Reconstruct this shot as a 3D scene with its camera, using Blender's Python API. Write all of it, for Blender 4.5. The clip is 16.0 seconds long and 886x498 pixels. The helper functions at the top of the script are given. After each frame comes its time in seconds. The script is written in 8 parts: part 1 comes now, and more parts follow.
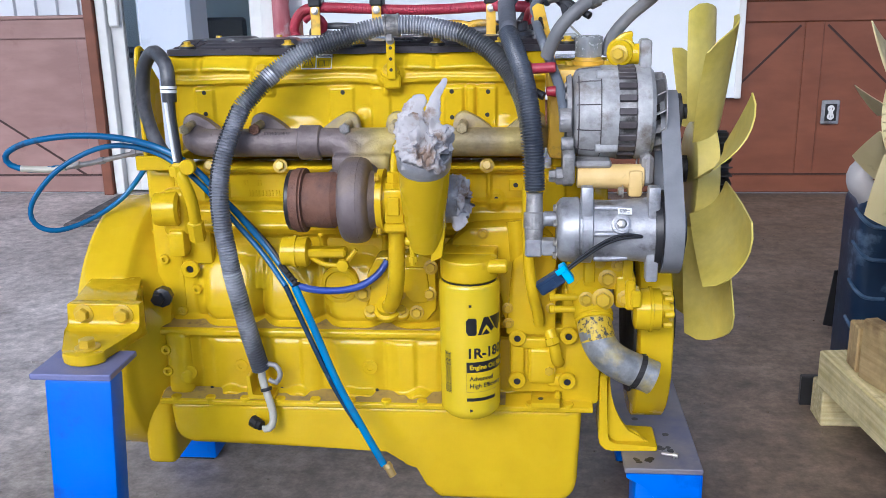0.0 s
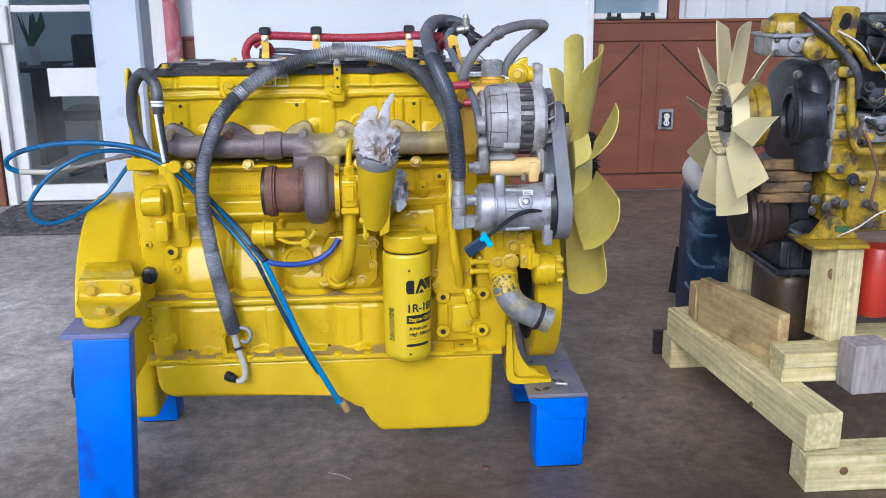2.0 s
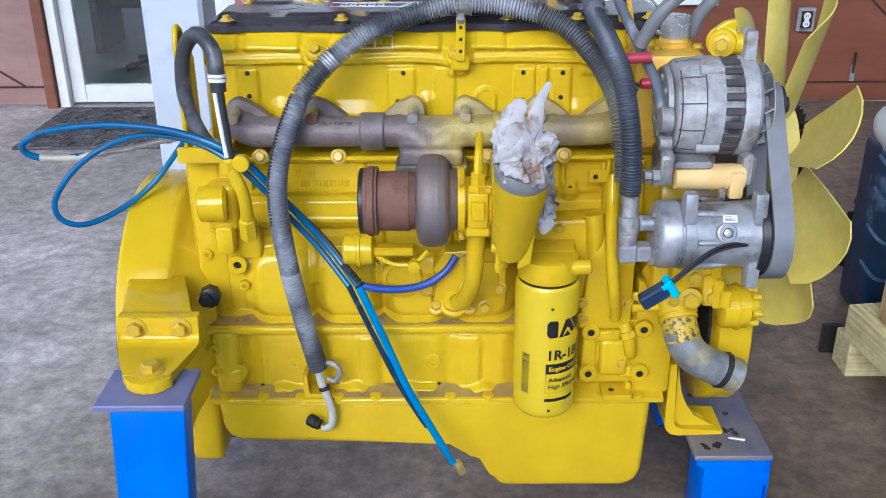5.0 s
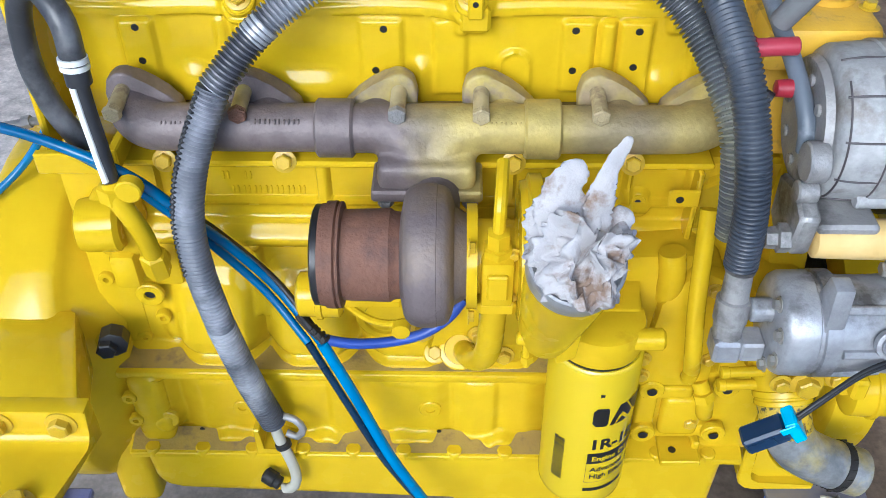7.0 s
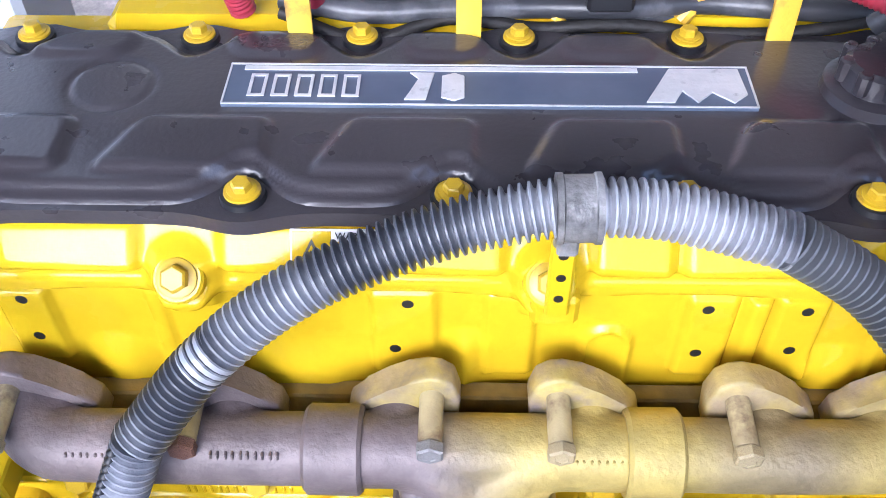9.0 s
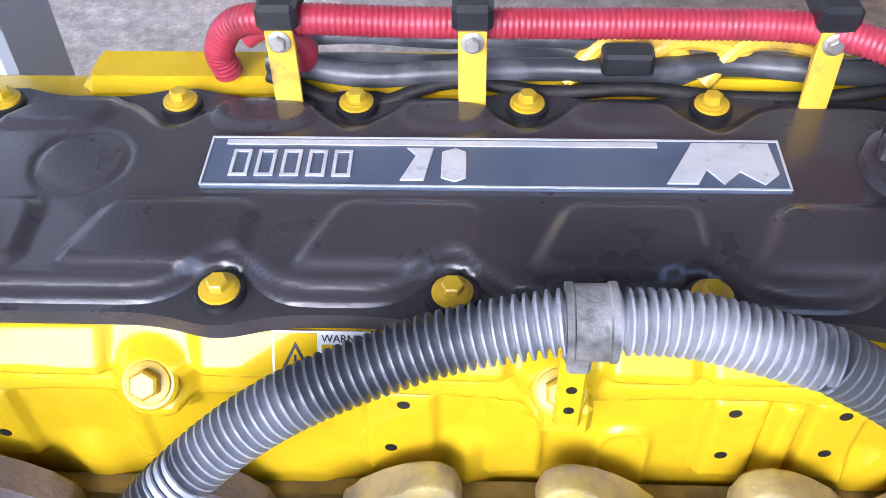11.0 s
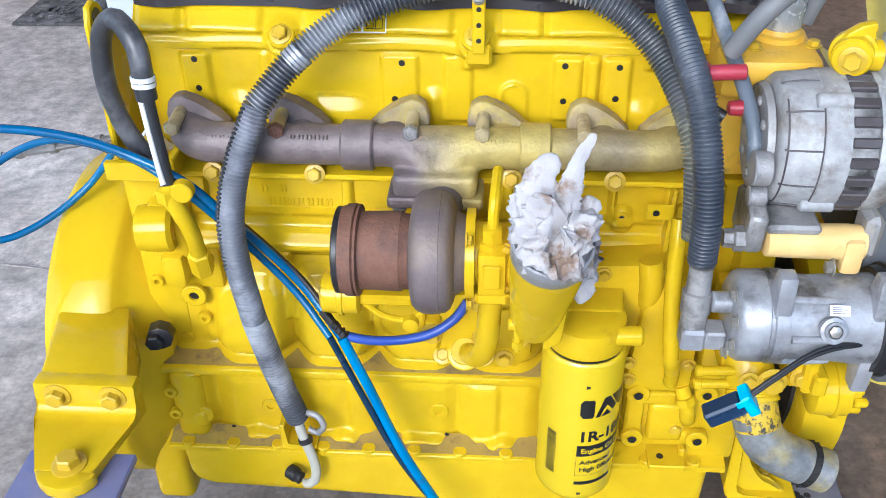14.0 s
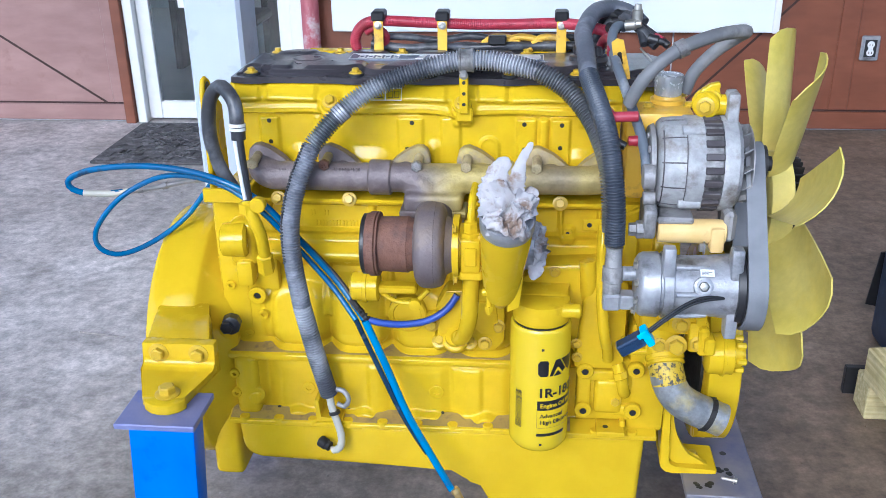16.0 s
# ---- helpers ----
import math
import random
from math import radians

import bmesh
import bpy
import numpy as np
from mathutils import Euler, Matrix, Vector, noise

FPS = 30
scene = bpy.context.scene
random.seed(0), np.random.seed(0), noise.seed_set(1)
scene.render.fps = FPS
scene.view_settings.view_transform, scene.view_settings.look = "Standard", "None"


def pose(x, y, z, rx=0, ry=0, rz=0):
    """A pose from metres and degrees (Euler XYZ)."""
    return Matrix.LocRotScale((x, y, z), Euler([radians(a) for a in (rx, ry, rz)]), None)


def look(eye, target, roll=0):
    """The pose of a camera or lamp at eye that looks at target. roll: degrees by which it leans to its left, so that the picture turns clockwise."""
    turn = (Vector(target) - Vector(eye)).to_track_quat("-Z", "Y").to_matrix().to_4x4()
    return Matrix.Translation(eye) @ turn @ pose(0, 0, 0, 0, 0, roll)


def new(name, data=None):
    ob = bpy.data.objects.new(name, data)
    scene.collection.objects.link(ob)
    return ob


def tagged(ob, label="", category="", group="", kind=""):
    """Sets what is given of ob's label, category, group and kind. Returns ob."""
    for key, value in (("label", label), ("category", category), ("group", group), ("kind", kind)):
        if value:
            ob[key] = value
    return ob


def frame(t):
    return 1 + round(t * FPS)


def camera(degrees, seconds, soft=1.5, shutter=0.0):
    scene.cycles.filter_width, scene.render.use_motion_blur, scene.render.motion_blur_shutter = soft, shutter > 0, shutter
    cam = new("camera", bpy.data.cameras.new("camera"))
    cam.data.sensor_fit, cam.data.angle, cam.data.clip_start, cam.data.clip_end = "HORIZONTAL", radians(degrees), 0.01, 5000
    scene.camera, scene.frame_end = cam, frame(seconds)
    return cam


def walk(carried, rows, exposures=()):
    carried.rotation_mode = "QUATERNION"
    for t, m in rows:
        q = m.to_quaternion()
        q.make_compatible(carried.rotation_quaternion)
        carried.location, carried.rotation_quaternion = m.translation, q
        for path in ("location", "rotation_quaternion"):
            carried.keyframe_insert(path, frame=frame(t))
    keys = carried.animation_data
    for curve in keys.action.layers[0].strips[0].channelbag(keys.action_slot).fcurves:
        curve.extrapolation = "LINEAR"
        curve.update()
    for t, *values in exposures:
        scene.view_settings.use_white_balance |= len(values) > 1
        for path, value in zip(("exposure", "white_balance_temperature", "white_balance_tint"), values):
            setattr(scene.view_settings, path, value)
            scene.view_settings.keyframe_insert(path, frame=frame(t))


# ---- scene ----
cam = camera(50.3, 16.0, soft=0.6)
PATH = [
    (0, (0.396, 0.023, 1.223), (0.212, 1.935, 0.667), -1.2),
    (0.5, (0.351, -0.106, 1.247), (0.241, 1.811, 0.689), -1.4),
    (1, (0.288, -0.266, 1.26), (0.288, 1.657, 0.711), -1.4),
    (1.5, (0.224, -0.396, 1.272), (0.327, 1.526, 0.727), -0.9),
    (2, (0.214, -0.503, 1.288), (0.342, 1.42, 0.751), -0.5),
    (2.5, (0.189, -0.512, 1.313), (0.314, 1.412, 0.78), -0.4),
    (3, (0.118, -0.415, 1.351), (0.25, 1.503, 0.803), -0.3),
    (3.5, (0.085, -0.291, 1.347), (0.19, 1.63, 0.801), -0.4),
    (4, (0.07, -0.15, 1.346), (0.136, 1.764, 0.769), -0.3),
    (4.2, (0.071, -0.086, 1.356), (0.117, 1.818, 0.744), -0.3),
    (6.3, (0.112, 0.714, 1.509), (0.071, 2.337, 0.342), -0.7),
    (6.5, (0.115, 0.79, 1.516), (0.071, 2.383, 0.308), -0.7),
    (7, (0.095, 0.968, 1.529), (0.058, 2.485, 0.227), -0.4),
    (7.5, (0.062, 1.127, 1.525), (0.042, 2.59, 0.162), 0.0),
    (8, (0.048, 1.273, 1.531), (0.027, 2.688, 0.118), -0.1),
    (8.5, (0.047, 1.422, 1.546), (0.015, 2.786, 0.083), -0.6),
    (9, (0.041, 1.529, 1.549), (0.002, 2.906, 0.099), -0.5),
    (9.2, (0.033, 1.571, 1.552), (-0.003, 2.947, 0.101), -0.3),
    (10.3, (0.043, 1.681, 1.560), (-0.013, 3.057, 0.109), -0.6),
    (11.3, (0.059, 1.577, 1.545), (-0.021, 2.947, 0.089), -1.8),
    (11.5, (0.067, 1.543, 1.547), (-0.018, 2.9, 0.081), -1.9),
    (12, (0.081, 1.444, 1.555), (-0.019, 2.767, 0.058), -1.8),
    (12.5, (0.083, 1.276, 1.525), (-0.02, 2.692, 0.117), -0.9),
    (13, (0.075, 1.117, 1.538), (0.001, 2.586, 0.182), -0.5),
    (13.5, (0.105, 0.932, 1.525), (0.014, 2.507, 0.296), -0.7),
    (14, (0.151, 0.754, 1.536), (0.024, 2.394, 0.398), -0.9),
    (14.5, (0.183, 0.555, 1.545), (0.034, 2.257, 0.504), -0.9),
    (15, (0.2, 0.375, 1.554), (0.042, 2.129, 0.607), -0.9),
    (15.5, (0.235, 0.232, 1.553), (0.053, 2.027, 0.69), -1.1),
    (16, (0.249, 0.129, 1.531), (0.065, 1.952, 0.73), -0.9),
]
EXPOSE = [(0, 0.96, 5200, 11), (4.2, 0.94, 5050, 10), (6.5, 1.2, 5000, 4), (8.0, 1.27, 5250, 5), (9.0, 1.78, 5050, 16), (11.5, 1.75, 5200, 14), (12.5, 1.62, 5350, 11), (14.0, 1.39, 5150, 6), (15.0, 1.42, 4950, 6), (16.0, 1.22, 4900, 8)]
walk(cam, [(t, look(eye, target, roll)) for t, eye, target, roll in PATH], EXPOSE)

# ---- light ----
world = bpy.data.worlds.new("sky")
scene.world = world
world.use_nodes = True
_wn = world.node_tree.nodes
_sky = _wn.new("ShaderNodeTexSky")
_sky.sky_type = "NISHITA"
_sky.sun_disc = False
_sky.sun_elevation = radians(30)
_sky.sun_rotation = radians(198)
_sky.air_density, _sky.dust_density = 1.0, 3.0
_wn["Background"].inputs["Strength"].default_value = 0.15
world.node_tree.links.new(_sky.outputs[0], _wn["Background"].inputs["Color"])
sun_data = bpy.data.lights.new("sun", "SUN")
sun_data.energy, sun_data.angle, sun_data.color = 0.5, radians(35), (1.0, 0.99, 0.97)
sun = new("sun", sun_data)
sun.matrix_world = look((-2.6, -6.0, 4.6), (0.0, 2.0, 0.8))


# ---- materials ----
def mat(name, c1, c2=None, scale=6.0, rough=0.5, metal=0.0, bump=0.0, bump_scale=80.0, coat=0.0,
        stain=None, stain_scale=3.0, stain_cut=(0.55, 0.7), rough_var=0.1, stretch=(1, 1, 1), detail=5.0, island=0.0, spec=0.5):
    """A surface with a colour drift, a fine grain in bump and roughness, and stains of their own shape."""
    m = bpy.data.materials.new(name)
    m.use_nodes = True
    nt = m.node_tree
    n, l = nt.nodes, nt.links
    p = n["Principled BSDF"]
    tc = n.new("ShaderNodeTexCoord")
    mp = n.new("ShaderNodeMapping")
    mp.inputs["Scale"].default_value = stretch
    l.new(tc.outputs["Object"], mp.inputs[0])
    n1 = n.new("ShaderNodeTexNoise")
    n1.inputs["Scale"].default_value, n1.inputs["Detail"].default_value = scale, detail
    l.new(mp.outputs[0], n1.inputs["Vector"])
    ramp = n.new("ShaderNodeValToRGB")
    ramp.color_ramp.elements[0].position, ramp.color_ramp.elements[1].position = 0.35, 0.68
    ramp.color_ramp.elements[0].color = (*c1, 1)
    ramp.color_ramp.elements[1].color = (*(c2 or c1), 1)
    l.new(n1.outputs[0], ramp.inputs[0])
    col = ramp.outputs[0]
    rbase = n.new("ShaderNodeMapRange")
    rbase.inputs["To Min"].default_value, rbase.inputs["To Max"].default_value = max(0.03, rough - rough_var), min(1, rough + rough_var)
    n2 = n.new("ShaderNodeTexNoise")
    n2.inputs["Scale"].default_value, n2.inputs["Detail"].default_value = bump_scale, 4.0
    l.new(mp.outputs[0], n2.inputs["Vector"])
    n3 = n.new("ShaderNodeTexNoise")
    n3.inputs["Scale"].default_value, n3.inputs["Detail"].default_value = scale * 3.1, 6.0
    l.new(mp.outputs[0], n3.inputs["Vector"])
    l.new(n3.outputs[0], rbase.inputs[0])
    if stain:
        n4 = n.new("ShaderNodeTexNoise")
        n4.inputs["Scale"].default_value, n4.inputs["Detail"].default_value, n4.inputs["Roughness"].default_value = stain_scale, 8.0, 0.62
        l.new(tc.outputs["Object"], n4.inputs["Vector"])
        mr = n.new("ShaderNodeMapRange")
        mr.inputs["From Min"].default_value, mr.inputs["From Max"].default_value = stain_cut
        l.new(n4.outputs[0], mr.inputs[0])
        mx = n.new("ShaderNodeMix")
        mx.data_type = "RGBA"
        l.new(mr.outputs[0], mx.inputs["Factor"])
        l.new(col, mx.inputs["A"])
        mx.inputs["B"].default_value = (*stain, 1)
        col = mx.outputs["Result"]
    if island:
        oi = n.new("ShaderNodeObjectInfo")
        hv = n.new("ShaderNodeHueSaturation")
        mr2 = n.new("ShaderNodeMapRange")
        mr2.inputs["To Min"].default_value, mr2.inputs["To Max"].default_value = 1 - island, 1 + island
        l.new(oi.outputs["Random"], mr2.inputs[0])
        l.new(mr2.outputs[0], hv.inputs["Value"])
        l.new(col, hv.inputs["Color"])
        col = hv.outputs[0]
    l.new(col, p.inputs["Base Color"])
    l.new(rbase.outputs[0], p.inputs["Roughness"])
    p.inputs["Metallic"].default_value = metal
    p.inputs["Coat Weight"].default_value = coat
    p.inputs["Coat Roughness"].default_value = 0.07
    p.inputs["Specular IOR Level"].default_value = spec
    if bump:
        b = n.new("ShaderNodeBump")
        b.inputs["Strength"].default_value, b.inputs["Distance"].default_value = bump, 0.004
        l.new(n2.outputs[0], b.inputs["Height"])
        l.new(b.outputs[0], p.inputs["Normal"])
    return m


def mottle(m, scale, lo, hi):
    """Mottles a material's colour with a sharper grain of its own."""
    n, l = m.node_tree.nodes, m.node_tree.links
    p = n["Principled BSDF"]
    old = p.inputs["Base Color"].links[0].from_socket
    tc = n.new("ShaderNodeTexCoord")
    ns = n.new("ShaderNodeTexNoise")
    ns.inputs["Scale"].default_value, ns.inputs["Detail"].default_value, ns.inputs["Roughness"].default_value = scale, 6.0, 0.65
    l.new(tc.outputs["Object"], ns.inputs["Vector"])
    mr = n.new("ShaderNodeMapRange")
    mr.inputs["From Min"].default_value, mr.inputs["From Max"].default_value = 0.36, 0.64
    mr.inputs["To Min"].default_value, mr.inputs["To Max"].default_value = lo, hi
    l.new(ns.outputs[0], mr.inputs[0])
    hv = n.new("ShaderNodeHueSaturation")
    l.new(mr.outputs[0], hv.inputs["Value"])
    l.new(old, hv.inputs["Color"])
    l.new(hv.outputs[0], p.inputs["Base Color"])


YEL = (0.60, 0.402, 0.0004)
YEL2 = (0.65, 0.445, 0.0005)
m_yellow = mat("yellow_paint", YEL, YEL2, 5, 0.26, 0, 0.03, 30, 0.52, stain=(0.40, 0.23, 0.01), stain_scale=9, stain_cut=(0.68, 0.82), spec=0.04)
m_cast = mat("yellow_cast", YEL, YEL2, 5, 0.26, 0, 0.06, 30, 0.52, stain=(0.36, 0.20, 0.01), stain_scale=7, stain_cut=(0.66, 0.82), spec=0.04)
m_yworn = mat("yellow_worn", (0.70, 0.42, 0.03), (0.8, 0.52, 0.05), 12, 0.42, 0, 0.3, 90, 0.1, stain=(0.25, 0.15, 0.06), stain_scale=20, stain_cut=(0.55, 0.7))
m_bolt = mat("painted_bolt", (0.52, 0.34, 0.015), YEL, 40, 0.36, 0, 0.1, 100, 0.2, stain=(0.35, 0.2, 0.05), stain_scale=60, stain_cut=(0.56, 0.7))
m_cover = mat("black_cover", (0.034, 0.030, 0.034), (0.050, 0.045, 0.050), 8, 0.30, 0, 0.12, 200, 0.45, stain=(0.10, 0.095, 0.09), stain_scale=60, stain_cut=(0.70, 0.84))
m_rubber = mat("black_rubber", (0.026, 0.027, 0.031), (0.052, 0.053, 0.060), 9, 0.38, 0, 0.12, 150, stain=(0.19, 0.19, 0.20), stain_scale=9, stain_cut=(0.54, 0.74))
# The pale patches hold dust and the ribs' white sheen in one colour.
m_loom = mat("ribbed_conduit", (0.06, 0.064, 0.078), (0.14, 0.145, 0.165), 6, 0.38, 0, 0.1, 200, stain=(0.42, 0.43, 0.47), stain_scale=6, stain_cut=(0.46, 0.64))
m_bighose = mat("dark_ribbed_hose", (0.035, 0.042, 0.058), (0.075, 0.085, 0.108), 9, 0.36, 0, 0.1, 200, stain=(0.26, 0.28, 0.32), stain_scale=9, stain_cut=(0.6, 0.74))
m_paleband = mat("pale_grey_band", (0.36, 0.37, 0.40), (0.50, 0.51, 0.54), 25, 0.35, 0.2, 0.1, 120)
m_flange = mat("oversprayed_iron", (0.30, 0.235, 0.14), (0.47, 0.37, 0.09), 22, 0.5, 0, 0.35, 90, stain=(0.22, 0.18, 0.17), stain_scale=16, stain_cut=(0.50, 0.64))
m_steel = mat("zinc_steel", (0.40, 0.38, 0.34), (0.52, 0.50, 0.45), 30, 0.40, 0.8, 0.05, 200, stain=(0.25, 0.18, 0.1), stain_scale=40, stain_cut=(0.6, 0.75))
m_alu = mat("cast_aluminium", (0.31, 0.315, 0.335), (0.44, 0.445, 0.47), 14, 0.38, 0.35, 0.16, 200, stain=(0.11, 0.105, 0.10), stain_scale=18, stain_cut=(0.52, 0.68))
m_aludirty = mat("dirty_aluminium", (0.27, 0.26, 0.26), (0.40, 0.39, 0.38), 18, 0.52, 0.35, 0.35, 160, stain=(0.05, 0.048, 0.045), stain_scale=13, stain_cut=(0.5, 0.68))
m_altgrey = mat("pale_dusty_aluminium", (0.31, 0.31, 0.315), (0.43, 0.43, 0.43), 16, 0.55, 0.1, 0.2, 160, stain=(0.17, 0.145, 0.12), stain_scale=17, stain_cut=(0.52, 0.68))
m_core = mat("dusty_dark_core", (0.060, 0.052, 0.055), (0.105, 0.092, 0.095), 22, 0.5, 0.2, 0.2, 160)
m_creamiron = mat("cream_sprayed_iron", (0.40, 0.33, 0.19), (0.54, 0.46, 0.25), 30, 0.5, 0.1, 0.3, 120, stain=(0.20, 0.14, 0.09), stain_scale=40, stain_cut=(0.5, 0.66))
m_black = mat("black_plastic", (0.012, 0.012, 0.014), (0.022, 0.022, 0.024), 20, 0.4, 0, 0.05, 200)
m_dark = mat("dark_iron", (0.016, 0.015, 0.015), (0.036, 0.033, 0.030), 15, 0.6, 0.3, 0.4, 120)
m_rustdark = mat("rust_black_iron", (0.030, 0.021, 0.018), (0.070, 0.046, 0.036), 14, 0.45, 0.4, 0.3, 160)
m_rust = mat("rusted_iron", (0.145, 0.068, 0.043), (0.225, 0.110, 0.070), 14, 0.75, 0.0, 0.5, 160, stain=(0.10, 0.055, 0.045), stain_scale=10, stain_cut=(0.5, 0.66))
m_heat = mat("heat_tinted_iron", (0.14, 0.112, 0.112), (0.22, 0.182, 0.182), 9, 0.55, 0.25, 0.3, 140, stain=(0.27, 0.20, 0.12), stain_scale=5, stain_cut=(0.58, 0.82))
m_blue = mat("blue_hose", (0.008, 0.16, 0.38), (0.014, 0.23, 0.50), 10, 0.22, 0, 0.05, 150, stain=(0.03, 0.06, 0.10), stain_scale=12, stain_cut=(0.58, 0.72))
m_bluedark = mat("navy_hose", (0.007, 0.09, 0.23), (0.012, 0.15, 0.35), 7, 0.22, 0, 0.05, 150, stain=(0.02, 0.035, 0.06), stain_scale=12, stain_cut=(0.58, 0.72))
m_blue2 = mat("violet_blue_hose", (0.026, 0.060, 0.31), (0.04, 0.085, 0.38), 10, 0.35)
m_red = mat("red_conduit", (0.30, 0.018, 0.034), (0.40, 0.042, 0.070), 14, 0.4, 0, 0.1, 120, stain=(0.25, 0.03, 0.04), stain_scale=20, stain_cut=(0.58, 0.72))
m_cyan = mat("cyan_plastic", (0.01, 0.42, 0.75), (0.02, 0.5, 0.8), 20, 0.35)
m_stand = mat("blue_paint", (0.003, 0.12, 0.64), (0.006, 0.16, 0.74), 5, 0.4, 0, 0.2, 70, stain=(0.006, 0.05, 0.40), stain_scale=7, stain_cut=(0.56, 0.72))
m_plate = mat("bare_steel_plate", (0.18, 0.17, 0.19), (0.26, 0.245, 0.27), 7, 0.5, 0.35, 0.15, 120, stain=(0.13, 0.13, 0.22), stain_scale=6, stain_cut=(0.46, 0.66))
m_fan = mat("ivory_fan_plastic", (0.59, 0.49, 0.09), (0.70, 0.61, 0.21), 4, 0.32, 0, 0.08, 90, stain=(0.59, 0.43, 0.015), stain_scale=3, stain_cut=(0.49, 0.66))
mottle(m_fan, 26, 0.9, 1.06)
m_fan2 = mat("pale_fan_plastic", (0.60, 0.52, 0.28), (0.68, 0.60, 0.36), 6, 0.5, 0, 0.1, 90, stain=(0.30, 0.25, 0.12), stain_scale=14, stain_cut=(0.6, 0.78))
m_rag = mat("white_cloth", (0.40, 0.382, 0.385), (0.54, 0.52, 0.525), 22, 0.9, 0, 0.18, 500, stain=(0.24, 0.17, 0.125), stain_scale=24, stain_cut=(0.51, 0.64), spec=0.2)
m_belt = mat("grey_belt", (0.16, 0.165, 0.18), (0.21, 0.215, 0.23), 18, 0.5, 0, 0.1, 200)
m_white = mat("white_decal", (0.78, 0.78, 0.76), (0.82, 0.82, 0.8), 20, 0.4)
m_plateblue = mat("blue_oversprayed_plate", (0.17, 0.18, 0.36), (0.25, 0.26, 0.44), 7, 0.45, 0.2, 0.15, 120, stain=(0.07, 0.12, 0.50), stain_scale=6, stain_cut=(0.48, 0.66))
m_loomy = mat("oversprayed_conduit", (0.06, 0.064, 0.072), (0.14, 0.145, 0.155), 6, 0.38, 0, 0.1, 200, stain=(0.29, 0.28, 0.19), stain_scale=11, stain_cut=(0.48, 0.66))
m_sleeve = mat("dusty_grey_sleeve", (0.075, 0.080, 0.098), (0.145, 0.152, 0.178), 8, 0.5, 0, 0.35, 120, stain=(0.27, 0.28, 0.32), stain_scale=11, stain_cut=(0.50, 0.66))
m_dusthose = mat("dusty_grey_rubber", (0.11, 0.11, 0.115), (0.21, 0.21, 0.215), 8, 0.5, 0, 0.2, 150, stain=(0.30, 0.29, 0.28), stain_scale=9, stain_cut=(0.54, 0.70))
m_dust = mat("dusty_grime", (0.13, 0.095, 0.03), (0.26, 0.18, 0.04), 30, 0.8, 0, 0.3, 150)
m_dustfilm = mat("tan_dust_film", (0.30, 0.205, 0.055), (0.42, 0.29, 0.05), 11, 0.85, 0, 0.3, 150, stain=(0.20, 0.14, 0.06), stain_scale=26, stain_cut=(0.52, 0.66), spec=0.2)
m_ink = mat("black_ink", (0.012, 0.012, 0.012), (0.018, 0.018, 0.018), 30, 0.4)
m_plategrey = mat("grey_name_plate", (0.10, 0.13, 0.19), (0.13, 0.16, 0.22), 20, 0.4, 0.3)
m_silver = mat("raised_silver", (0.62, 0.63, 0.64), (0.74, 0.74, 0.74), 40, 0.42, 0.3, 0.1, 200, stain=(0.35, 0.36, 0.37), stain_scale=60, stain_cut=(0.6, 0.75))
m_brass = mat("brass", (0.55, 0.38, 0.12), (0.62, 0.45, 0.18), 30, 0.35, 0.8)
GRAIN = {"x": (0.5, 11, 11), "y": (11, 0.5, 11), "z": (11, 11, 0.5)}
m_wood = {a: mat("new_softwood_" + a, (0.53, 0.44, 0.195), (0.76, 0.67, 0.38), 7, 0.75, 0, 0.3, 60, stretch=g, stain=(0.27, 0.19, 0.07), stain_scale=7, stain_cut=(0.60, 0.72), island=0.16, detail=9) for a, g in GRAIN.items()}
m_wood2 = {a: mat("weathered_softwood_" + a, (0.40, 0.28, 0.115), (0.58, 0.43, 0.20), 6, 0.8, 0, 0.35, 60, stretch=g, stain=(0.16, 0.095, 0.04), stain_scale=5, stain_cut=(0.53, 0.70), island=0.12, detail=8) for a, g in GRAIN.items()}
m_wood3 = mat("grey_timber", (0.27, 0.24, 0.23), (0.40, 0.36, 0.34), 8, 0.85, 0, 0.35, 90, stretch=(9, 9, 1.2), stain=(0.15, 0.12, 0.11), stain_scale=9, stain_cut=(0.58, 0.74))
for _w in list(m_wood.values()) + list(m_wood2.values()):
    mottle(_w, 3, 0.82, 1.10)
    mottle(_w, 45, 0.88, 1.08)
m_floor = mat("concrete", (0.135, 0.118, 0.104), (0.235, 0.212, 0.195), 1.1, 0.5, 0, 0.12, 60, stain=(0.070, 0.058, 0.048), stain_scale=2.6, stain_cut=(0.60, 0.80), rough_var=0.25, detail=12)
mottle(m_floor, 5.5, 0.80, 1.13)
mottle(m_floor, 22, 0.74, 1.17)
mottle(m_floor, 90, 0.86, 1.14)


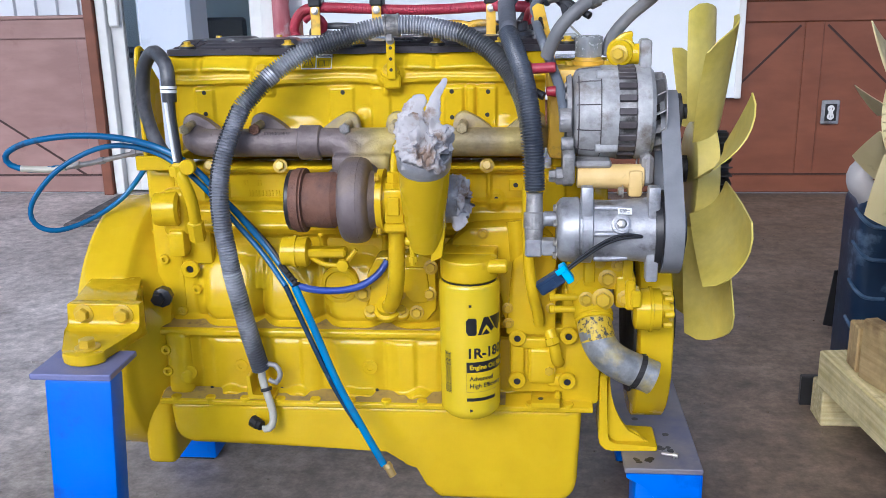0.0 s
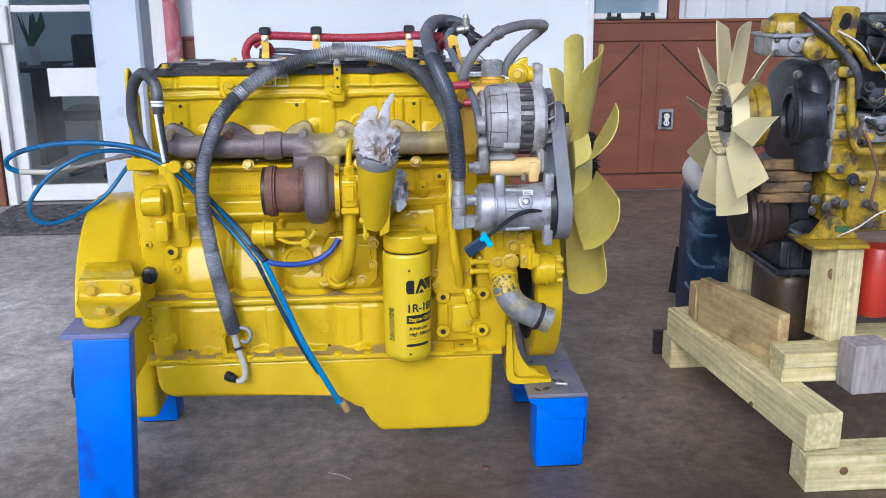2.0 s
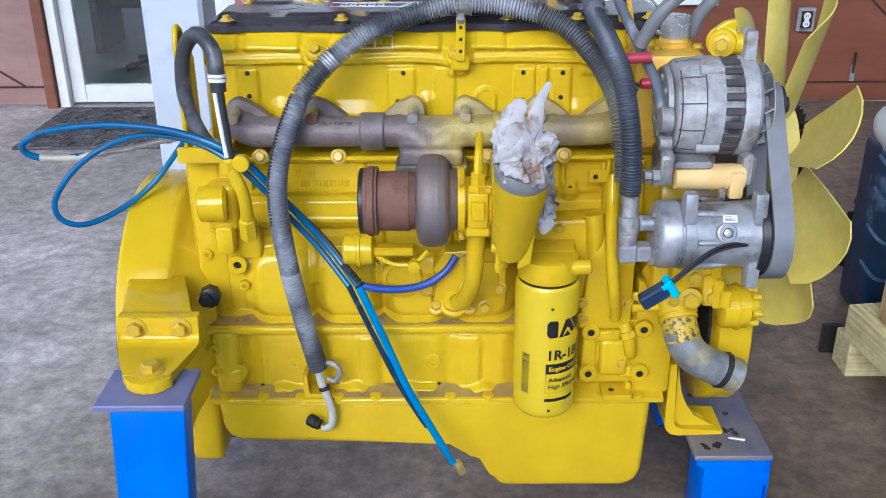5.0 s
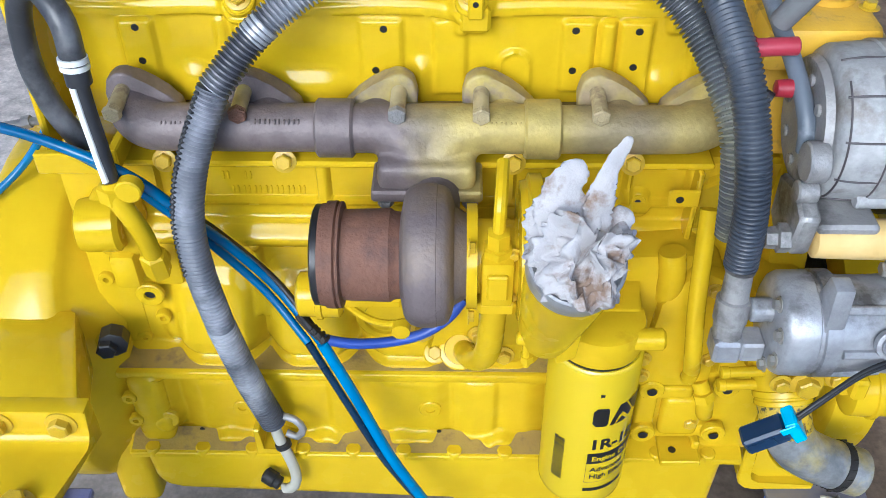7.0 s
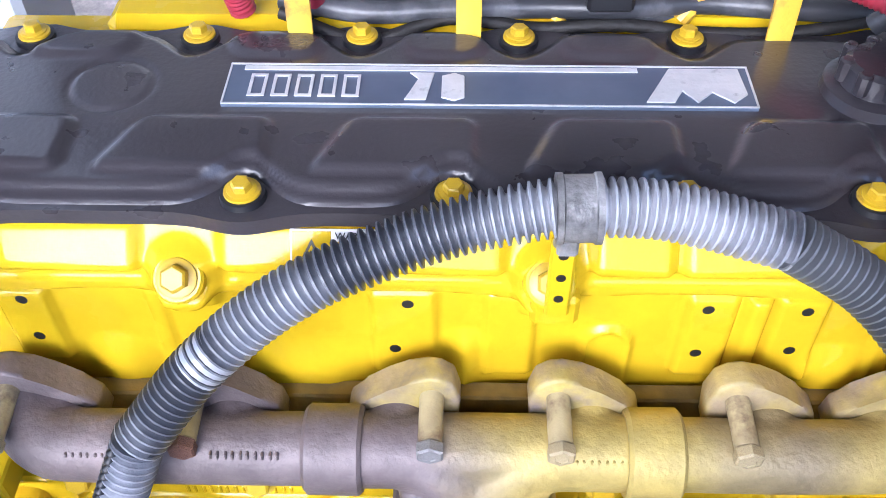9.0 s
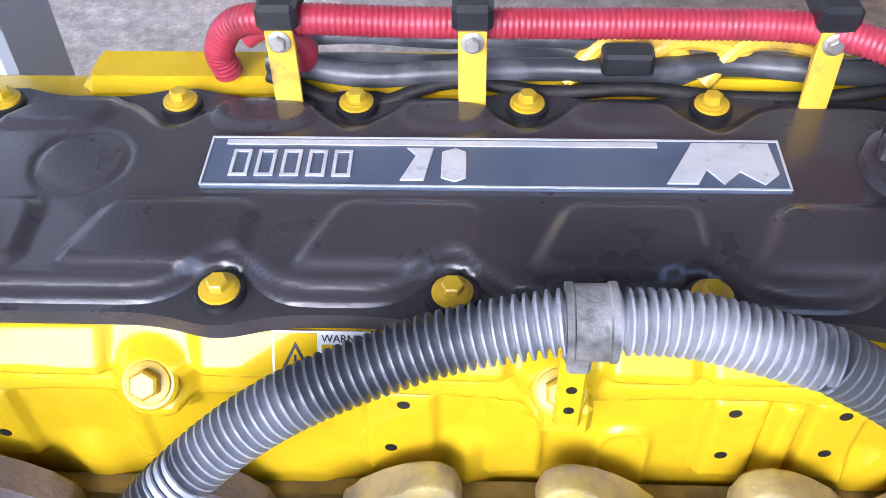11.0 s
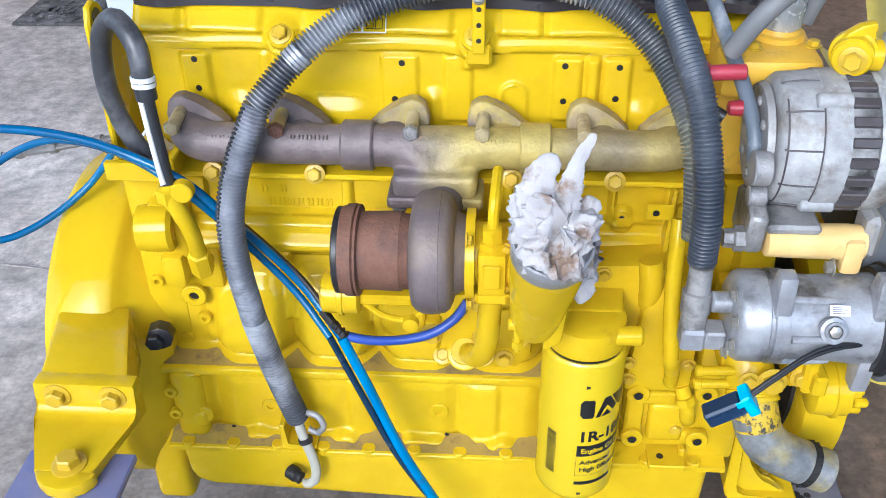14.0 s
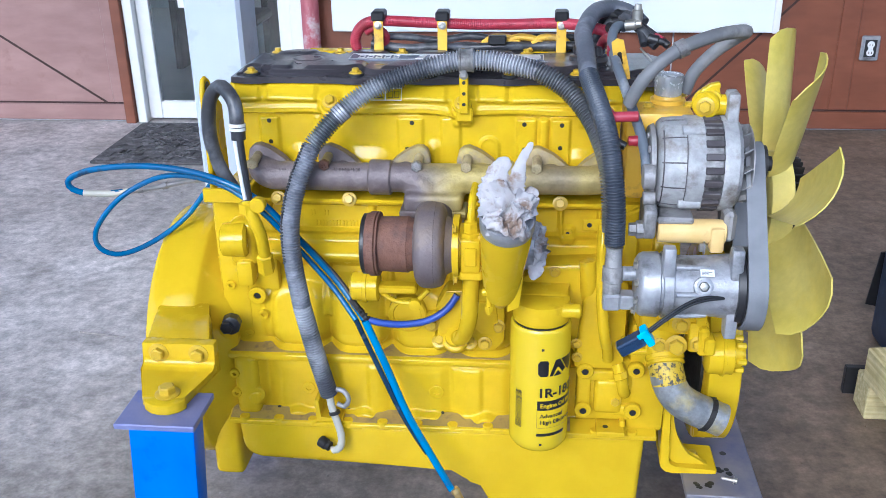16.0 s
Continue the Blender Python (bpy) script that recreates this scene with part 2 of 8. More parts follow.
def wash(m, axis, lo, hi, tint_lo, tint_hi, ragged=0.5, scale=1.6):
    """Tints a material from one end of an axis to the other, with a ragged edge."""
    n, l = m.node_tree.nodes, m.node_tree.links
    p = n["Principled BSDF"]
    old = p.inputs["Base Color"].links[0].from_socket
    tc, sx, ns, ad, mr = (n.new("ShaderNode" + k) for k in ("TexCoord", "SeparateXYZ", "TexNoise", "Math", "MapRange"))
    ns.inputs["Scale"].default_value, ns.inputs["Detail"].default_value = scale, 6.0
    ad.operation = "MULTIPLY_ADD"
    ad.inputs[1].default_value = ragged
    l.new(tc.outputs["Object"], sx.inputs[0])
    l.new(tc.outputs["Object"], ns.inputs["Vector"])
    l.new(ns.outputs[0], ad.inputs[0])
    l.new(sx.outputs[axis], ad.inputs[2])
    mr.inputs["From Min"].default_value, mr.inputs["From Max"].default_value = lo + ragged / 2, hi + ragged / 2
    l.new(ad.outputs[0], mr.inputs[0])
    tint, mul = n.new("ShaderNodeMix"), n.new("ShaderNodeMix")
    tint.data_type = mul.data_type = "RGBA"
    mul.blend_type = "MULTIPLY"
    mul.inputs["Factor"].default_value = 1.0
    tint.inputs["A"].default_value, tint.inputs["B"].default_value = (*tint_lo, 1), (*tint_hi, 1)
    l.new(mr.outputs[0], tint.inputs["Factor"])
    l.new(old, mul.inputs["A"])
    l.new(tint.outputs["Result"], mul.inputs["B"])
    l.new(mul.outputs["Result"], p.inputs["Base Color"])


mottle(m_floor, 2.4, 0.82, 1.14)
# Floor colour holds the brighter daylight at left and back, and browner oily ground.
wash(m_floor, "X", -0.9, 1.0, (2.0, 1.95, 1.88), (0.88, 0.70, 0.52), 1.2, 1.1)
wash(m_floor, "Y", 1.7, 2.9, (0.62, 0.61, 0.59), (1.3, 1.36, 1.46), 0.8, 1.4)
m_brown = mat("brown_wood_paint", (0.165, 0.053, 0.025), (0.212, 0.071, 0.034), 4, 0.45, 0, 0.15, 40, stretch=(1, 1, 3), stain=(0.14, 0.06, 0.04), stain_scale=6, stain_cut=(0.62, 0.8))
# Paler copy of the brown: the left wall's side-light sheen put into its colour.
m_brownglare = mat("brown_paint_glare", (0.27, 0.155, 0.135), (0.34, 0.205, 0.18), 4, 0.38, 0, 0.15, 40, stretch=(1, 1, 3), stain=(0.22, 0.11, 0.09), stain_scale=6, stain_cut=(0.6, 0.8))
m_groove = mat("brown_groove", (0.03, 0.009, 0.006), (0.04, 0.012, 0.008), 6, 0.6)
m_wall = mat("white_siding", (0.62, 0.64, 0.68), (0.70, 0.72, 0.76), 3, 0.5, 0, 0.1, 40)
# Dull grey of the unseen roof and walls, kept dark to lower bounced light.
m_roof = mat("dull_grey_unseen", (0.36, 0.365, 0.38), (0.44, 0.445, 0.46), 4, 0.5, 0.2, 0.1, 40)
m_sheet = mat("white_sheet", (0.80, 0.84, 0.90), (0.85, 0.88, 0.92), 1.5, 0.35, 0, 0.05, 30)
m_column = mat("pale_blue_column", (0.42, 0.47, 0.56), (0.50, 0.55, 0.64), 3, 0.5, 0, 0.1, 40, stain=(0.30, 0.33, 0.40), stain_scale=9, stain_cut=(0.6, 0.8))
m_redpost = mat("weathered_red_post", (0.40, 0.10, 0.12), (0.52, 0.20, 0.22), 10, 0.65, 0, 0.3, 60, stretch=(3, 3, 0.7), stain=(0.62, 0.55, 0.55), stain_scale=9, stain_cut=(0.52, 0.66))
m_mat = mat("door_mat", (0.07, 0.065, 0.065), (0.13, 0.12, 0.12), 22, 0.95, 0, 0.8, 160, stain=(0.19, 0.18, 0.18), stain_scale=26, stain_cut=(0.52, 0.62))
m_inside = mat("dim_interior", (0.62, 0.65, 0.60), (0.70, 0.73, 0.68), 2, 0.7)
m_insidefloor = mat("interior_floor", (0.34, 0.33, 0.26), (0.42, 0.40, 0.32), 3, 0.5)
m_leaf = mat("leaf_green", (0.03, 0.09, 0.03), (0.05, 0.13, 0.05), 8, 0.5)
m_drum = mat("dark_blue_plastic", (0.005, 0.017, 0.048), (0.010, 0.032, 0.08), 6, 0.40, 0, 0.1, 80, stain=(0.16, 0.24, 0.36), stain_scale=9, stain_cut=(0.56, 0.74))
m_oldblk = mat("oily_black_iron", (0.008, 0.010, 0.014), (0.024, 0.027, 0.034), 9, 0.42, 0.0, 0.35, 90, stain=(0.06, 0.052, 0.045), stain_scale=12, stain_cut=(0.6, 0.76))
m_oldyel = mat("worn_yellow_paint", (0.46, 0.30, 0.010), (0.62, 0.43, 0.025), 8, 0.38, 0, 0.3, 90, 0.1, stain=(0.06, 0.045, 0.03), stain_scale=14, stain_cut=(0.50, 0.62))
m_oldwood = mat("oil_soaked_wood", (0.15, 0.09, 0.035), (0.27, 0.17, 0.07), 14, 0.75, 0, 0.4, 90, stretch=(1.2, 9, 9), stain=(0.05, 0.035, 0.02), stain_scale=12, stain_cut=(0.5, 0.64))
m_orange = mat("orange_red_paint", (0.34, 0.022, 0.012), (0.42, 0.035, 0.016), 10, 0.35)
mottle(m_oldyel, 14, 0.42, 1.12)
mottle(m_oldyel, 60, 0.75, 1.12)
mottle(m_oldblk, 26, 0.5, 1.9)
mottle(m_alu, 30, 0.78, 1.12)
mottle(m_altgrey, 45, 0.80, 1.12)
mottle(m_yellow, 7, 0.95, 1.03)
mottle(m_cast, 9, 0.92, 1.04)
m_pale = mat("pale_grey_plastic", (0.50, 0.48, 0.48), (0.6, 0.57, 0.56), 9, 0.5)

m_glass = bpy.data.materials.new("clear_glass")
m_glass.use_nodes = True
_g = m_glass.node_tree.nodes["Principled BSDF"]
_g.inputs["Transmission Weight"].default_value, _g.inputs["Roughness"].default_value, _g.inputs["IOR"].default_value = 1.0, 0.02, 1.48
_g.inputs["Base Color"].default_value = (0.93, 0.96, 0.95, 1)


# ---- mesh tools ----
def frame_of(axis):
    a = Vector(axis).normalized()
    u = a.cross(Vector((0, 0, 1)) if abs(a.z) < 0.9 else Vector((1, 0, 0))).normalized()
    return a, u, a.cross(u)


def add_box(bm, lo, hi, bev=0.003, m=None, seg=1):
    lo, hi = Vector(lo), Vector(hi)
    vs = [bm.verts.new((x, y, z)) for x in (lo.x, hi.x) for y in (lo.y, hi.y) for z in (lo.z, hi.z)]
    fs = [bm.faces.new([vs[i] for i in q]) for q in ((0, 1, 3, 2), (4, 6, 7, 5), (0, 4, 5, 1), (2, 3, 7, 6), (0, 2, 6, 4), (1, 5, 7, 3))]
    if bev:
        es = list({e for f in fs for e in f.edges})
        r = bmesh.ops.bevel(bm, geom=es, offset=bev, segments=seg, profile=0.5, affect="EDGES")
        vs = list({v for f in r["faces"] for v in f.verts} | {v for v in vs if v.is_valid})
    if m is not None:
        bmesh.ops.transform(bm, matrix=m, verts=vs)
    return vs


def add_lathe(bm, p, axis, profile, seg=24, caps=True, arc=None):
    """Turns a profile of (distance along the axis, radius) about an axis from p."""
    a, u, w = frame_of(axis)
    p = Vector(p)
    rings = []
    for d, r in profile:
        rings.append([bm.verts.new(p + a * d + (u * math.cos(2 * math.pi * k / seg) + w * math.sin(2 * math.pi * k / seg)) * r) for k in range(seg)])
    for r0, r1 in zip(rings, rings[1:]):
        for k in range(seg):
            bm.faces.new((r0[k], r0[(k + 1) % seg], r1[(k + 1) % seg], r1[k]))
    if caps:
        bm.faces.new(list(reversed(rings[0])))
        bm.faces.new(rings[-1])
    return rings


def add_cyl(bm, p0, p1, r0, r1=None, seg=20, bev=0.002):
    d = (Vector(p1) - Vector(p0)).length
    r1 = r0 if r1 is None else r1
    b = min(bev, d * 0.3, r0 * 0.4)
    prof = [(0, r0 - b), (b, r0), (d - b, r1), (d, r1 - b)] if b > 0 else [(0, r0), (d, r1)]
    return add_lathe(bm, p0, Vector(p1) - Vector(p0), prof, seg)


def add_prism(bm, poly, axis, lo, hi, bev=0.0, seg=1):
    """Extrudes a polygon along x (poly in y, z), y (poly in x, z) or z (poly in x, y)."""
    def at(a, b, c):
        return {"x": (c, a, b), "y": (a, c, b), "z": (a, b, c)}[axis]
    v0 = [bm.verts.new(at(a, b, lo)) for a, b in poly]
    v1 = [bm.verts.new(at(a, b, hi)) for a, b in poly]
    n = len(poly)
    fs = [bm.faces.new((v0[k], v0[(k + 1) % n], v1[(k + 1) % n], v1[k])) for k in range(n)]
    fs += [bm.faces.new(list(reversed(v0))), bm.faces.new(v1)]
    if bev:
        es = list({e for f in fs for e in f.edges})
        bmesh.ops.bevel(bm, geom=es, offset=bev, segments=seg, profile=0.5, affect="EDGES")


def smooth_path(pts, step):
    """Points every step metres along a soft curve through pts."""
    pts = [Vector(p) for p in pts]
    ext = [pts[0] * 2 - pts[1]] + pts + [pts[-1] * 2 - pts[-2]]
    dense = []
    for a, b, c, d in zip(ext, ext[1:], ext[2:], ext[3:]):
        n = max(2, int((c - b).length / (step * 0.25)))
        for k in range(n):
            t = k / n
            dense.append(0.5 * ((2 * b) + (c - a) * t + (2 * a - 5 * b + 4 * c - d) * t * t + (3 * b - a - 3 * c + d) * t ** 3))
    dense.append(pts[-1])
    out, left = [dense[0]], step
    for p, q in zip(dense, dense[1:]):
        seg = (q - p).length
        while seg >= left > 0:
            p = p + (q - p) * (left / seg)
            seg -= left
            out.append(p)
            left = step
        left -= seg
    if (out[-1] - dense[-1]).length > step * 0.3:
        out.append(dense[-1])
    return out


def add_tube(bm, pts, r, step=0.012, seg=12, rib=0.0, pitch=0.0066, flat=1.0):
    """A hose through pts; rib raises rings on it, pitch apart."""
    if rib:
        path = smooth_path(pts, pitch / 4)
        rad = [r + rib * (1, 1, -0.9, -1.1)[k % 4] for k in range(len(path))]
    else:
        path = smooth_path(pts, step)
        rad = [r] * len(path)
    n = len(path)
    tang = [(path[min(k + 2, n - 1)] - path[max(k - 2, 0)]).normalized() for k in range(n)]
    u = frame_of(tang[0])[1]
    rings = []
    for k in range(n):
        u = (u - tang[k] * u.dot(tang[k])).normalized()
        w = tang[k].cross(u)
        rings.append([bm.verts.new(path[k] + (u * math.cos(2 * math.pi * j / seg) + w * flat * math.sin(2 * math.pi * j / seg)) * rad[k]) for j in range(seg)])
    for r0, r1 in zip(rings, rings[1:]):
        for j in range(seg):
            bm.faces.new((r0[j], r0[(j + 1) % seg], r1[(j + 1) % seg], r1[j]))
    bm.faces.new(list(reversed(rings[0])))
    bm.faces.new(rings[-1])
    return path


def mesh_of(name, bm, material, angle=35):
    bmesh.ops.recalc_face_normals(bm, faces=bm.faces)
    me = bpy.data.meshes.new(name)
    bm.to_mesh(me)
    bm.free()
    me.polygons.foreach_set("use_smooth", [True] * len(me.polygons))
    me.set_sharp_from_angle(angle=radians(angle))
    me.materials.append(material)
    return me


def ramp(v):
    v = np.clip(v, 0.0, 1.0)
    return v * v * (3 - 2 * v)


def pad(X, Z, x0, x1, z0, z1, soft, r=0.01):
    """1 inside a rounded rectangle of a casting's face, 0 outside, with a soft shoulder."""
    qx, qz = np.abs(X - (x0 + x1) / 2) - (x1 - x0) / 2 + r, np.abs(Z - (z0 + z1) / 2) - (z1 - z0) / 2 + r
    d = np.hypot(np.maximum(qx, 0), np.maximum(qz, 0)) + np.minimum(np.maximum(qx, qz), 0) - r
    return ramp(0.5 - d / soft)


def disc(X, Z, x, z, r, soft):
    return ramp(0.5 - (np.hypot(X - x, Z - z) - r) / soft)


def relief(x0, x1, z0, z1, back, shape, step=0.0035):
    """A cast face as one closed body: its front is the surface y = shape(X, Z), its back is flat."""
    nx, nz = int((x1 - x0) / step) + 2, int((z1 - z0) / step) + 2
    X, Z = np.meshgrid(np.linspace(x0, x1, nx), np.linspace(z0, z1, nz))
    Y = shape(X, Z)
    verts = np.concatenate([np.stack([X, Y, Z], -1).reshape(-1, 3), np.stack([X, np.full_like(Y, back), Z], -1).reshape(-1, 3)])
    n = nx * nz
    i = (np.arange(nz - 1)[:, None] * nx + np.arange(nx - 1)[None, :]).ravel()
    faces = np.stack([i, i + 1, i + 1 + nx, i + nx], -1).tolist()
    rim = list(range(nx)) + [k * nx + nx - 1 for k in range(1, nz)] + [(nz - 1) * nx + k for k in range(nx - 2, -1, -1)] + [k * nx for k in range(nz - 2, 0, -1)]
    faces += [[b, a, a + n, b + n] for a, b in zip(rim, rim[1:] + rim[:1])]
    faces.append([k + n for k in rim])
    me = bpy.data.meshes.new("cast_face")
    me.from_pydata(verts.tolist(), [], faces)
    bm = bmesh.new()
    bm.from_mesh(me)
    bpy.data.meshes.remove(me)
    return bm


def thing(name, place, label, category, group="", kind=""):
    ob = new(name)
    ob.empty_display_size = 0.05
    ob.location = place
    return tagged(ob, label, category, group, kind)


def part(name, bm, material, parent, label="", angle=35):
    """Links a bmesh, built in world places, as one mesh under a thing or a part."""
    ob = new(name, mesh_of(name, bm, material, angle) if isinstance(bm, bmesh.types.BMesh) else bm)
    hang(ob, parent)
    return tagged(ob, label)


def world_of(ob):
    m = ob.matrix_basis.copy()
    while ob.parent:
        m = ob.parent.matrix_basis @ ob.matrix_parent_inverse @ m
        ob = ob.parent
    return m


def hang(ob, parent):
    ob.parent = parent
    ob.matrix_parent_inverse = world_of(parent).inverted()


def solo(name, bm, material, label, category, group="", kind="", angle=35):
    return tagged(new(name, mesh_of(name, bm, material, angle)), label, category, group, kind)


def along(p, axis, sx=1.0, sz=None):
    """The matrix that puts a mesh, built up along z, at p along an axis."""
    a, u, w = frame_of(axis)
    r = Matrix((u, w, a)).transposed().to_4x4()
    return Matrix.Translation(p) @ r @ Matrix.Diagonal((sx, sx, sz or sx, 1))


def bolt_mesh(material, name):
    bm = bmesh.new()
    add_lathe(bm, (0, 0, 0), (0, 0, 1), [(0, 1.45), (0.16, 1.45), (0.22, 1.3)], 20)
    add_lathe(bm, (0, 0, 0.2), (0, 0, 1), [(0, 1.0), (0.75, 1.0), (0.9, 0.82)], 6)
    return mesh_of(name, bm, material, 30)


def hex_mesh(material):
    bm = bmesh.new()
    add_lathe(bm, (0, 0, 0), (0, 0, 1), [(0, 1.12), (0.75, 1.12), (0.92, 0.95), (0.96, 0.55), (0.90, 0.5)], 6)
    return mesh_of("bolt", bm, material, 30)


HEX_WORN, HEX_RUST, HEX_GREY = hex_mesh(m_creamiron), hex_mesh(m_rust), hex_mesh(m_aludirty)
BOLT = bolt_mesh(m_bolt, "bolt")
BOLT_STEEL = bolt_mesh(m_steel, "bolt")
BOLT_GREASY = bolt_mesh(mat("greasy_steel", (0.09, 0.085, 0.075), (0.18, 0.17, 0.15), 40, 0.4, 0.5, 0.2, 150), "bolt")
_bm = bmesh.new()
add_lathe(_bm, (0, 0, 0), (0, 0, 1), [(0, 1.0), (0.4, 1.0), (0.5, 0.9), (0.5, 0.42), (0.1, 0.40)], 20)
BOSS = mesh_of("boss", _bm, m_cast, 30)
_bm = bmesh.new()
add_lathe(_bm, (0, 0, 0), (0, 0, 1), [(0.0, 1.0), (0.12, 1.0)], 14)
HOLE = mesh_of("bolt_hole", _bm, m_ink, 30)


def bolt(parent, p, axis=(0, -1, 0), r=0.008, data=None):
    ob = new("bolt", data or BOLT)
    ob.matrix_basis = along(p, axis, r)
    hang(ob, parent)
    return ob


def boss(parent, p, axis=(0, -1, 0), r=0.014, sz=None):
    ob = new("boss", BOSS)
    ob.matrix_basis = along(p, axis, r, sz)
    hang(ob, parent)
    return ob


def hole(parent, p, axis=(0, -1, 0), r=0.005):
    ob = new("bolt_hole", HOLE)
    ob.matrix_basis = along(p, axis, r)
    hang(ob, parent)
    return ob


def text_bm(body, size, bold=0.0, spacing=1.0):
    """Letters as a flat mesh in x and y, from their left foot."""
    cu = bpy.data.curves.new("letters", "FONT")
    cu.body, cu.size, cu.offset, cu.space_character = body, size, bold, spacing
    cu.resolution_u = 3
    ob = bpy.data.objects.new("letters", cu)
    scene.collection.objects.link(ob)
    dg = bpy.context.evaluated_depsgraph_get()
    me = bpy.data.meshes.new_from_object(ob.evaluated_get(dg))
    bm = bmesh.new()
    bm.from_mesh(me)
    bpy.data.objects.remove(ob)
    bpy.data.meshes.remove(me)
    return bm


# ---- the place ----
WALL = 5.4
bm = bmesh.new()
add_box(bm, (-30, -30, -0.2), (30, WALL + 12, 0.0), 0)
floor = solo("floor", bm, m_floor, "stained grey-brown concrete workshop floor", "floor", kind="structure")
# Roof is out of view; its front edge sets how steeply daylight falls.
bm = bmesh.new()
add_box(bm, (-4.2, -1.0, 5.0), (9.15, WALL + 0.3, 5.15), 0)
solo("ceiling", bm, m_roof, "plain grey roof over the bay, unseen, set to shape the daylight", "ceiling", kind="structure")

DOOR_L, DOOR_R = -2.09, -1.02
bm = bmesh.new()
for x0, x1 in ((-9.0, DOOR_L), (DOOR_R, 9.0)):
    add_box(bm, (x0, WALL, 0.0), (x1, WALL + 0.15, 5.0), 0)
add_box(bm, (DOOR_L, WALL, 2.2), (DOOR_R, WALL + 0.15, 5.0), 0)
wall_north = solo("wall_north", bm, m_wall, "white ribbed metal siding wall above brown panelling", "wall", kind="structure")
# East wall is out of view, added to close the bay and limit fill.
bm = bmesh.new()
add_box(bm, (9.0, -1.0, 0), (9.15, WALL + 0.15, 5.0), 0)
solo("wall_east", bm, m_roof, "plain grey unseen wall, darkened to cut fill light", "wall", kind="structure")
# Front wall is out of view; its openings and distance shape the daylight.
bm = bmesh.new()
for x0, x1, z0 in ((-4.2, -3.9, 0), (-3.9, 5.2, 4.6), (5.2, 5.6, 0), (5.6, 9.0, 4.6)):
    add_box(bm, (x0, -1.0, z0), (x1, -0.85, 5.0), 0)
solo("wall_south", bm, m_wall, "plain unseen front with wide openings, set to shape the daylight", "wall", kind="structure")
# Upper west wall is out of view, added to hold back light from the left.
bm = bmesh.new()
add_box(bm, (-4.2, -0.85, 3.4), (-4.05, WALL, 5.0), 0)
solo("wall_west", bm, m_wall, "plain unseen wall over the open side, added to limit left light", "wall", kind="structure")
# Added wall, never in view: blocks the low sky and its reflections.
bm = bmesh.new()
add_box(bm, (-14, -9.0, 0), (14, -8.85, 3.4), 0)
solo("wall_yard", bm, m_roof, "plain grey wall added out of view to block low sky light", "wall", kind="structure")
for x in np.arange(1.62, 8.6, 0.128):
    bm = bmesh.new()
    add_prism(bm, [(x - 0.016, WALL), (x + 0.016, WALL), (x + 0.008, WALL - 0.018), (x - 0.008, WALL - 0.018)], "z", 1.09, 4.1)
    part("siding_rib", bm, m_wall, wall_north)
for x in np.arange(-8.6, DOOR_L - 0.1, 0.128):
    bm = bmesh.new()
    add_prism(bm, [(x - 0.016, WALL), (x + 0.016, WALL), (x + 0.008, WALL - 0.018), (x - 0.008, WALL - 0.018)], "z", 1.05, 4.1)
    part("siding_rib", bm, m_wall, wall_north)


def panelling(x0, x1, top, stiles, diagonals, label, paint=m_brown):
    """Brown board panelling on the wall: backing, rails, stiles, slanting battens."""
    p = thing("wall_panelling", ((x0 + x1) / 2, WALL, 0), label, "panelling", kind="structure")
    f = WALL - 0.02
    bm = bmesh.new()
    add_box(bm, (x0, f, 0.015), (x1, WALL - 0.001, top), 0.002)
    part("backing_board", bm, paint, p)
    for a, b, d in ((0.015, 0.112, 0.016), (top - 0.11, top, 0.018)):
        bm = bmesh.new()
        add_box(bm, (x0, f - d, a), (x1, f - 0.001, b), 0.004)
        part("rail", bm, paint, p)
    for a, b in stiles:
        bm = bmesh.new()
        add_box(bm, (a, f - 0.012, 0.122), (b, f - 0.001, top - 0.113), 0.004)
        part("stile", bm, paint, p)
    for (ax, az), (bx, bz) in diagonals:
        bm = bmesh.new()
        d = Vector((bx - ax, 0, bz - az)).normalized()
        nrm = Vector((-d.z, 0, d.x)) * 0.006
        add_prism(bm, [(ax + nrm.x, az + nrm.z), (bx + nrm.x, bz + nrm.z), (bx - nrm.x, bz - nrm.z), (ax - nrm.x, az - nrm.z)], "y", f - 0.004, f - 0.0005)
        part("groove", bm, m_groove, p)
    bm = bmesh.new()
    add_box(bm, (x0, f - 0.006, 0.1125), (x1, f - 0.0005, 0.1215), 0)
    part("groove", bm, m_groove, p)
    bm = bmesh.new()
    add_box(bm, (x0, f - 0.03, top + 0.001), (x1, WALL - 0.001, top + 0.02), 0.003)
    part("cap_rail", bm, paint, p)
    return p


panelling(1.0, 6.5, 1.06, [(1.86, 1.96), (3.2, 3.3), (4.6, 4.7)], [((1.98, 0.93), (2.85, 0.12)), ((1.84, 0.93), (1.05, 0.12)), ((3.34, 0.93), (4.5, 0.12))], "brown painted board panelling with slanting grooves")
panelling(-6.5, DOOR_L - 0.045, 1.03, [(-2.22, -2.15), (-3.6, -3.5)], [((-3.45, 0.91), (-2.25, 0.11))], "brown board panelling beside the glass door, glare in its paint colour", m_brownglare)
panelling(DOOR_R + 0.03, 0.99, 0.99, [(-0.2, -0.1)], [], "brown panelling below the white sheet")

# white sheet hung over the panelling
bm = bmesh.new()
add_box(bm, (-0.87, WALL - 0.085, 0.55), (1.53, WALL - 0.06, 3.2), 0.006)
sheet = solo("white_sheet_panel", bm, m_sheet, "large smooth white sheet panel hung on the brown wall", "panel")
bm = bmesh.new()
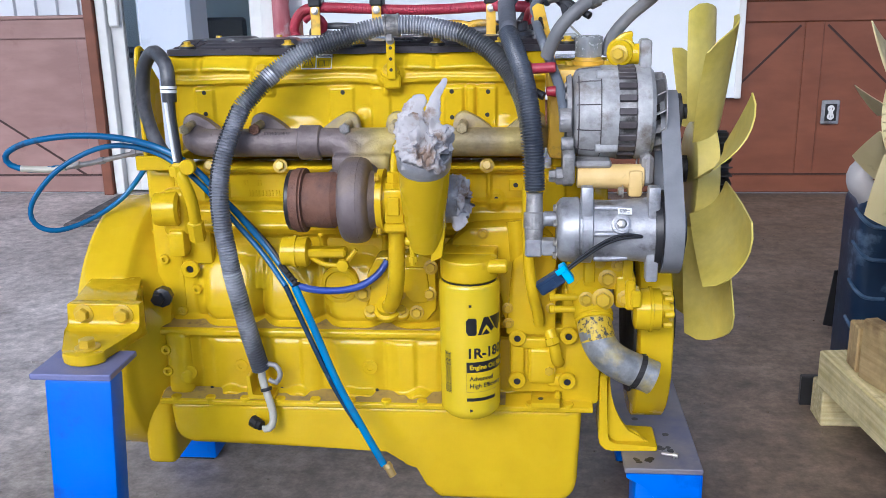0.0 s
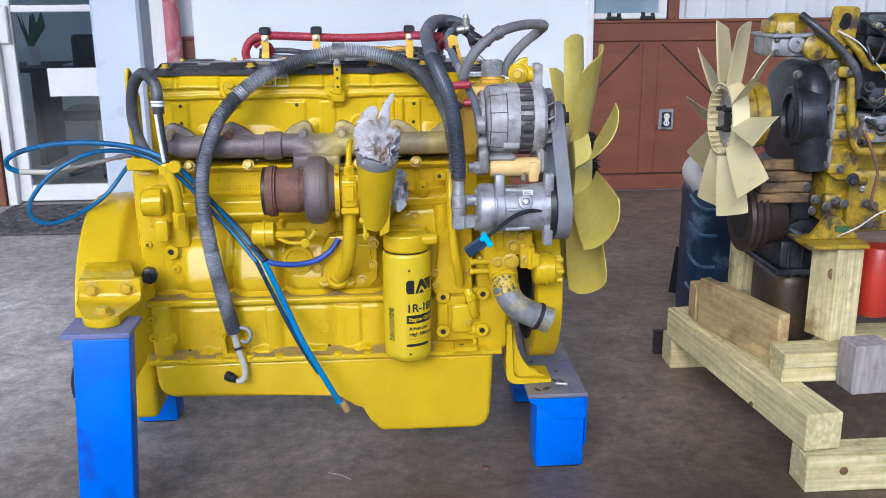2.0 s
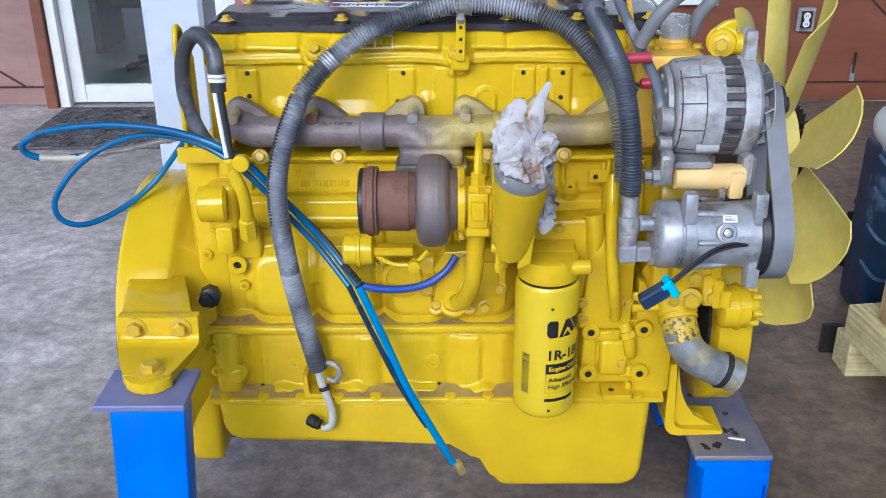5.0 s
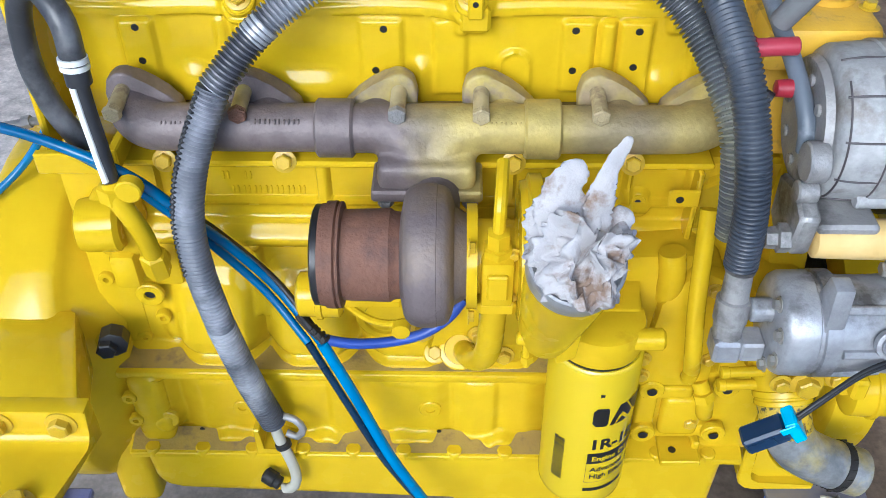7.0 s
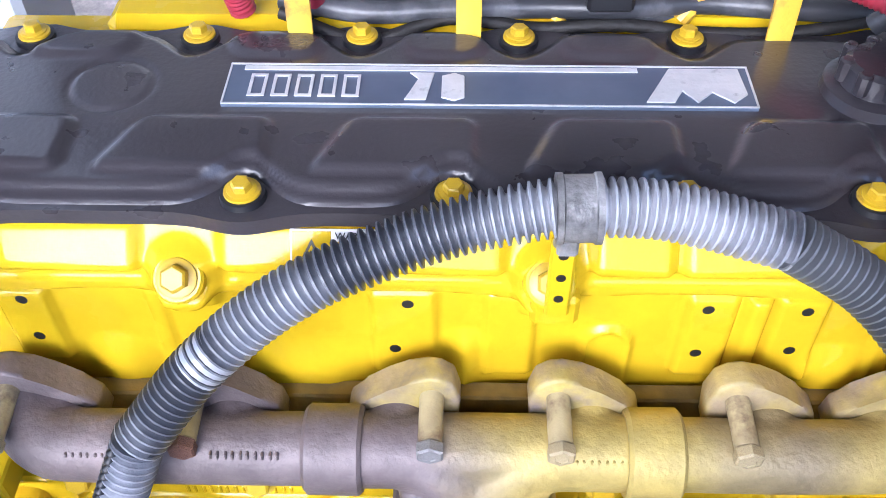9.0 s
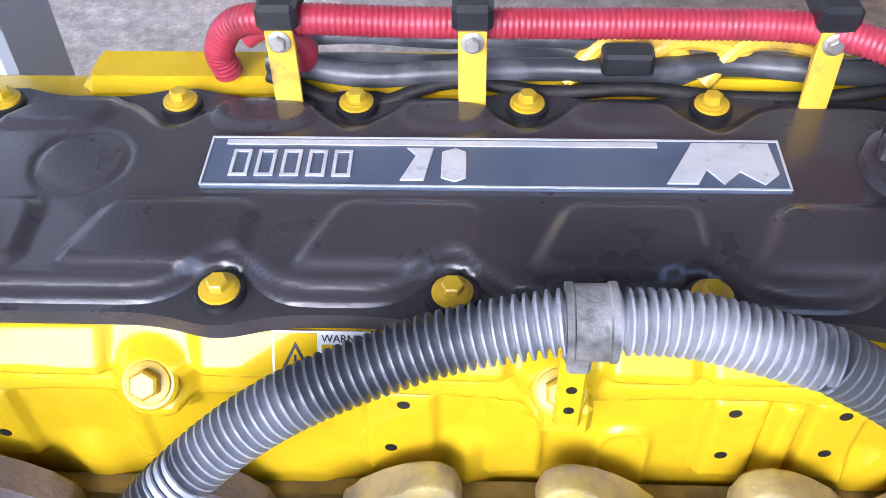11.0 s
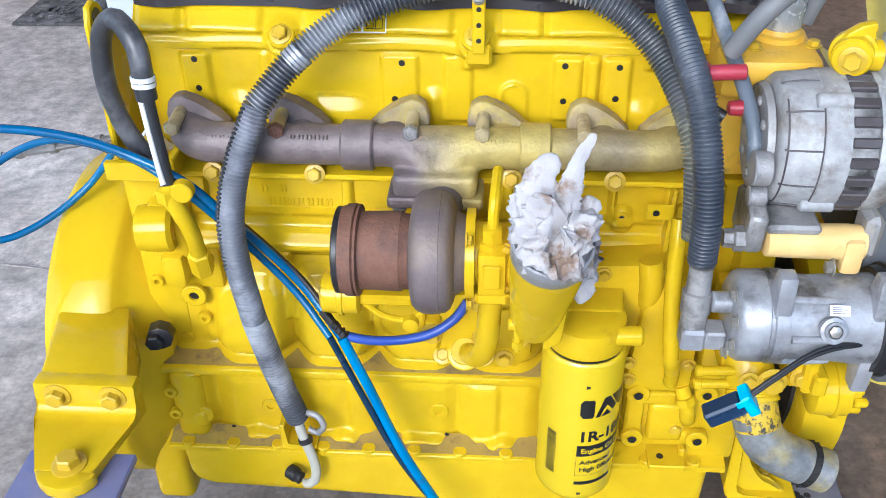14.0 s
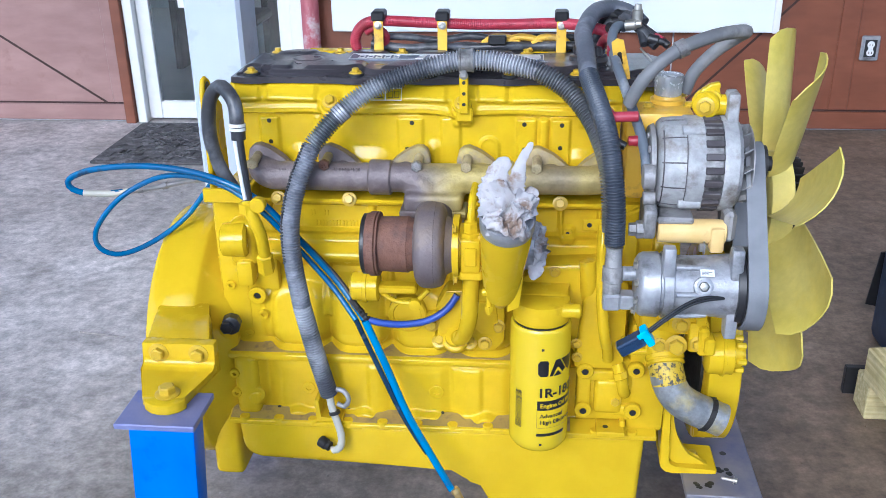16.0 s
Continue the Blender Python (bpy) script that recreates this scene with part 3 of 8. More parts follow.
add_box(bm, (1.495, WALL - 0.10, 0.55), (1.53, WALL - 0.0855, 3.2), 0.003)
part("edge_trim", bm, m_white, sheet)

# window above the panelling
win = thing("window_1", (1.75, WALL, 1.07), "white framed window above brown panelling", "window", kind="structure")
for a, b in (((1.52, 1.085), (1.99, 1.12)), ((1.94, 1.12), (1.99, 1.9)), ((1.54, 1.86), (1.94, 1.9))):
    bm = bmesh.new()
    add_box(bm, (a[0], WALL - 0.05, a[1]), (b[0], WALL - 0.002, b[1]), 0.003)
    part("window_frame", bm, m_white, win)
# Opaque pane; the reflected sky is put into its pale blue colour.
bm = bmesh.new()
add_box(bm, (1.54, WALL - 0.03, 1.12), (1.94, WALL - 0.024, 1.86), 0)
part("pane", bm, mat("pane_sky_colour", (0.24, 0.32, 0.38), (0.36, 0.44, 0.50), 3, 0.08, 0, 0), win)
bm = bmesh.new()
add_box(bm, (2.0, WALL - 0.05, 1.081), (2.07, WALL - 0.002, 3.6), 0.003)
part("window_post", bm, m_brown, win)
for x in (1.66, 1.87):
    bm = bmesh.new()
    add_box(bm, (x - 0.045, WALL - 0.075, 1.082), (x + 0.045, WALL - 0.052, 1.10), 0.003)
    add_cyl(bm, (x - 0.03, WALL - 0.065, 1.10), (x - 0.03, WALL - 0.065, 1.125), 0.012)
    add_cyl(bm, (x + 0.03, WALL - 0.065, 1.10), (x + 0.03, WALL - 0.065, 1.12), 0.012)
    part("window_latch", bm, m_black, win)

# socket
out = thing("wall_outlet", (2.025, WALL - 0.02, 0.40), "white double socket in a grey metal cover on brown panelling", "outlet")
bm = bmesh.new()
add_box(bm, (1.978, WALL - 0.05, 0.398), (2.073, WALL - 0.0325, 0.53), 0.006)
part("cover_plate", bm, m_alu, out)
bm = bmesh.new()
add_box(bm, (1.995, WALL - 0.053, 0.418), (2.056, WALL - 0.0505, 0.51), 0.001)
part("recess", bm, m_black, out)
bm = bmesh.new()
for z in (0.443, 0.485):
    add_cyl(bm, (2.025, WALL - 0.0535, z), (2.025, WALL - 0.058, z), 0.019)
add_box(bm, (2.013, WALL - 0.057, 0.446), (2.037, WALL - 0.0535, 0.48), 0.001)
part("socket", bm, m_white, out)
for z in (0.443, 0.485):
    for dx in (-0.007, 0.007):
        bm = bmesh.new()
        add_box(bm, (2.025 + dx - 0.0015, WALL - 0.0592, z - 0.005), (2.025 + dx + 0.0015, WALL - 0.0582, z + 0.005), 0)
        part("slot", bm, m_ink, out)

# latch on the panelling
latch = thing("wall_latch", (2.325, WALL - 0.02, 0.12), "small grey steel latch on the brown panelling", "latch")
bm = bmesh.new()
add_box(bm, (2.312, WALL - 0.040, 0.125), (2.340, WALL - 0.0365, 0.215), 0.002)
part("latch_plate", bm, m_aludirty, latch)
bm = bmesh.new()
add_box(bm, (2.319, WALL - 0.052, 0.17), (2.332, WALL - 0.0405, 0.285), 0.003)
part("bolt_bar", bm, m_rustdark, latch)

# glass door and the room behind
door = thing("door_1", (-1.55, WALL, 0), "white framed glass door with a dim room behind", "door", kind="structure")
for lo, hi in (((-2.085, 0.0), (-2.03, 2.2)), ((-1.12, 0.0), (-1.03, 2.2))):
    bm = bmesh.new()
    add_box(bm, (lo[0], WALL - 0.03, lo[1]), (hi[0], WALL + 0.14, hi[1]), 0.004)
    part("door_jamb", bm, m_white, door)
bm = bmesh.new()
add_box(bm, (-2.03, WALL - 0.03, 2.12), (-1.12, WALL + 0.14, 2.199), 0.004)
part("door_head", bm, m_white, door)
for lo, hi in (((-2.027, 0.015), (-1.95, 2.11)), ((-1.20, 0.015), (-1.125, 2.11)), ((-1.949, 0.015), (-1.201, 0.115)), ((-1.949, 2.02), (-1.201, 2.11)), ((-1.949, 1.16), (-1.201, 1.20))):
    bm = bmesh.new()
    add_box(bm, (lo[0], WALL + 0.02, lo[1]), (hi[0], WALL + 0.065, hi[1]), 0.004)
    part("door_rail", bm, m_white, door)
bm = bmesh.new()
add_box(bm, (-1.949, WALL + 0.04, 0.116), (-1.201, WALL + 0.046, 1.159), 0)
gl = part("pane", bm, m_glass, door)
gl.visible_shadow = False
bm = bmesh.new()
add_box(bm, (-2.02, WALL - 0.02, 0.98), (-1.96, WALL + 0.018, 1.2), 0.008)
part("door_closer", bm, m_white, door)
bm = bmesh.new()
add_box(bm, (-1.78, WALL + 0.03, 0.66), (-1.40, WALL + 0.038, 0.83), 0.002)
part("notice_sheet", bm, m_white, door, "blank white notice on the glass")
bm = bmesh.new()
add_box(bm, (-2.15, WALL - 0.055, 0.0), (-2.09, WALL - 0.001, 2.4), 0.004)
solo("trim", bm, m_brown, "brown trim post beside the glass door", "trim", kind="structure")

room = thing("room_behind_door", (-1.5, WALL + 2, 0), "dim room seen through the glass door", "room", kind="structure")
for lo, hi, mm, nm in (((-4.0, WALL + 4.0, 0.0), (1.0, WALL + 4.1, 2.6), m_inside, "back_wall"), ((-4.1, WALL + 0.16, 0.0), (-4.0, WALL + 4.1, 0.8), m_inside, "side_wall"),
                       ((1.0, WALL + 0.16, 0.0), (1.1, WALL + 4.1, 2.6), m_inside, "side_wall"), ((-4.1, WALL + 0.16, 2.6), (1.1, WALL + 4.1, 2.7), m_inside, "room_ceiling"),
                       ((-4.0, WALL + 0.16, 0.001), (1.0, WALL + 4.0, 0.006), m_insidefloor, "room_floor")):
    bm = bmesh.new()
    add_box(bm, lo, hi, 0)
    part(nm, bm, mm, room)
table = thing("desk", (-2.2, WALL + 1.6, 0), "dark desk with papers behind the glass door", "desk")
bm = bmesh.new()
add_box(bm, (-2.9, WALL + 1.3, 0.70), (-1.6, WALL + 1.9, 0.74), 0.004)
part("tabletop", bm, m_dark, table)
for x in (-2.85, -2.35, -1.68):
    bm = bmesh.new()
    add_box(bm, (x, WALL + 1.35, 0.0), (x + 0.05, WALL + 1.85, 0.699), 0.004)
    part("leg", bm, m_dark, table)
bm = bmesh.new()
for k in range(4):
    x = -2.12 + 0.06 * k
    add_box(bm, (x, WALL + 1.4 + 0.02 * (k % 2), 0.742 + 0.008 * k), (x + 0.28, WALL + 1.62, 0.748 + 0.008 * k), 0)
solo("paper_pile", bm, m_white, "loose white papers on the desk", "papers")
plant = thing("potted_plant", (-2.38, WALL + 1.55, 0.74), "small green plant in a white pot on the desk", "plant")
bm = bmesh.new()
add_lathe(bm, (-2.38, WALL + 1.55, 0.7405), (0, 0, 1), [(0, 0.045), (0.14, 0.06), (0.14, 0.05)], 18)
part("pot", bm, m_white, plant)
bm = bmesh.new()
rnd = random.Random(4)
for k in range(11):
    a, t = rnd.uniform(0, 6.28), rnd.uniform(0.05, 0.13)
    add_prism(bm, [(-2.38 - 0.015, 0.87), (-2.38 + 0.015, 0.87), (-2.38 + math.cos(a) * t + 0.02, 1.02), (-2.38 + math.cos(a) * t, 1.10 + 0.04 * rnd.random())], "y", WALL + 1.545 + math.sin(a) * 0.03, WALL + 1.549 + math.sin(a) * 0.03)
part("leaves", bm, m_leaf, plant)
chair = thing("office_chair", (-1.75, WALL + 0.9, 0), "dark office chair behind the glass door", "chair")
bm = bmesh.new()
add_box(bm, (-1.97, WALL + 0.7, 0.42), (-1.53, WALL + 1.1, 0.49), 0.02)
part("seat", bm, m_black, chair)
bm = bmesh.new()
add_box(bm, (-1.95, WALL + 1.08, 0.55), (-1.55, WALL + 1.14, 0.98), 0.02)
part("backrest", bm, m_dark, chair)
bm = bmesh.new()
add_cyl(bm, (-1.75, WALL + 0.9, 0.06), (-1.75, WALL + 0.9, 0.42), 0.03)
part("post", bm, m_steel, chair)
bm = bmesh.new()
for k in range(5):
    a = k * 2 * math.pi / 5
    add_tube(bm, [(-1.75, WALL + 0.9, 0.09), (-1.75 + 0.25 * math.cos(a), WALL + 0.9 + 0.25 * math.sin(a), 0.04)], 0.02)
part("foot_star", bm, m_black, chair)
rack = thing("coat_rack", (-1.3, WALL + 2.6, 0), "dark and red goods on a rack behind the glass", "rack")
for k, mm in enumerate((m_red, m_black, m_dark, m_red, m_black)):
    bm = bmesh.new()
    add_box(bm, (-1.75 + 0.2 * k, WALL + 2.5, 0.7), (-1.58 + 0.2 * k, WALL + 2.7, 1.5 + 0.06 * (k % 3)), 0.02)
    part("garment_bag", bm, mm, rack)
bm = bmesh.new()
add_box(bm, (-1.9, WALL + 2.45, 0.0), (-0.6, WALL + 2.75, 0.69), 0.01)
part("rack_base", bm, m_dark, rack)

bm = bmesh.new()
add_box(bm, (-2.04, 4.60, 0.001), (-1.0, 5.33, 0.014), 0.004)
mat_ob = solo("door_mat", bm, m_mat, "dark grey speckled mat before the glass door", "mat")
rnd = random.Random(8)
bm = bmesh.new()
for k in range(220):
    x, y, a = rnd.uniform(-2.0, -1.06), rnd.uniform(4.64, 5.28), rnd.uniform(0, 3.14)
    add_box(bm, (-0.03, -0.008, 0.0125), (0.03, 0.008, 0.019), 0, Matrix.Translation((x, y, 0)) @ Matrix.Rotation(a, 4, "Z"))
ob = part("tuft", bm, m_mat, mat_ob)
ob["kind"] = "stuff"

# pale column and the weathered red post
bm = bmesh.new()
add_box(bm, (-0.665, 2.55, 0.0), (-0.515, 2.70, 5.0), 0.01)
solo("column", bm, m_column, "pale blue-grey square column on the concrete", "column", kind="structure")
bm = bmesh.new()
add_lathe(bm, (-0.985, WALL - 0.10, 0.0), (0, 0, 1), [(0, 0.05), (1.0, 0.048), (2.2, 0.045)], 20)
solo("red_post", bm, m_redpost, "weathered red and white painted pipe post by the door", "post")

# grit and oil spots on the floor
rnd = random.Random(3)
bm = bmesh.new()
for k in range(700):
    x, y, r = rnd.uniform(-2.6, 2.8), rnd.uniform(0.6, 5.0), rnd.uniform(0.0015, 0.005)
    add_lathe(bm, (x, y, 0.0), (rnd.uniform(-.3, .3), rnd.uniform(-.3, .3), 1), [(0, r), (r * 0.6, r * 0.8), (r, r * 0.3)], 5)
solo("floor_grit", bm, m_floor, "small grit scattered over the concrete", "grit", kind="stuff")
bm = bmesh.new()
add_tube(bm, [(-1.27, 2.83, 0.003), (-1.22, 2.82, 0.004), (-1.16, 2.815, 0.003), (-1.10, 2.80, 0.004)], 0.003, seg=6)
solo("straw", bm, m_wood3, "pale straw lying on the concrete", "straw")


# ---- the yellow engine ----
engine = thing("diesel_engine", (0.05, 2.1, 0.33), "yellow six-cylinder diesel engine resting on blue steel stands", "engine")

# block
bm = bmesh.new()
add_box(bm, (-0.43, 1.955, 0.33), (0.52, 2.28, 0.835), 0.006)
block = part("engine_block", bm, m_cast, engine)
PITCH, LOBES = 0.137, (-0.255, -0.118, 0.019, 0.156)


def skirt_face(X, Z):
    """Crankcase side: a shallow swelling for each cylinder, corner post, foot flaring onto the pan rail."""
    y = np.full_like(X, 1.917)
    for c in LOBES:
        y -= 0.017 * pad(X, Z, c - 0.060, c + 0.060, 0.340, 0.476, 0.048, 0.02)
    y -= 0.006 * pad(X, Z, 0.085, 0.150, 0.340, 0.470, 0.010, 0.006)
    y -= 0.005 * pad(X, Z, -0.10, -0.060, 0.345, 0.470, 0.012, 0.006)
    y -= 0.022 * pad(X, Z, -0.388, -0.338, 0.350, 0.50, 0.020, 0.018)
    y -= 0.016 * disc(X, Z, -0.355, 0.385, 0.020, 0.016)
    wave = 0.350 + 0.007 * np.cos(2 * np.pi * (X - 0.02) / PITCH) + 0.003 * np.cos(2 * np.pi * X / 0.053)
    y -= 0.024 * ramp((wave - Z) / 0.016 + 0.4)
    y -= 0.012 * ramp((Z - 0.470) / 0.012)
    return y


def jacket_face(X, Z):
    """Water jacket: a full pillow for each cylinder with webs between, rising to the side cover."""
    y = np.full_like(X, 1.962)
    swell = np.zeros_like(X)
    for c in LOBES:
        swell = np.maximum(swell, pad(X, Z, c - 0.066, c + 0.066, 0.496, 0.652, 0.052, 0.045))
        swell = np.maximum(swell, 0.55 * pad(X, Z, c - 0.060, c + 0.060, 0.60, 0.705, 0.045, 0.03))
    y -= 0.056 * swell * np.clip((0.690 - Z) / 0.150, 0, 1) ** 0.75
    for c in (-0.1865, -0.0495, 0.0875):
        y -= 0.014 * pad(X, Z, c - 0.007, c + 0.007, 0.575, 0.70, 0.010, 0.004)
    y -= 0.018 * pad(X, Z, -0.40, -0.322, 0.50, 0.70, 0.022, 0.02)
    y -= 0.020 * ramp((Z - 0.675) / 0.03)
    y -= 0.030 * ramp((0.512 - Z) / 0.014)
    return y


def cover_face(X, Z):
    """Side cover: a rolled lower edge, sunk windows between uprights, a flat top strip under the manifold."""
    y = np.full_like(X, 1.944)
    y -= 0.018 * np.exp(-((Z - 0.716) / 0.016) ** 2)
    y += 0.007 * ramp((Z - 0.735) / 0.01) * ramp((0.768 - Z) / 0.01)
    for x0, x1 in ((-0.298, -0.262), (-0.248, -0.092), (-0.076, 0.02), (0.035, 0.15), (0.165, 0.305), (0.315, 0.385)):
        y += 0.013 * pad(X, Z, x0, x1, 0.772, 0.826, 0.005, 0.004)
    y -= 0.010 * ramp((Z - 0.829) / 0.005)
    y -= 0.012 * pad(X, Z, 0.310, 0.340, 0.750, 0.790, 0.010, 0.012)
    return y


bm = relief(-0.42, 0.525, 0.325, 0.482, 1.965, skirt_face)
part("crankcase_skirt", bm, m_cast, block, angle=75)
bm = bmesh.new()
add_prism(bm, [(1.888, 0.480), (1.888, 0.492), (1.892, 0.496), (1.965, 0.508), (1.965, 0.478)], "x", -0.41, 0.235, 0.004, 2)
ledge = part("block_ledge", bm, m_yellow, block)
bm = bmesh.new()
add_prism(bm, [(1.8965, 0.4966), (1.8965, 0.4976), (1.964, 0.5090), (1.964, 0.5078)], "x", -0.405, 0.231, 0.0)
part("dust_film", bm, m_dustfilm, ledge, "tan dust lying on the ledge")
bm = relief(-0.425, 0.47, 0.497, 0.705, 1.985, jacket_face)
part("water_jacket", bm, m_cast, block, angle=75)
for p, r in (((0.051, 1.905, 0.408), 0.017), ((-0.236, 1.905, 0.407), 0.015), ((-0.349, 1.89, 0.395), 0.017), ((-0.339, 1.926, 0.622), 0.020)):
    boss(block, p, (0, -1, 0), r, 0.016)
    hole(block, (p[0], p[1] - 0.0025, p[2]), (0, -1, 0), r * 0.41)
bm = bmesh.new()
add_prism(bm, [(1.905, 0.352), (1.862, 0.339), (1.862, 0.328), (1.92, 0.328)], "x", -0.415, 0.53, 0.002)
for x in np.arange(-0.38, 0.53, 0.078):
    add_cyl(bm, (x, 1.873, 0.328), (x, 1.873, 0.346), 0.012, seg=12)
rail = part("pan_rail", bm, m_yellow, block)
bm = bmesh.new()
add_prism(bm, [(1.868, 0.3406), (1.868, 0.3420), (1.9045, 0.3536), (1.9045, 0.3518)], "x", -0.412, 0.345, 0.0)
part("dust_film", bm, m_dustfilm, rail, "tan dust lying on the rail")
for x in np.arange(-0.36, 0.21, 0.053):
    hole(block, (x, 1.8995, 0.352 + 0.006 * math.sin(x * 40)), (0, -1, 0), 0.0038)

# upper side of the block: cover strips, recessed plates, ribs
bm = bmesh.new()
add_box(bm, (-0.37, 1.925, 0.838), (0.41, 1.99, 0.847), 0.003)
add_box(bm, (-0.36, 1.93, 0.63), (-0.29, 1.96, 0.73), 0.008, seg=2)
part("cover_strip", bm, m_yellow, block)
bm = relief(-0.37, 0.41, 0.696, 0.838, 1.99, cover_face)
part("side_cover", bm, m_cast, block, angle=60)
for body, x, z, size in (("721-4479", 0.2265, 0.8065, 0.0150), ("-06-", 0.2420, 0.7850, 0.0150)):
    bm = text_bm(body, size, 0.0003, 1.08)
    bmesh.ops.transform(bm, matrix=Matrix.Translation((x, 1.9555, z)) @ Matrix.Rotation(radians(90), 4, "X"), verts=bm.verts)
    part("cast_number", bm, m_dust, block)
for x0, n, z in ((-0.215, 3, 0.806), (-0.205, 7, 0.783)):
    bm = bmesh.new()
    for k in range(n):
        if n == 7 or k != 1:
            add_box(bm, (x0 + 0.0145 * k, 1.953, z - 0.0065), (x0 + 0.0145 * k + 0.003, 1.958, z + 0.0065), 0.001)
            add_box(bm, (x0 + 0.0145 * k + 0.0064, 1.953, z - 0.0065), (x0 + 0.0145 * k + 0.0094, 1.958, z + 0.0065), 0.001)
    tagged(part("cast_mark", bm, m_cast, block), "raised cast marks on yellow iron", kind="stuff")
bm = bmesh.new()
add_prism(bm, [(0.386, 0.715), (0.394, 0.715), (0.398, 0.838), (0.391, 0.838)], "y", 1.918, 1.96, 0.002)
part("cover_fin", bm, m_cast, block)
for x in (-0.275, -0.125, 0.02, 0.16, 0.307):
    bolt(block, (x, 1.927, 0.848), (0, -1, 0.35), 0.0105)
boss(block, (0.325, 1.958, 0.775), (0, -1, 0), 0.011, 0.03)
hole(block, (0.325, 1.944, 0.775), (0, -1, 0), 0.004)
bolt(block, (0.33, 1.945, 0.703), (0, -1, 0), 0.011)
bm = bmesh.new()
add_prism(bm, [(0.40, 0.66), (0.47, 0.66), (0.47, 0.835), (0.40, 0.80)], "y", 1.94, 2.1, 0.004)
part("front_corner_casting", bm, m_cast, block)

# oil pan
bm = bmesh.new()
SUMP = [(0.118 + 0.086 * k / 8, 0.106 + 0.110 * (0.5 + 0.5 * math.cos(math.pi * k / 8))) for k in range(9)]
add_prism(bm, [(-0.400, 0.329), (-0.394, 0.26), (-0.383, 0.238), (-0.352, 0.227), (0.03, 0.222), (0.085, 0.220)] + SUMP + [(0.462, 0.105), (0.488, 0.118), (0.500, 0.145), (0.508, 0.329)], "y", 1.873, 2.27, 0.016, 4)
part("oil_pan", bm, m_yellow, engine, "smooth deep yellow oil pan", angle=70)

# cylinder head
HEAD_BOLTS = (-0.165, 0.105, 0.36)


def head_face(X, Z):
    """Cylinder head side: drilled pads and ribs below a rolled lip, and a sloping shoulder above it."""
    y = np.full_like(X, 2.0055)
    for x0, x1, z0, d in ((-0.322, -0.281, 0.915, 0.008), (-0.030, 0.022, 0.900, 0.006), (0.060, 0.100, 0.90, 0.006), (0.216, 0.255, 0.905, 0.008), (0.262, 0.279, 0.90, 0.011), (0.285, 0.324, 0.905, 0.008), (-0.205, -0.192, 0.91, 0.004), (0.372, 0.392, 0.90, 0.006)):
        y -= d * pad(X, Z, x0, x1, z0, 1.002, 0.006, 0.004)
    arch = np.maximum(pad(X, Z, 0.139, 0.180, 0.86, 0.945, 0.006, 0.004), disc(X, Z, 0.1595, 0.941, 0.0205, 0.006))
    inner = np.maximum(pad(X, Z, 0.144, 0.175, 0.86, 0.945, 0.006, 0.004), disc(X, Z, 0.1595, 0.941, 0.0155, 0.006))
    y -= 0.007 * arch - 0.003 * inner
    y -= 0.012 * pad(X, Z, -0.15, -0.05, 0.86, 0.925, 0.04, 0.03) + 0.012 * pad(X, Z, 0.035, 0.055, 0.86, 0.945, 0.03, 0.01)
    y -= 0.010 * pad(X, Z, -0.26, -0.22, 0.86, 0.935, 0.03, 0.02) + 0.010 * pad(X, Z, 0.32, 0.37, 0.86, 0.93, 0.03, 0.02)
    lip = 1.010 - 0.006 * (np.exp(-((X - 0.095) / 0.028) ** 2) + 0.6 * np.exp(-((X + 0.165) / 0.03) ** 2)) + 0.0012 * np.cos(2 * np.pi * X / 0.21)
    y -= 0.0135 * ramp((Z - lip) / 0.006 + 0.5)
    y += 0.0045 * ramp((Z - lip - 0.012) / 0.008)
    crest = 1.040 + 0.001 * np.cos(2 * np.pi * X / 0.137)
    panels = np.zeros_like(X)
    for x0, x1 in ((-0.372, -0.315), (-0.30, -0.196), (-0.135, 0.072), (0.137, 0.195), (0.203, 0.325), (0.392, 0.425)):
        panels = np.maximum(panels, pad(X, Z, x0, x1, 1.00, 1.09, 0.012, 0.004))
    y -= (0.0085 * panels + 0.002) * ramp((Z - crest + 0.006) / 0.006)
    y += 0.75 * np.maximum(Z - crest - 0.004, 0) + 0.004 * ramp((Z - 1.066) / 0.006)
    for b in HEAD_BOLTS:
        y -= 0.010 * disc(X, Z, b, 1.030, 0.026, 0.012)
        y -= 0.008 * pad(X, Z, b - 0.018, b + 0.018, 0.985, 1.02, 0.010, 0.006)
    return y


bm = bmesh.new()
add_box(bm, (-0.375, 2.012, 0.846), (0.42, 2.27, 1.02), 0.006)
add_box(bm, (-0.38, 2.012, 1.012), (0.425, 2.28, 1.07), 0.007, seg=2)
head = part("cylinder_head", bm, m_cast, engine)
bm = relief(-0.38, 0.425, 0.862, 1.0705, 2.035, head_face, 0.0028)
part("head_side", bm, m_cast, head, angle=60)
for x, z in ((-0.300, 0.993), (-0.300, 0.948), (0.0, 0.991), (-0.012, 0.935), (0.231, 0.991), (0.231, 0.937), (0.307, 0.990), (0.305, 0.942)):
    hole(head, (x, 1.9980 if abs(x) > 0.05 else 2.0, z), (0, -1, 0), 0.0048)
for x in HEAD_BOLTS:
    boss(head, (x, 1.988, 1.032), (0, -0.72, 0.70), 0.0195, 0.022)
    bolt(head, (x, 1.980, 1.040), (0, -0.72, 0.70), 0.0105)
bm = bmesh.new()
add_box(bm, (0.092, 1.972, 1.00), (0.128, 1.99, 1.03), 0.004)
add_box(bm, (0.101, 1.965, 1.02), (0.119, 1.971, 1.10), 0.002)
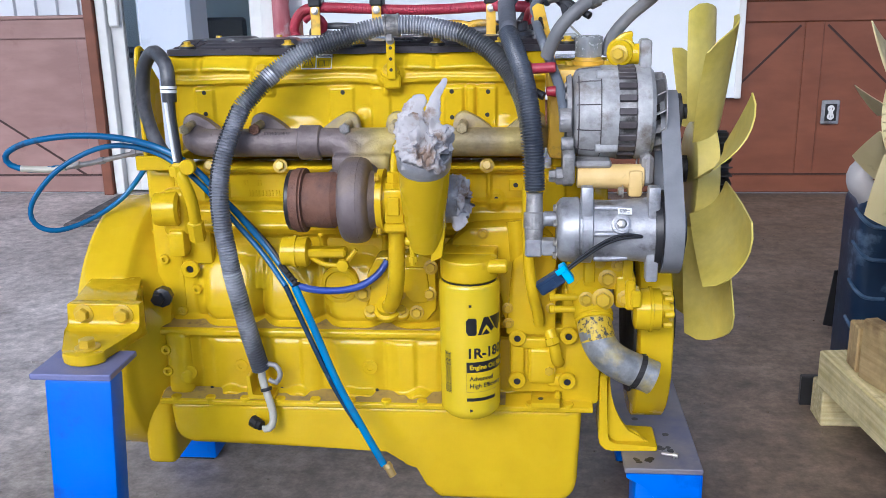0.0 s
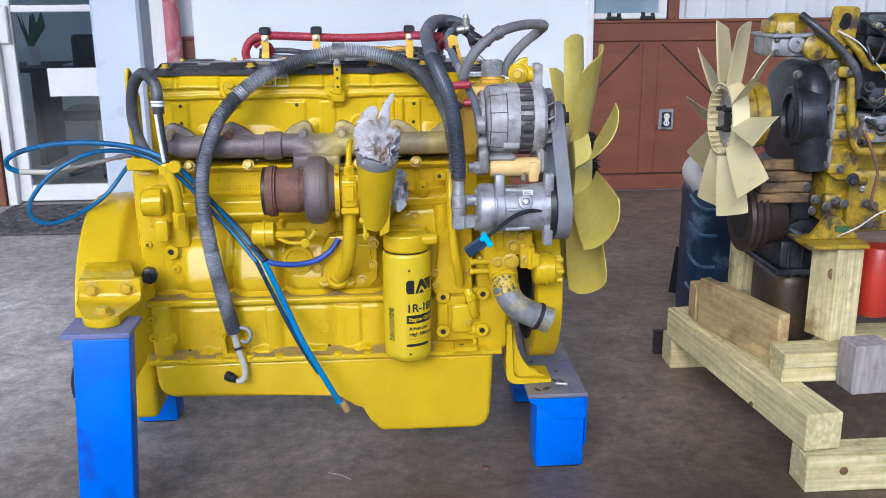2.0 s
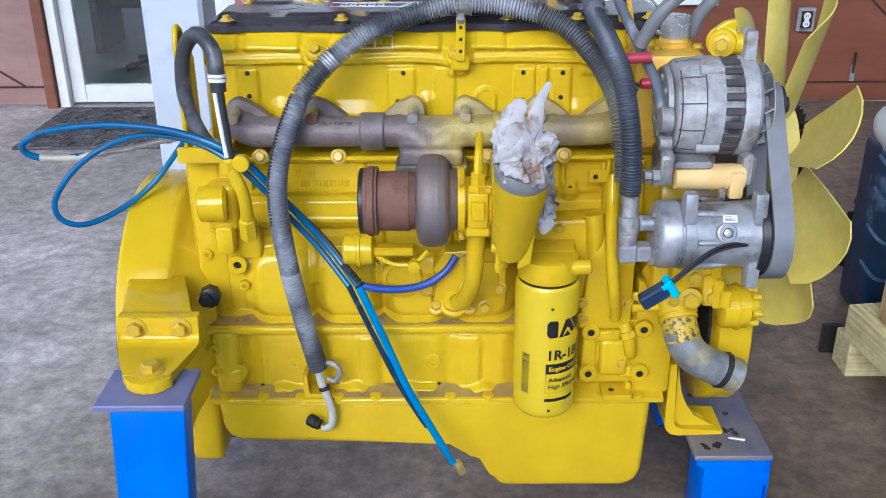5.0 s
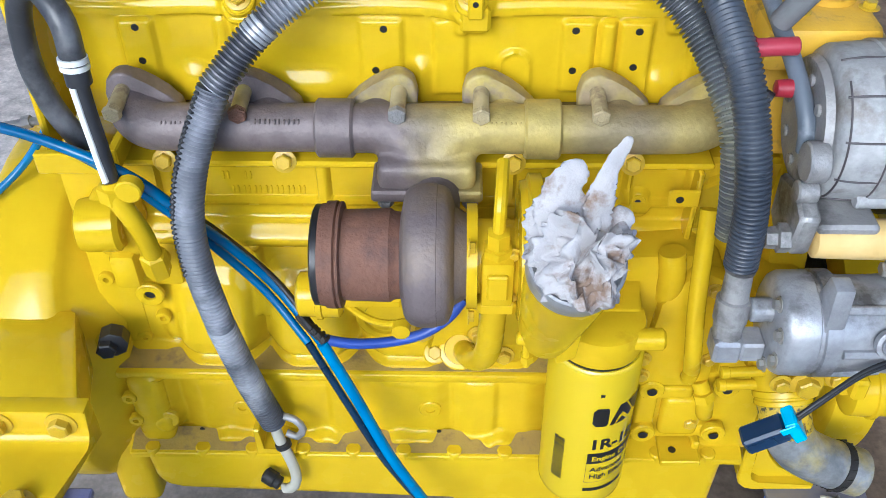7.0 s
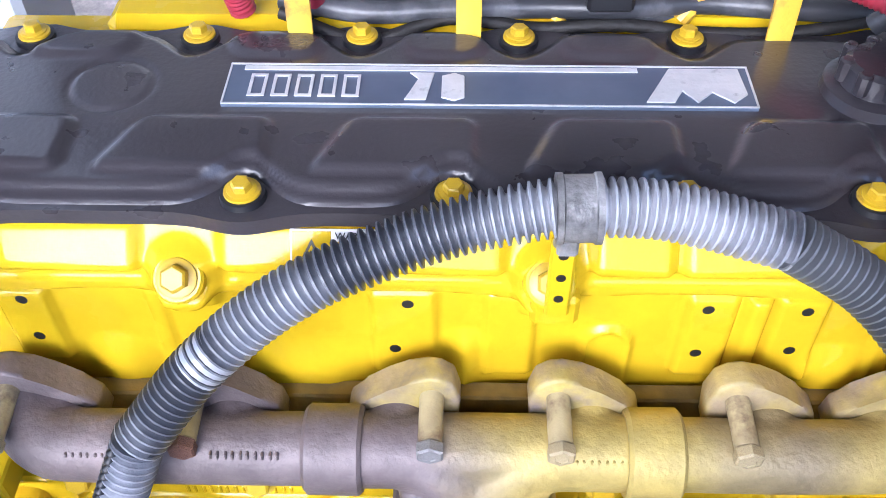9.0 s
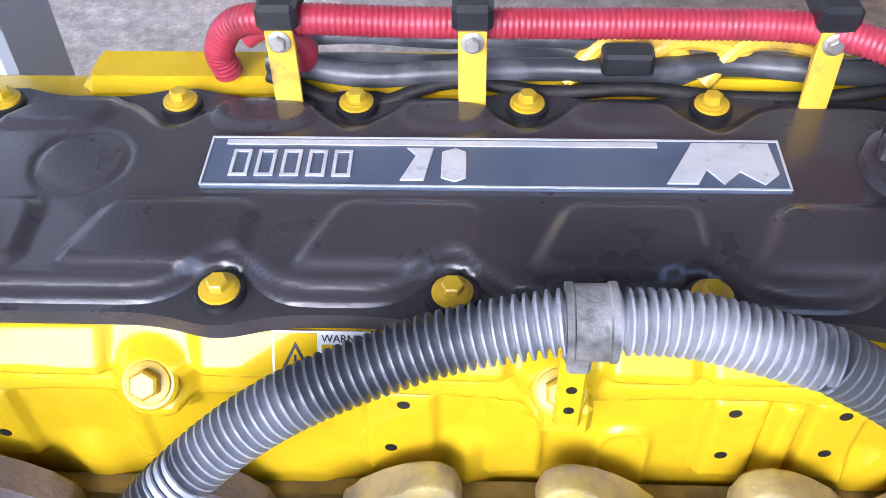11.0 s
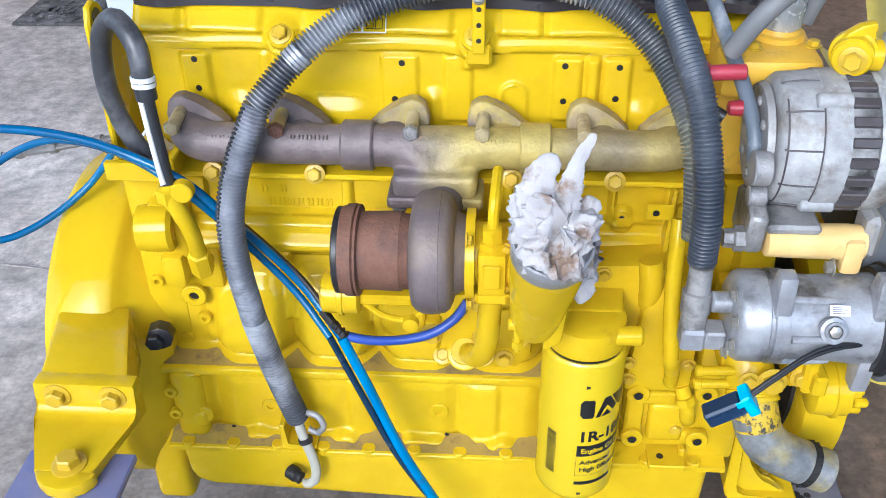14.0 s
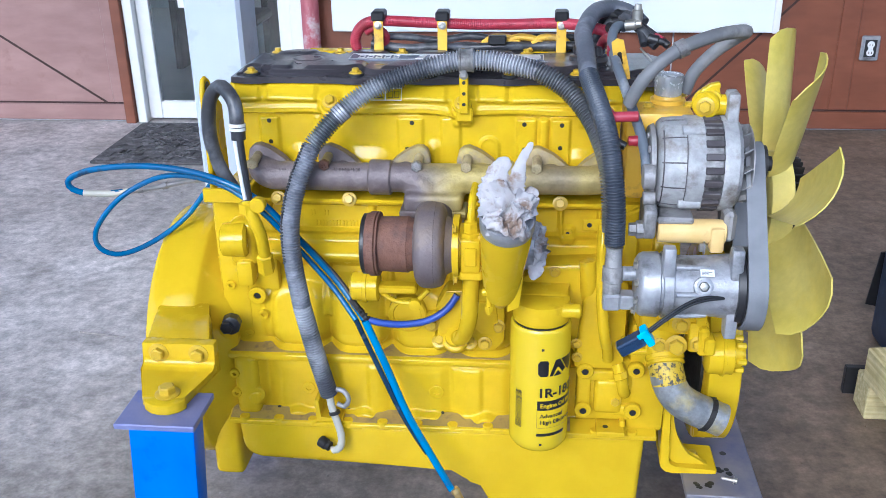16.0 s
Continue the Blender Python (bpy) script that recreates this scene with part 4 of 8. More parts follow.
brk = part("clamp_bracket", bm, m_yellow, engine, "drilled yellow bracket strip holding the conduit")
for z in (1.040, 1.062, 1.084):
    hole(brk, (0.11, 1.9649, z), (0, -1, 0), 0.0036)

# valve cover
def on(prof, p, axis=(1, 0, 0), seg=32):
    """A turned body on an axis."""
    b = bmesh.new()
    add_lathe(b, p, axis, prof, seg)
    return b


FRONT_BOLTS, REAR_BOLTS = (-0.335, -0.116, 0.035, 0.200, 0.333, 0.47), (-0.329, -0.186, -0.046, 0.088, 0.231, 0.40)


def scallop(x, xs, w):
    return max(math.exp(-((x - b) / w) ** 2) for b in xs)


def cover_layer(bm, z0, z1, front, rear, f_amp, r_amp, x0, x1, bev, w=0.03):
    xs = np.linspace(x0, x1, 110)
    poly = [(x, front + f_amp * scallop(x, FRONT_BOLTS, w)) for x in xs] + [(x, rear + r_amp * scallop(x, REAR_BOLTS, w)) for x in xs[::-1]]
    add_prism(bm, poly, "z", z0, z1, bev, 2)


bm = bmesh.new()
cover_layer(bm, 1.071, 1.084, 2.004, 2.228, -0.010, 0.012, -0.375, 0.515, 0.002)
vcover = part("valve_cover", bm, m_cover, engine, "black moulded plastic valve cover")


def cover_height(X, Y):
    """Moulded cover: two steps round the rim with pockets at the bolts, soft raised panels, a shallow round pad."""
    near = np.max([np.exp(-((X - b) / 0.027) ** 2) for b in FRONT_BOLTS], axis=0)
    far = np.max([np.exp(-((X - b) / 0.027) ** 2) for b in REAR_BOLTS], axis=0)
    ends = np.minimum(X + 0.372, 0.512 - X)
    d = np.minimum(np.minimum(Y - (2.006 + 0.030 * near), (2.226 - 0.030 * far) - Y), ends)
    z = 1.080 + 0.008 * ramp(d / 0.008) + 0.0065 * ramp((d - 0.011) / 0.009) + 0.001 * ramp((d - 0.03) / 0.05)
    S = X - 0.45 * (Y - 2.065)
    for x0, x1 in ((-0.345, -0.255), (-0.215, -0.105), (-0.056, 0.050), (0.100, 0.200), (0.245, 0.345)):
        z += 0.0060 * pad(np.where(X < (x0 + x1) / 2, S, X), Y, x0, x1, 2.036, 2.094, 0.010, 0.010)
    for x0, x1 in ((-0.325, -0.235), (-0.155, -0.075), (-0.01, 0.06), (0.12, 0.20)):
        z += 0.0045 * pad(X, Y, x0, x1, 2.176, 2.24, 0.012, 0.024)
    z -= 0.0022 * (disc(X, Y, -0.24, 2.137, 0.036, 0.004) - disc(X, Y, -0.24, 2.137, 0.032, 0.004))
    return z


bm = relief(-0.372, 0.512, 2.006, 2.226, 1.078, cover_height, 0.0030)
for v in bm.verts:
    v.co = Vector((v.co.x, v.co.z, v.co.y))
part("cover_top", bm, m_cover, vcover, angle=60)
bm = bmesh.new()
add_lathe(bm, (0.362, 2.135, 1.092), (0, 0, 1), [(0, 0.042), (0.012, 0.040), (0.014, 0.036), (0.014, 0.030), (0.03, 0.028), (0.034, 0.024)], 28)
for k in range(8):
    a = k * math.pi / 4
    add_cyl(bm, (0.362 + 0.028 * math.cos(a), 2.135 + 0.028 * math.sin(a), 1.107), (0.362 + 0.028 * math.cos(a), 2.135 + 0.028 * math.sin(a), 1.127), 0.006, seg=8)
part("filler_cap", bm, m_cover, vcover)
for x, y in [(x, 2.020) for x in FRONT_BOLTS] + [(x, 2.216) for x in REAR_BOLTS[:-1]]:
    bm = on([(0, 0.0175), (0.0095, 0.0165), (0.0100, 0.0150)], (x, y, 1.0795), (0, 0, 1), 24)
    grommet = part("grommet", bm, m_black, vcover)
    bm = on([(0, 0.0138), (0.0020, 0.0134), (0.0026, 0.0110)], (x, y, 1.0893), (0, 0, 1), 24)
    part("washer", bm, m_bolt, grommet)
    bolt(vcover, (x, y, 1.0915), (0, -0.08 if y < 2.1 else 0.08, 1), 0.0076)

# name plate on the cover: raised shapes, read from behind
bm = bmesh.new()
add_prism(bm, [(-0.147, 2.109), (0.268, 2.109), (0.268, 2.162), (-0.147, 2.162)], "z", 1.0945, 1.0984, 0.0006)
nplate = part("name_plate", bm, m_plategrey, vcover, "grey plate with raised silver shapes")
bm = bmesh.new()
for lo, hi in (((-0.147, 2.109), (0.268, 2.1105)), ((-0.147, 2.1605), (0.268, 2.162)), ((-0.147, 2.1106), (-0.1455, 2.1604)), ((0.2665, 2.1106), (0.268, 2.1604)), ((-0.135, 2.153), (0.18, 2.1585))):
    add_box(bm, (*lo, 1.0985), (*hi, 1.0993), 0)
part("plate_border", bm, m_silver, nplate)
bm = bmesh.new()
add_prism(bm, [(0.182, 2.114), (0.205, 2.158), (0.26, 2.158), (0.262, 2.125), (0.25, 2.114), (0.235, 2.128), (0.222, 2.114), (0.212, 2.13), (0.204, 2.114)], "z", 1.0985, 1.0999, 0.0004)
part("plate_mark", bm, m_silver, nplate)
bm = bmesh.new()
add_prism(bm, [(-0.005, 2.115), (0.012, 2.115), (0.018, 2.15), (-0.002, 2.15), (0.006, 2.142)], "z", 1.0985, 1.0999, 0.0004)
part("plate_mark", bm, m_silver, nplate)
bm = bmesh.new()
add_prism(bm, [(0.024, 2.118), (0.034, 2.114), (0.042, 2.118), (0.042, 2.146), (0.034, 2.150), (0.024, 2.146)], "z", 1.0985, 1.0999, 0.0004)
part("plate_mark", bm, m_silver, nplate)
for k in range(5):
    bm = bmesh.new()
    x = -0.128 + 0.0185 * k
    for lo, hi in (((x, 2.119), (x + 0.0135, 2.1215)), ((x, 2.1445), (x + 0.0135, 2.147)), ((x, 2.1216), (x + 0.0025, 2.1444)), ((x + 0.011, 2.1216), (x + 0.0135, 2.1444))):
        add_box(bm, (*lo, 1.0985), (*hi, 1.0996), 0)
    part("plate_mark", bm, m_silver, nplate)

# warning label on the head's shoulder
bm = bmesh.new()
add_box(bm, (-0.088, 1.9795, 1.024), (-0.024, 1.9815, 1.058), 0)
wl = part("warning_label", bm, m_white, engine, "small white and yellow warning label")
bm = bmesh.new()
add_box(bm, (-0.0865, 1.9788, 1.0255), (-0.0585, 1.9794, 1.0565), 0)
add_box(bm, (-0.0555, 1.9788, 1.0255), (-0.0255, 1.9794, 1.049), 0)
part("label_field", bm, m_yellow, wl)
bm = bmesh.new()
add_prism(bm, [(-0.0835, 1.029), (-0.0615, 1.029), (-0.0725, 1.051)], "y", 1.9782, 1.9787)
part("warning_triangle", bm, m_ink, wl)
bm = bmesh.new()
add_prism(bm, [(-0.0805, 1.0307), (-0.0645, 1.0307), (-0.0725, 1.0467)], "y", 1.9778, 1.9781)
part("triangle_field", bm, m_yellow, wl)
bm = bmesh.new()
add_box(bm, (-0.0733, 1.9774, 1.035), (-0.0717, 1.9777, 1.0425), 0)
add_box(bm, (-0.0733, 1.9774, 1.032), (-0.0717, 1.9777, 1.0337), 0)
for x0, x1 in ((-0.052, -0.0415), (-0.0395, -0.029)):
    add_box(bm, (x0, 1.9782, 1.029), (x1, 1.9787, 1.030), 0)
    add_box(bm, (x0, 1.9782, 1.043), (x1, 1.9787, 1.044), 0)
    add_box(bm, (x0, 1.9782, 1.03), (x0 + 0.001, 1.9787, 1.043), 0)
    add_box(bm, (x1 - 0.001, 1.9782, 1.03), (x1, 1.9787, 1.043), 0)
part("label_mark", bm, m_ink, wl)
bm = text_bm("WARNING", 0.0072, 0.0001)
bmesh.ops.transform(bm, matrix=Matrix.Translation((-0.0555, 1.9786, 1.0508)) @ Matrix.Rotation(radians(90), 4, "X"), verts=bm.verts)
part("label_text", bm, m_ink, wl)

LAB = Matrix.Translation((0.006, 1.9836, 1.0415)) @ Matrix.Rotation(radians(-36), 4, "X") @ Matrix.Translation((0, -1.9815, -1.024))
for ob in [wl] + [o for o in bpy.data.objects if o.parent == wl]:
    ob.data.transform(LAB)


# exhaust manifold
m_mani = mat("manifold_iron", (0.135, 0.108, 0.106), (0.21, 0.172, 0.168), 9, 0.52, 0.2, 0.35, 140)
_nt = m_mani.node_tree
_n, _l = _nt.nodes, _nt.links
_p = _n["Principled BSDF"]
_old = _p.inputs["Base Color"].links[0].from_socket
_tc = _n.new("ShaderNodeTexCoord")
_sx = _n.new("ShaderNodeSeparateXYZ")
_ns = _n.new("ShaderNodeTexNoise")
_ns.inputs["Scale"].default_value, _ns.inputs["Detail"].default_value = 9, 5
_ad = _n.new("ShaderNodeMath")
_ad.operation = "MULTIPLY_ADD"
_ad.inputs[1].default_value = 0.16
_rp = _n.new("ShaderNodeValToRGB")
_cr = _rp.color_ramp
_cr.elements[0].position, _cr.elements[0].color = 0.37, (0, 0, 0, 1)
_cr.elements[1].position, _cr.elements[1].color = 0.46, (0.8, 0.8, 0.8, 1)
for pos, v in ((0.585, 0.92), (0.64, 0.5), (0.71, 0.3), (0.80, 0.75), (0.9, 0.5)):
    e = _cr.elements.new(pos)
    e.color = (v, v, v, 1)
_mx = _n.new("ShaderNodeMix")
_mx.data_type = "RGBA"
_l.new(_tc.outputs["Object"], _sx.inputs[0])
_l.new(_tc.outputs["Object"], _ns.inputs["Vector"])
_l.new(_ns.outputs[0], _ad.inputs[0])
_l.new(_sx.outputs["X"], _ad.inputs[2])
_mr = _n.new("ShaderNodeMapRange")
_mr.inputs["From Min"].default_value, _mr.inputs["From Max"].default_value = -0.20, 0.62
_l.new(_ad.outputs[0], _mr.inputs[0])
_l.new(_mr.outputs[0], _rp.inputs[0])
_l.new(_rp.outputs[0], _mx.inputs["Factor"])
_l.new(_old, _mx.inputs["A"])
_mx.inputs["B"].default_value = (0.48, 0.38, 0.10, 1)
_l.new(_mx.outputs["Result"], _p.inputs["Base Color"])

mottle(m_mani, 28, 0.78, 1.14)
mottle(m_flange, 40, 0.8, 1.12)
MZ, MY = 0.897, 1.928
STUDS = (-0.317, -0.169, 0.019, 0.118, 0.258, 0.405)


def cast_over(ob, voxel, rounds):
    """Melts the bodies of a casting into one skin with soft fillets."""
    rm = ob.modifiers.new("skin", "REMESH")
    rm.mode, rm.voxel_size, rm.use_smooth_shade = "VOXEL", voxel, True
    sm = ob.modifiers.new("fillet", "SMOOTH")
    sm.factor, sm.iterations = 0.5, rounds


bm = bmesh.new()
add_tube(bm, [(-0.316, 1.985, 0.905), (-0.310, 1.955, 0.902), (-0.285, 1.932, MZ), (-0.24, MY, MZ), (-0.06, MY, MZ)], 0.0295, seg=28, step=0.008)
add_lathe(bm, (0.0, MY, MZ), (1, 0, 0), [(-0.045, 0.0305), (0.17, 0.0305)], 28)
add_tube(bm, [(0.16, MY, MZ), (0.34, MY, MZ), (0.385, 1.934, MZ + 0.001), (0.405, 1.955, 0.900), (0.412, 1.985, 0.902)], 0.0295, seg=28, step=0.008)
for xs in ((-0.02, 0.020, 0.040, 0.047), (0.135, 0.092, 0.070, 0.063)):
    add_tube(bm, [(xs[0], MY, MZ), (xs[1], 1.919, 0.892), (xs[2], 1.910, 0.876), (xs[3], 1.906, 0.85)], 0.0265, seg=22, step=0.006)
add_box(bm, (-0.006, 1.870, 0.842), (0.113, 1.94, 0.880), 0.010, seg=3)
for k, x in enumerate(STUDS):
    s = (1, 1, -1, 1, 1, -1)[k]
    add_tube(bm, [(x + 0.028 * s, 1.985, 0.900), (x + 0.028 * s, 1.955, 0.899), (x + 0.03 * s, MY + 0.01, MZ + 0.002)], 0.024, seg=16)
mani = part("exhaust_manifold", bm, m_mani, engine, "heat-stained brown iron exhaust manifold with yellow overspray")
cast_over(mani, 0.0032, 9)
for x0, x1, r in ((-0.080, -0.034, 0.036), (0.170, 0.214, 0.0365)):
    bm = bmesh.new()
    add_lathe(bm, (x0, MY, MZ), (1, 0, 0), [(0, 0.03), (0.0, r - 0.003), (0.003, r), (x1 - x0 - 0.003, r), (x1 - x0, r - 0.003), (x1 - x0, 0.03)], 28)
    part("slip_collar", bm, m_mani, mani)
bm = bmesh.new()
add_box(bm, (-0.013, 1.864, 0.832), (0.121, 1.93, 0.848), 0.003)
tf = part("turbo_flange", bm, m_mani, mani)
for x in (0.004, 0.106):
    bolt(tf, (x, 1.872, 0.832), (0, 0, -1), 0.009, HEX_GREY)
for k, x in enumerate(STUDS):
    bm = bmesh.new()
    s = (1, 1, -1, 1, 1, -1)[k]
    add_prism(bm, [(x - 0.020 * s, 0.89), (x - 0.023 * s, 0.925), (x - 0.018 * s, 0.945), (x - 0.008 * s, 0.953), (x + 0.004 * s, 0.955), (x + 0.018 * s, 0.948), (x + 0.034 * s, 0.939), (x + 0.052 * s, 0.925), (x + 0.066 * s, 0.912), (x + 0.070 * s, 0.89)], "y", 1.955, 1.979, 0.004, 3)
    part("port_flange", bm, m_mani if k < 2 else m_flange, mani)
    bm = bmesh.new()
    add_cyl(bm, (x, 1.968, 0.932), (x, 1.912, 0.9285), 0.0096, seg=14)
    part("stud_spacer", bm, (m_creamiron, m_flange, m_creamiron, m_creamiron, m_creamiron, m_creamiron)[k], mani)
    bolt(mani, (x, 1.912, 0.9285), (0, -1, -0.06), 0.0104, (HEX_WORN, HEX_RUST, HEX_GREY, HEX_WORN, HEX_WORN, HEX_WORN)[k])
bm = bmesh.new()
add_box(bm, (-0.352, 1.981, 0.862), (0.412, 1.9985, 0.893), 0.002)
part("gasket_edge", bm, m_dust, mani)

for x0, n, z in ((-0.150, 5, 0.917), (0.118, 6, 0.915), (-0.262, 3, 0.914)):
    bm = bmesh.new()
    for k in range(n):
        add_box(bm, (x0 + 0.0115 * k, 1.9054, z - 0.0045), (x0 + 0.0115 * k + 0.0022, 1.91, z + 0.0045), 0.0006)
        add_box(bm, (x0 + 0.0115 * k + 0.0052, 1.9054, z - 0.0045), (x0 + 0.0115 * k + 0.0074, 1.91, z + 0.0045), 0.0006)
    tagged(part("cast_mark", bm, m_mani, mani), "raised cast marks on brown iron", kind="stuff")

# turbocharger
TY, TZ = 1.80, 0.805
bm = bmesh.new()
add_lathe(bm, (0.022, TY, TZ), (1, 0, 0), [(0.004, 0.05), (0.008, 0.070), (0.010, 0.075), (0.016, 0.081), (0.024, 0.0840), (0.036, 0.0848), (0.046, 0.0838), (0.0465, 0.0830), (0.054, 0.0815), (0.060, 0.077), (0.064, 0.067), (0.066, 0.058), (0.080, 0.05)], 64)
add_tube(bm, [(0.062, TY + 0.03, TZ + 0.03), (0.064, TY + 0.06, TZ + 0.03), (0.066, 1.888, 0.84)], 0.030, seg=18)
turbo = part("turbocharger", bm, m_heat, engine, "brown iron turbine housing with a rusted outlet")
bm = bmesh.new()
add_lathe(bm, (-0.052, TY, TZ), (1, 0, 0), [(0, 0.052), (0.012, 0.0535), (0.066, 0.055), (0.07, 0.052), (0.086, 0.050)], 40)
part("turbine_outlet", bm, m_rust, turbo, "rust-red cast outlet")
bm = bmesh.new()
add_lathe(bm, (-0.066, TY, TZ), (1, 0, 0), [(0, 0.046), (0, 0.060), (0.006, 0.0605), (0.0065, 0.063), (0.018, 0.0635), (0.020, 0.060), (0.0215, 0.063), (0.024, 0.0625), (0.026, 0.052)], 48)
part("outlet_rim", bm, m_rust, turbo)
bm = bmesh.new()
add_lathe(bm, (-0.075, TY, TZ), (1, 0, 0), [(0, 0.056), (0.002, 0.0595), (0.0085, 0.0595), (0.0085, 0.03)], 40)
part("outlet_plug", bm, m_black, turbo)
bm = bmesh.new()
add_lathe(bm, (0.102, TY, TZ), (1, 0, 0), [(0, 0.062), (0.012, 0.062), (0.013, 0.045), (0.055, 0.043), (0.06, 0.05)], 32)
add_box(bm, (0.118, TY - 0.052, TZ - 0.035), (0.156, TY, TZ + 0.032), 0.006, seg=2)
add_box(bm, (0.125, TY - 0.0585, TZ - 0.018), (0.149, TY - 0.051, TZ + 0.018), 0.002)
part("centre_housing", bm, m_yellow, turbo)
bm = bmesh.new()
add_lathe(bm, (0.160, TY + 0.01, TZ), (1, 0, 0), [(0, 0.05), (0.002, 0.082), (0.010, 0.084), (0.012, 0.090), (0.024, 0.09), (0.026, 0.084), (0.04, 0.088), (0.058, 0.084), (0.07, 0.068), (0.074, 0.05)], 48)
part("compressor_housing", bm, m_yellow, turbo)
bm = bmesh.new()
E_TOP = Vector((0.207, 1.668, 0.90))
E_AX = (E_TOP - Vector((0.2, 1.715, 0.80))).normalized()
E_TOP += E_AX * 0.024
add_lathe(bm, E_TOP - E_AX * 0.218, E_AX, [(0, 0.0), (0.001, 0.026), (0.006, 0.031), (0.03, 0.034), (0.07, 0.038), (0.12, 0.0425), (0.16, 0.0455), (0.20, 0.047), (0.214, 0.047)], 36)
add_tube(bm, [E_TOP - E_AX * 0.17, E_TOP - E_AX * 0.19 + Vector((0, 0.03, 0)), E_TOP - E_AX * 0.19 + Vector((-0.004, 0.10, 0.005))], 0.032, seg=20)
el = part("outlet_elbow", bm, m_yellow, turbo)
bm = bmesh.new()
add_prism(bm, [(0.208, 0.700), (0.231, 0.712), (0.238, 0.775), (0.230, 0.80), (0.212, 0.79)], "y", 1.725, 1.742, 0.003, 2)
part("elbow_web", bm, m_yellow, el)
bm = bmesh.new()
add_lathe(bm, E_TOP - E_AX * 0.026, E_AX, [(0, 0.0470), (0.002, 0.0482), (0.026, 0.0495), (0.030, 0.0488), (0.031, 0.046), (0.028, 0.042)], 36)
part("bare_rim", bm, m_alu, turbo, "bare aluminium rim")
bm = bmesh.new()
add_lathe(bm, (0.232, TY + 0.01, TZ - 0.0), (1, 0, 0), [(0, 0.047), (0.024, 0.047), (0.026, 0.042)], 32)
part("inlet_collar", bm, m_alu, turbo)
bm = bmesh.new()
add_tube(bm, [(0.137, TY - 0.02, TZ - 0.03), (0.135, 1.788, 0.72), (0.131, 1.797, 0.65), (0.120, 1.832, 0.595), (0.106, 1.868, 0.563), (0.094, 1.905, 0.548)], 0.0168, seg=16)
add_box(bm, (0.115, TY - 0.045, TZ - 0.055), (0.16, TY + 0.02, TZ - 0.035), 0.004)
part("oil_drain_pipe", bm, m_yellow, turbo)
bm = bmesh.new()
add_tube(bm, [(0.137, TY - 0.03, TZ + 0.03), (0.137, TY - 0.032, TZ + 0.06), (0.139, TY - 0.015, TZ + 0.10), (0.142, TY + 0.03, TZ + 0.115)], 0.0075, seg=10)
add_lathe(bm, (0.137, TY - 0.031, TZ + 0.028), (0, 0, 1), [(0, 0.018), (0.014, 0.018), (0.015, 0.014), (0.034, 0.014), (0.036, 0.010)], 6)
part("oil_feed_line", bm, m_yellow, turbo)
bm = bmesh.new()
add_lathe(bm, (-0.118, 1.865, 0.680), (1, 0, 0), [(0, 0.024), (0.004, 0.03), (0.026, 0.0305), (0.027, 0.034), (0.034, 0.034), (0.035, 0.031), (0.056, 0.031), (0.06, 0.025)], 32)
add_box(bm, (-0.062, 1.845, 0.672), (0.02, 1.875, 0.69), 0.004)
part("wastegate_actuator", bm, m_yellow, turbo)
bm = bmesh.new()
add_tube(bm, [(-0.06, 1.86, 0.672), (-0.02, 1.835, 0.662), (0.02, 1.825, 0.668), (0.05, 1.82, 0.70)], 0.005, seg=8)
add_lathe(bm, (0.02, 1.82, 0.667), (0, -1, 0), [(0, 0.012), (0.012, 0.012), (0.013, 0.009)], 12)
part("actuator_rod", bm, m_yellow, turbo)
bm = bmesh.new()
add_lathe(bm, (0.180, TY + 0.01, TZ), (1, 0, 0), [(-0.008, 0.0885), (-0.007, 0.0915), (0.007, 0.0915), (0.008, 0.0885)], 48, caps=False)
band = part("band_clamp", bm, m_yellow, turbo)
bm = bmesh.new()
add_cyl(bm, (0.172, 1.727, 0.752), (0.174, 1.731, 0.692), 0.0048, seg=10)
add_cyl(bm, (0.160, 1.728, 0.742), (0.184, 1.728, 0.742), 0.0085, seg=12)
add_lathe(bm, (0.174, 1.731, 0.712), (0.03, 0.06, -1), [(0, 0.0085), (0.011, 0.0085), (0.012, 0.006)], 6)
part("clamp_bolt", bm, m_yellow, band)
for z in (0.055, -0.05):
    bolt(turbo, (0.104, TY - 0.05, TZ + z), (1, 0, 0), 0.007)
    bolt(turbo, (0.155, TY - 0.035, TZ + z * 0.6), (0, -1, 0), 0.006)


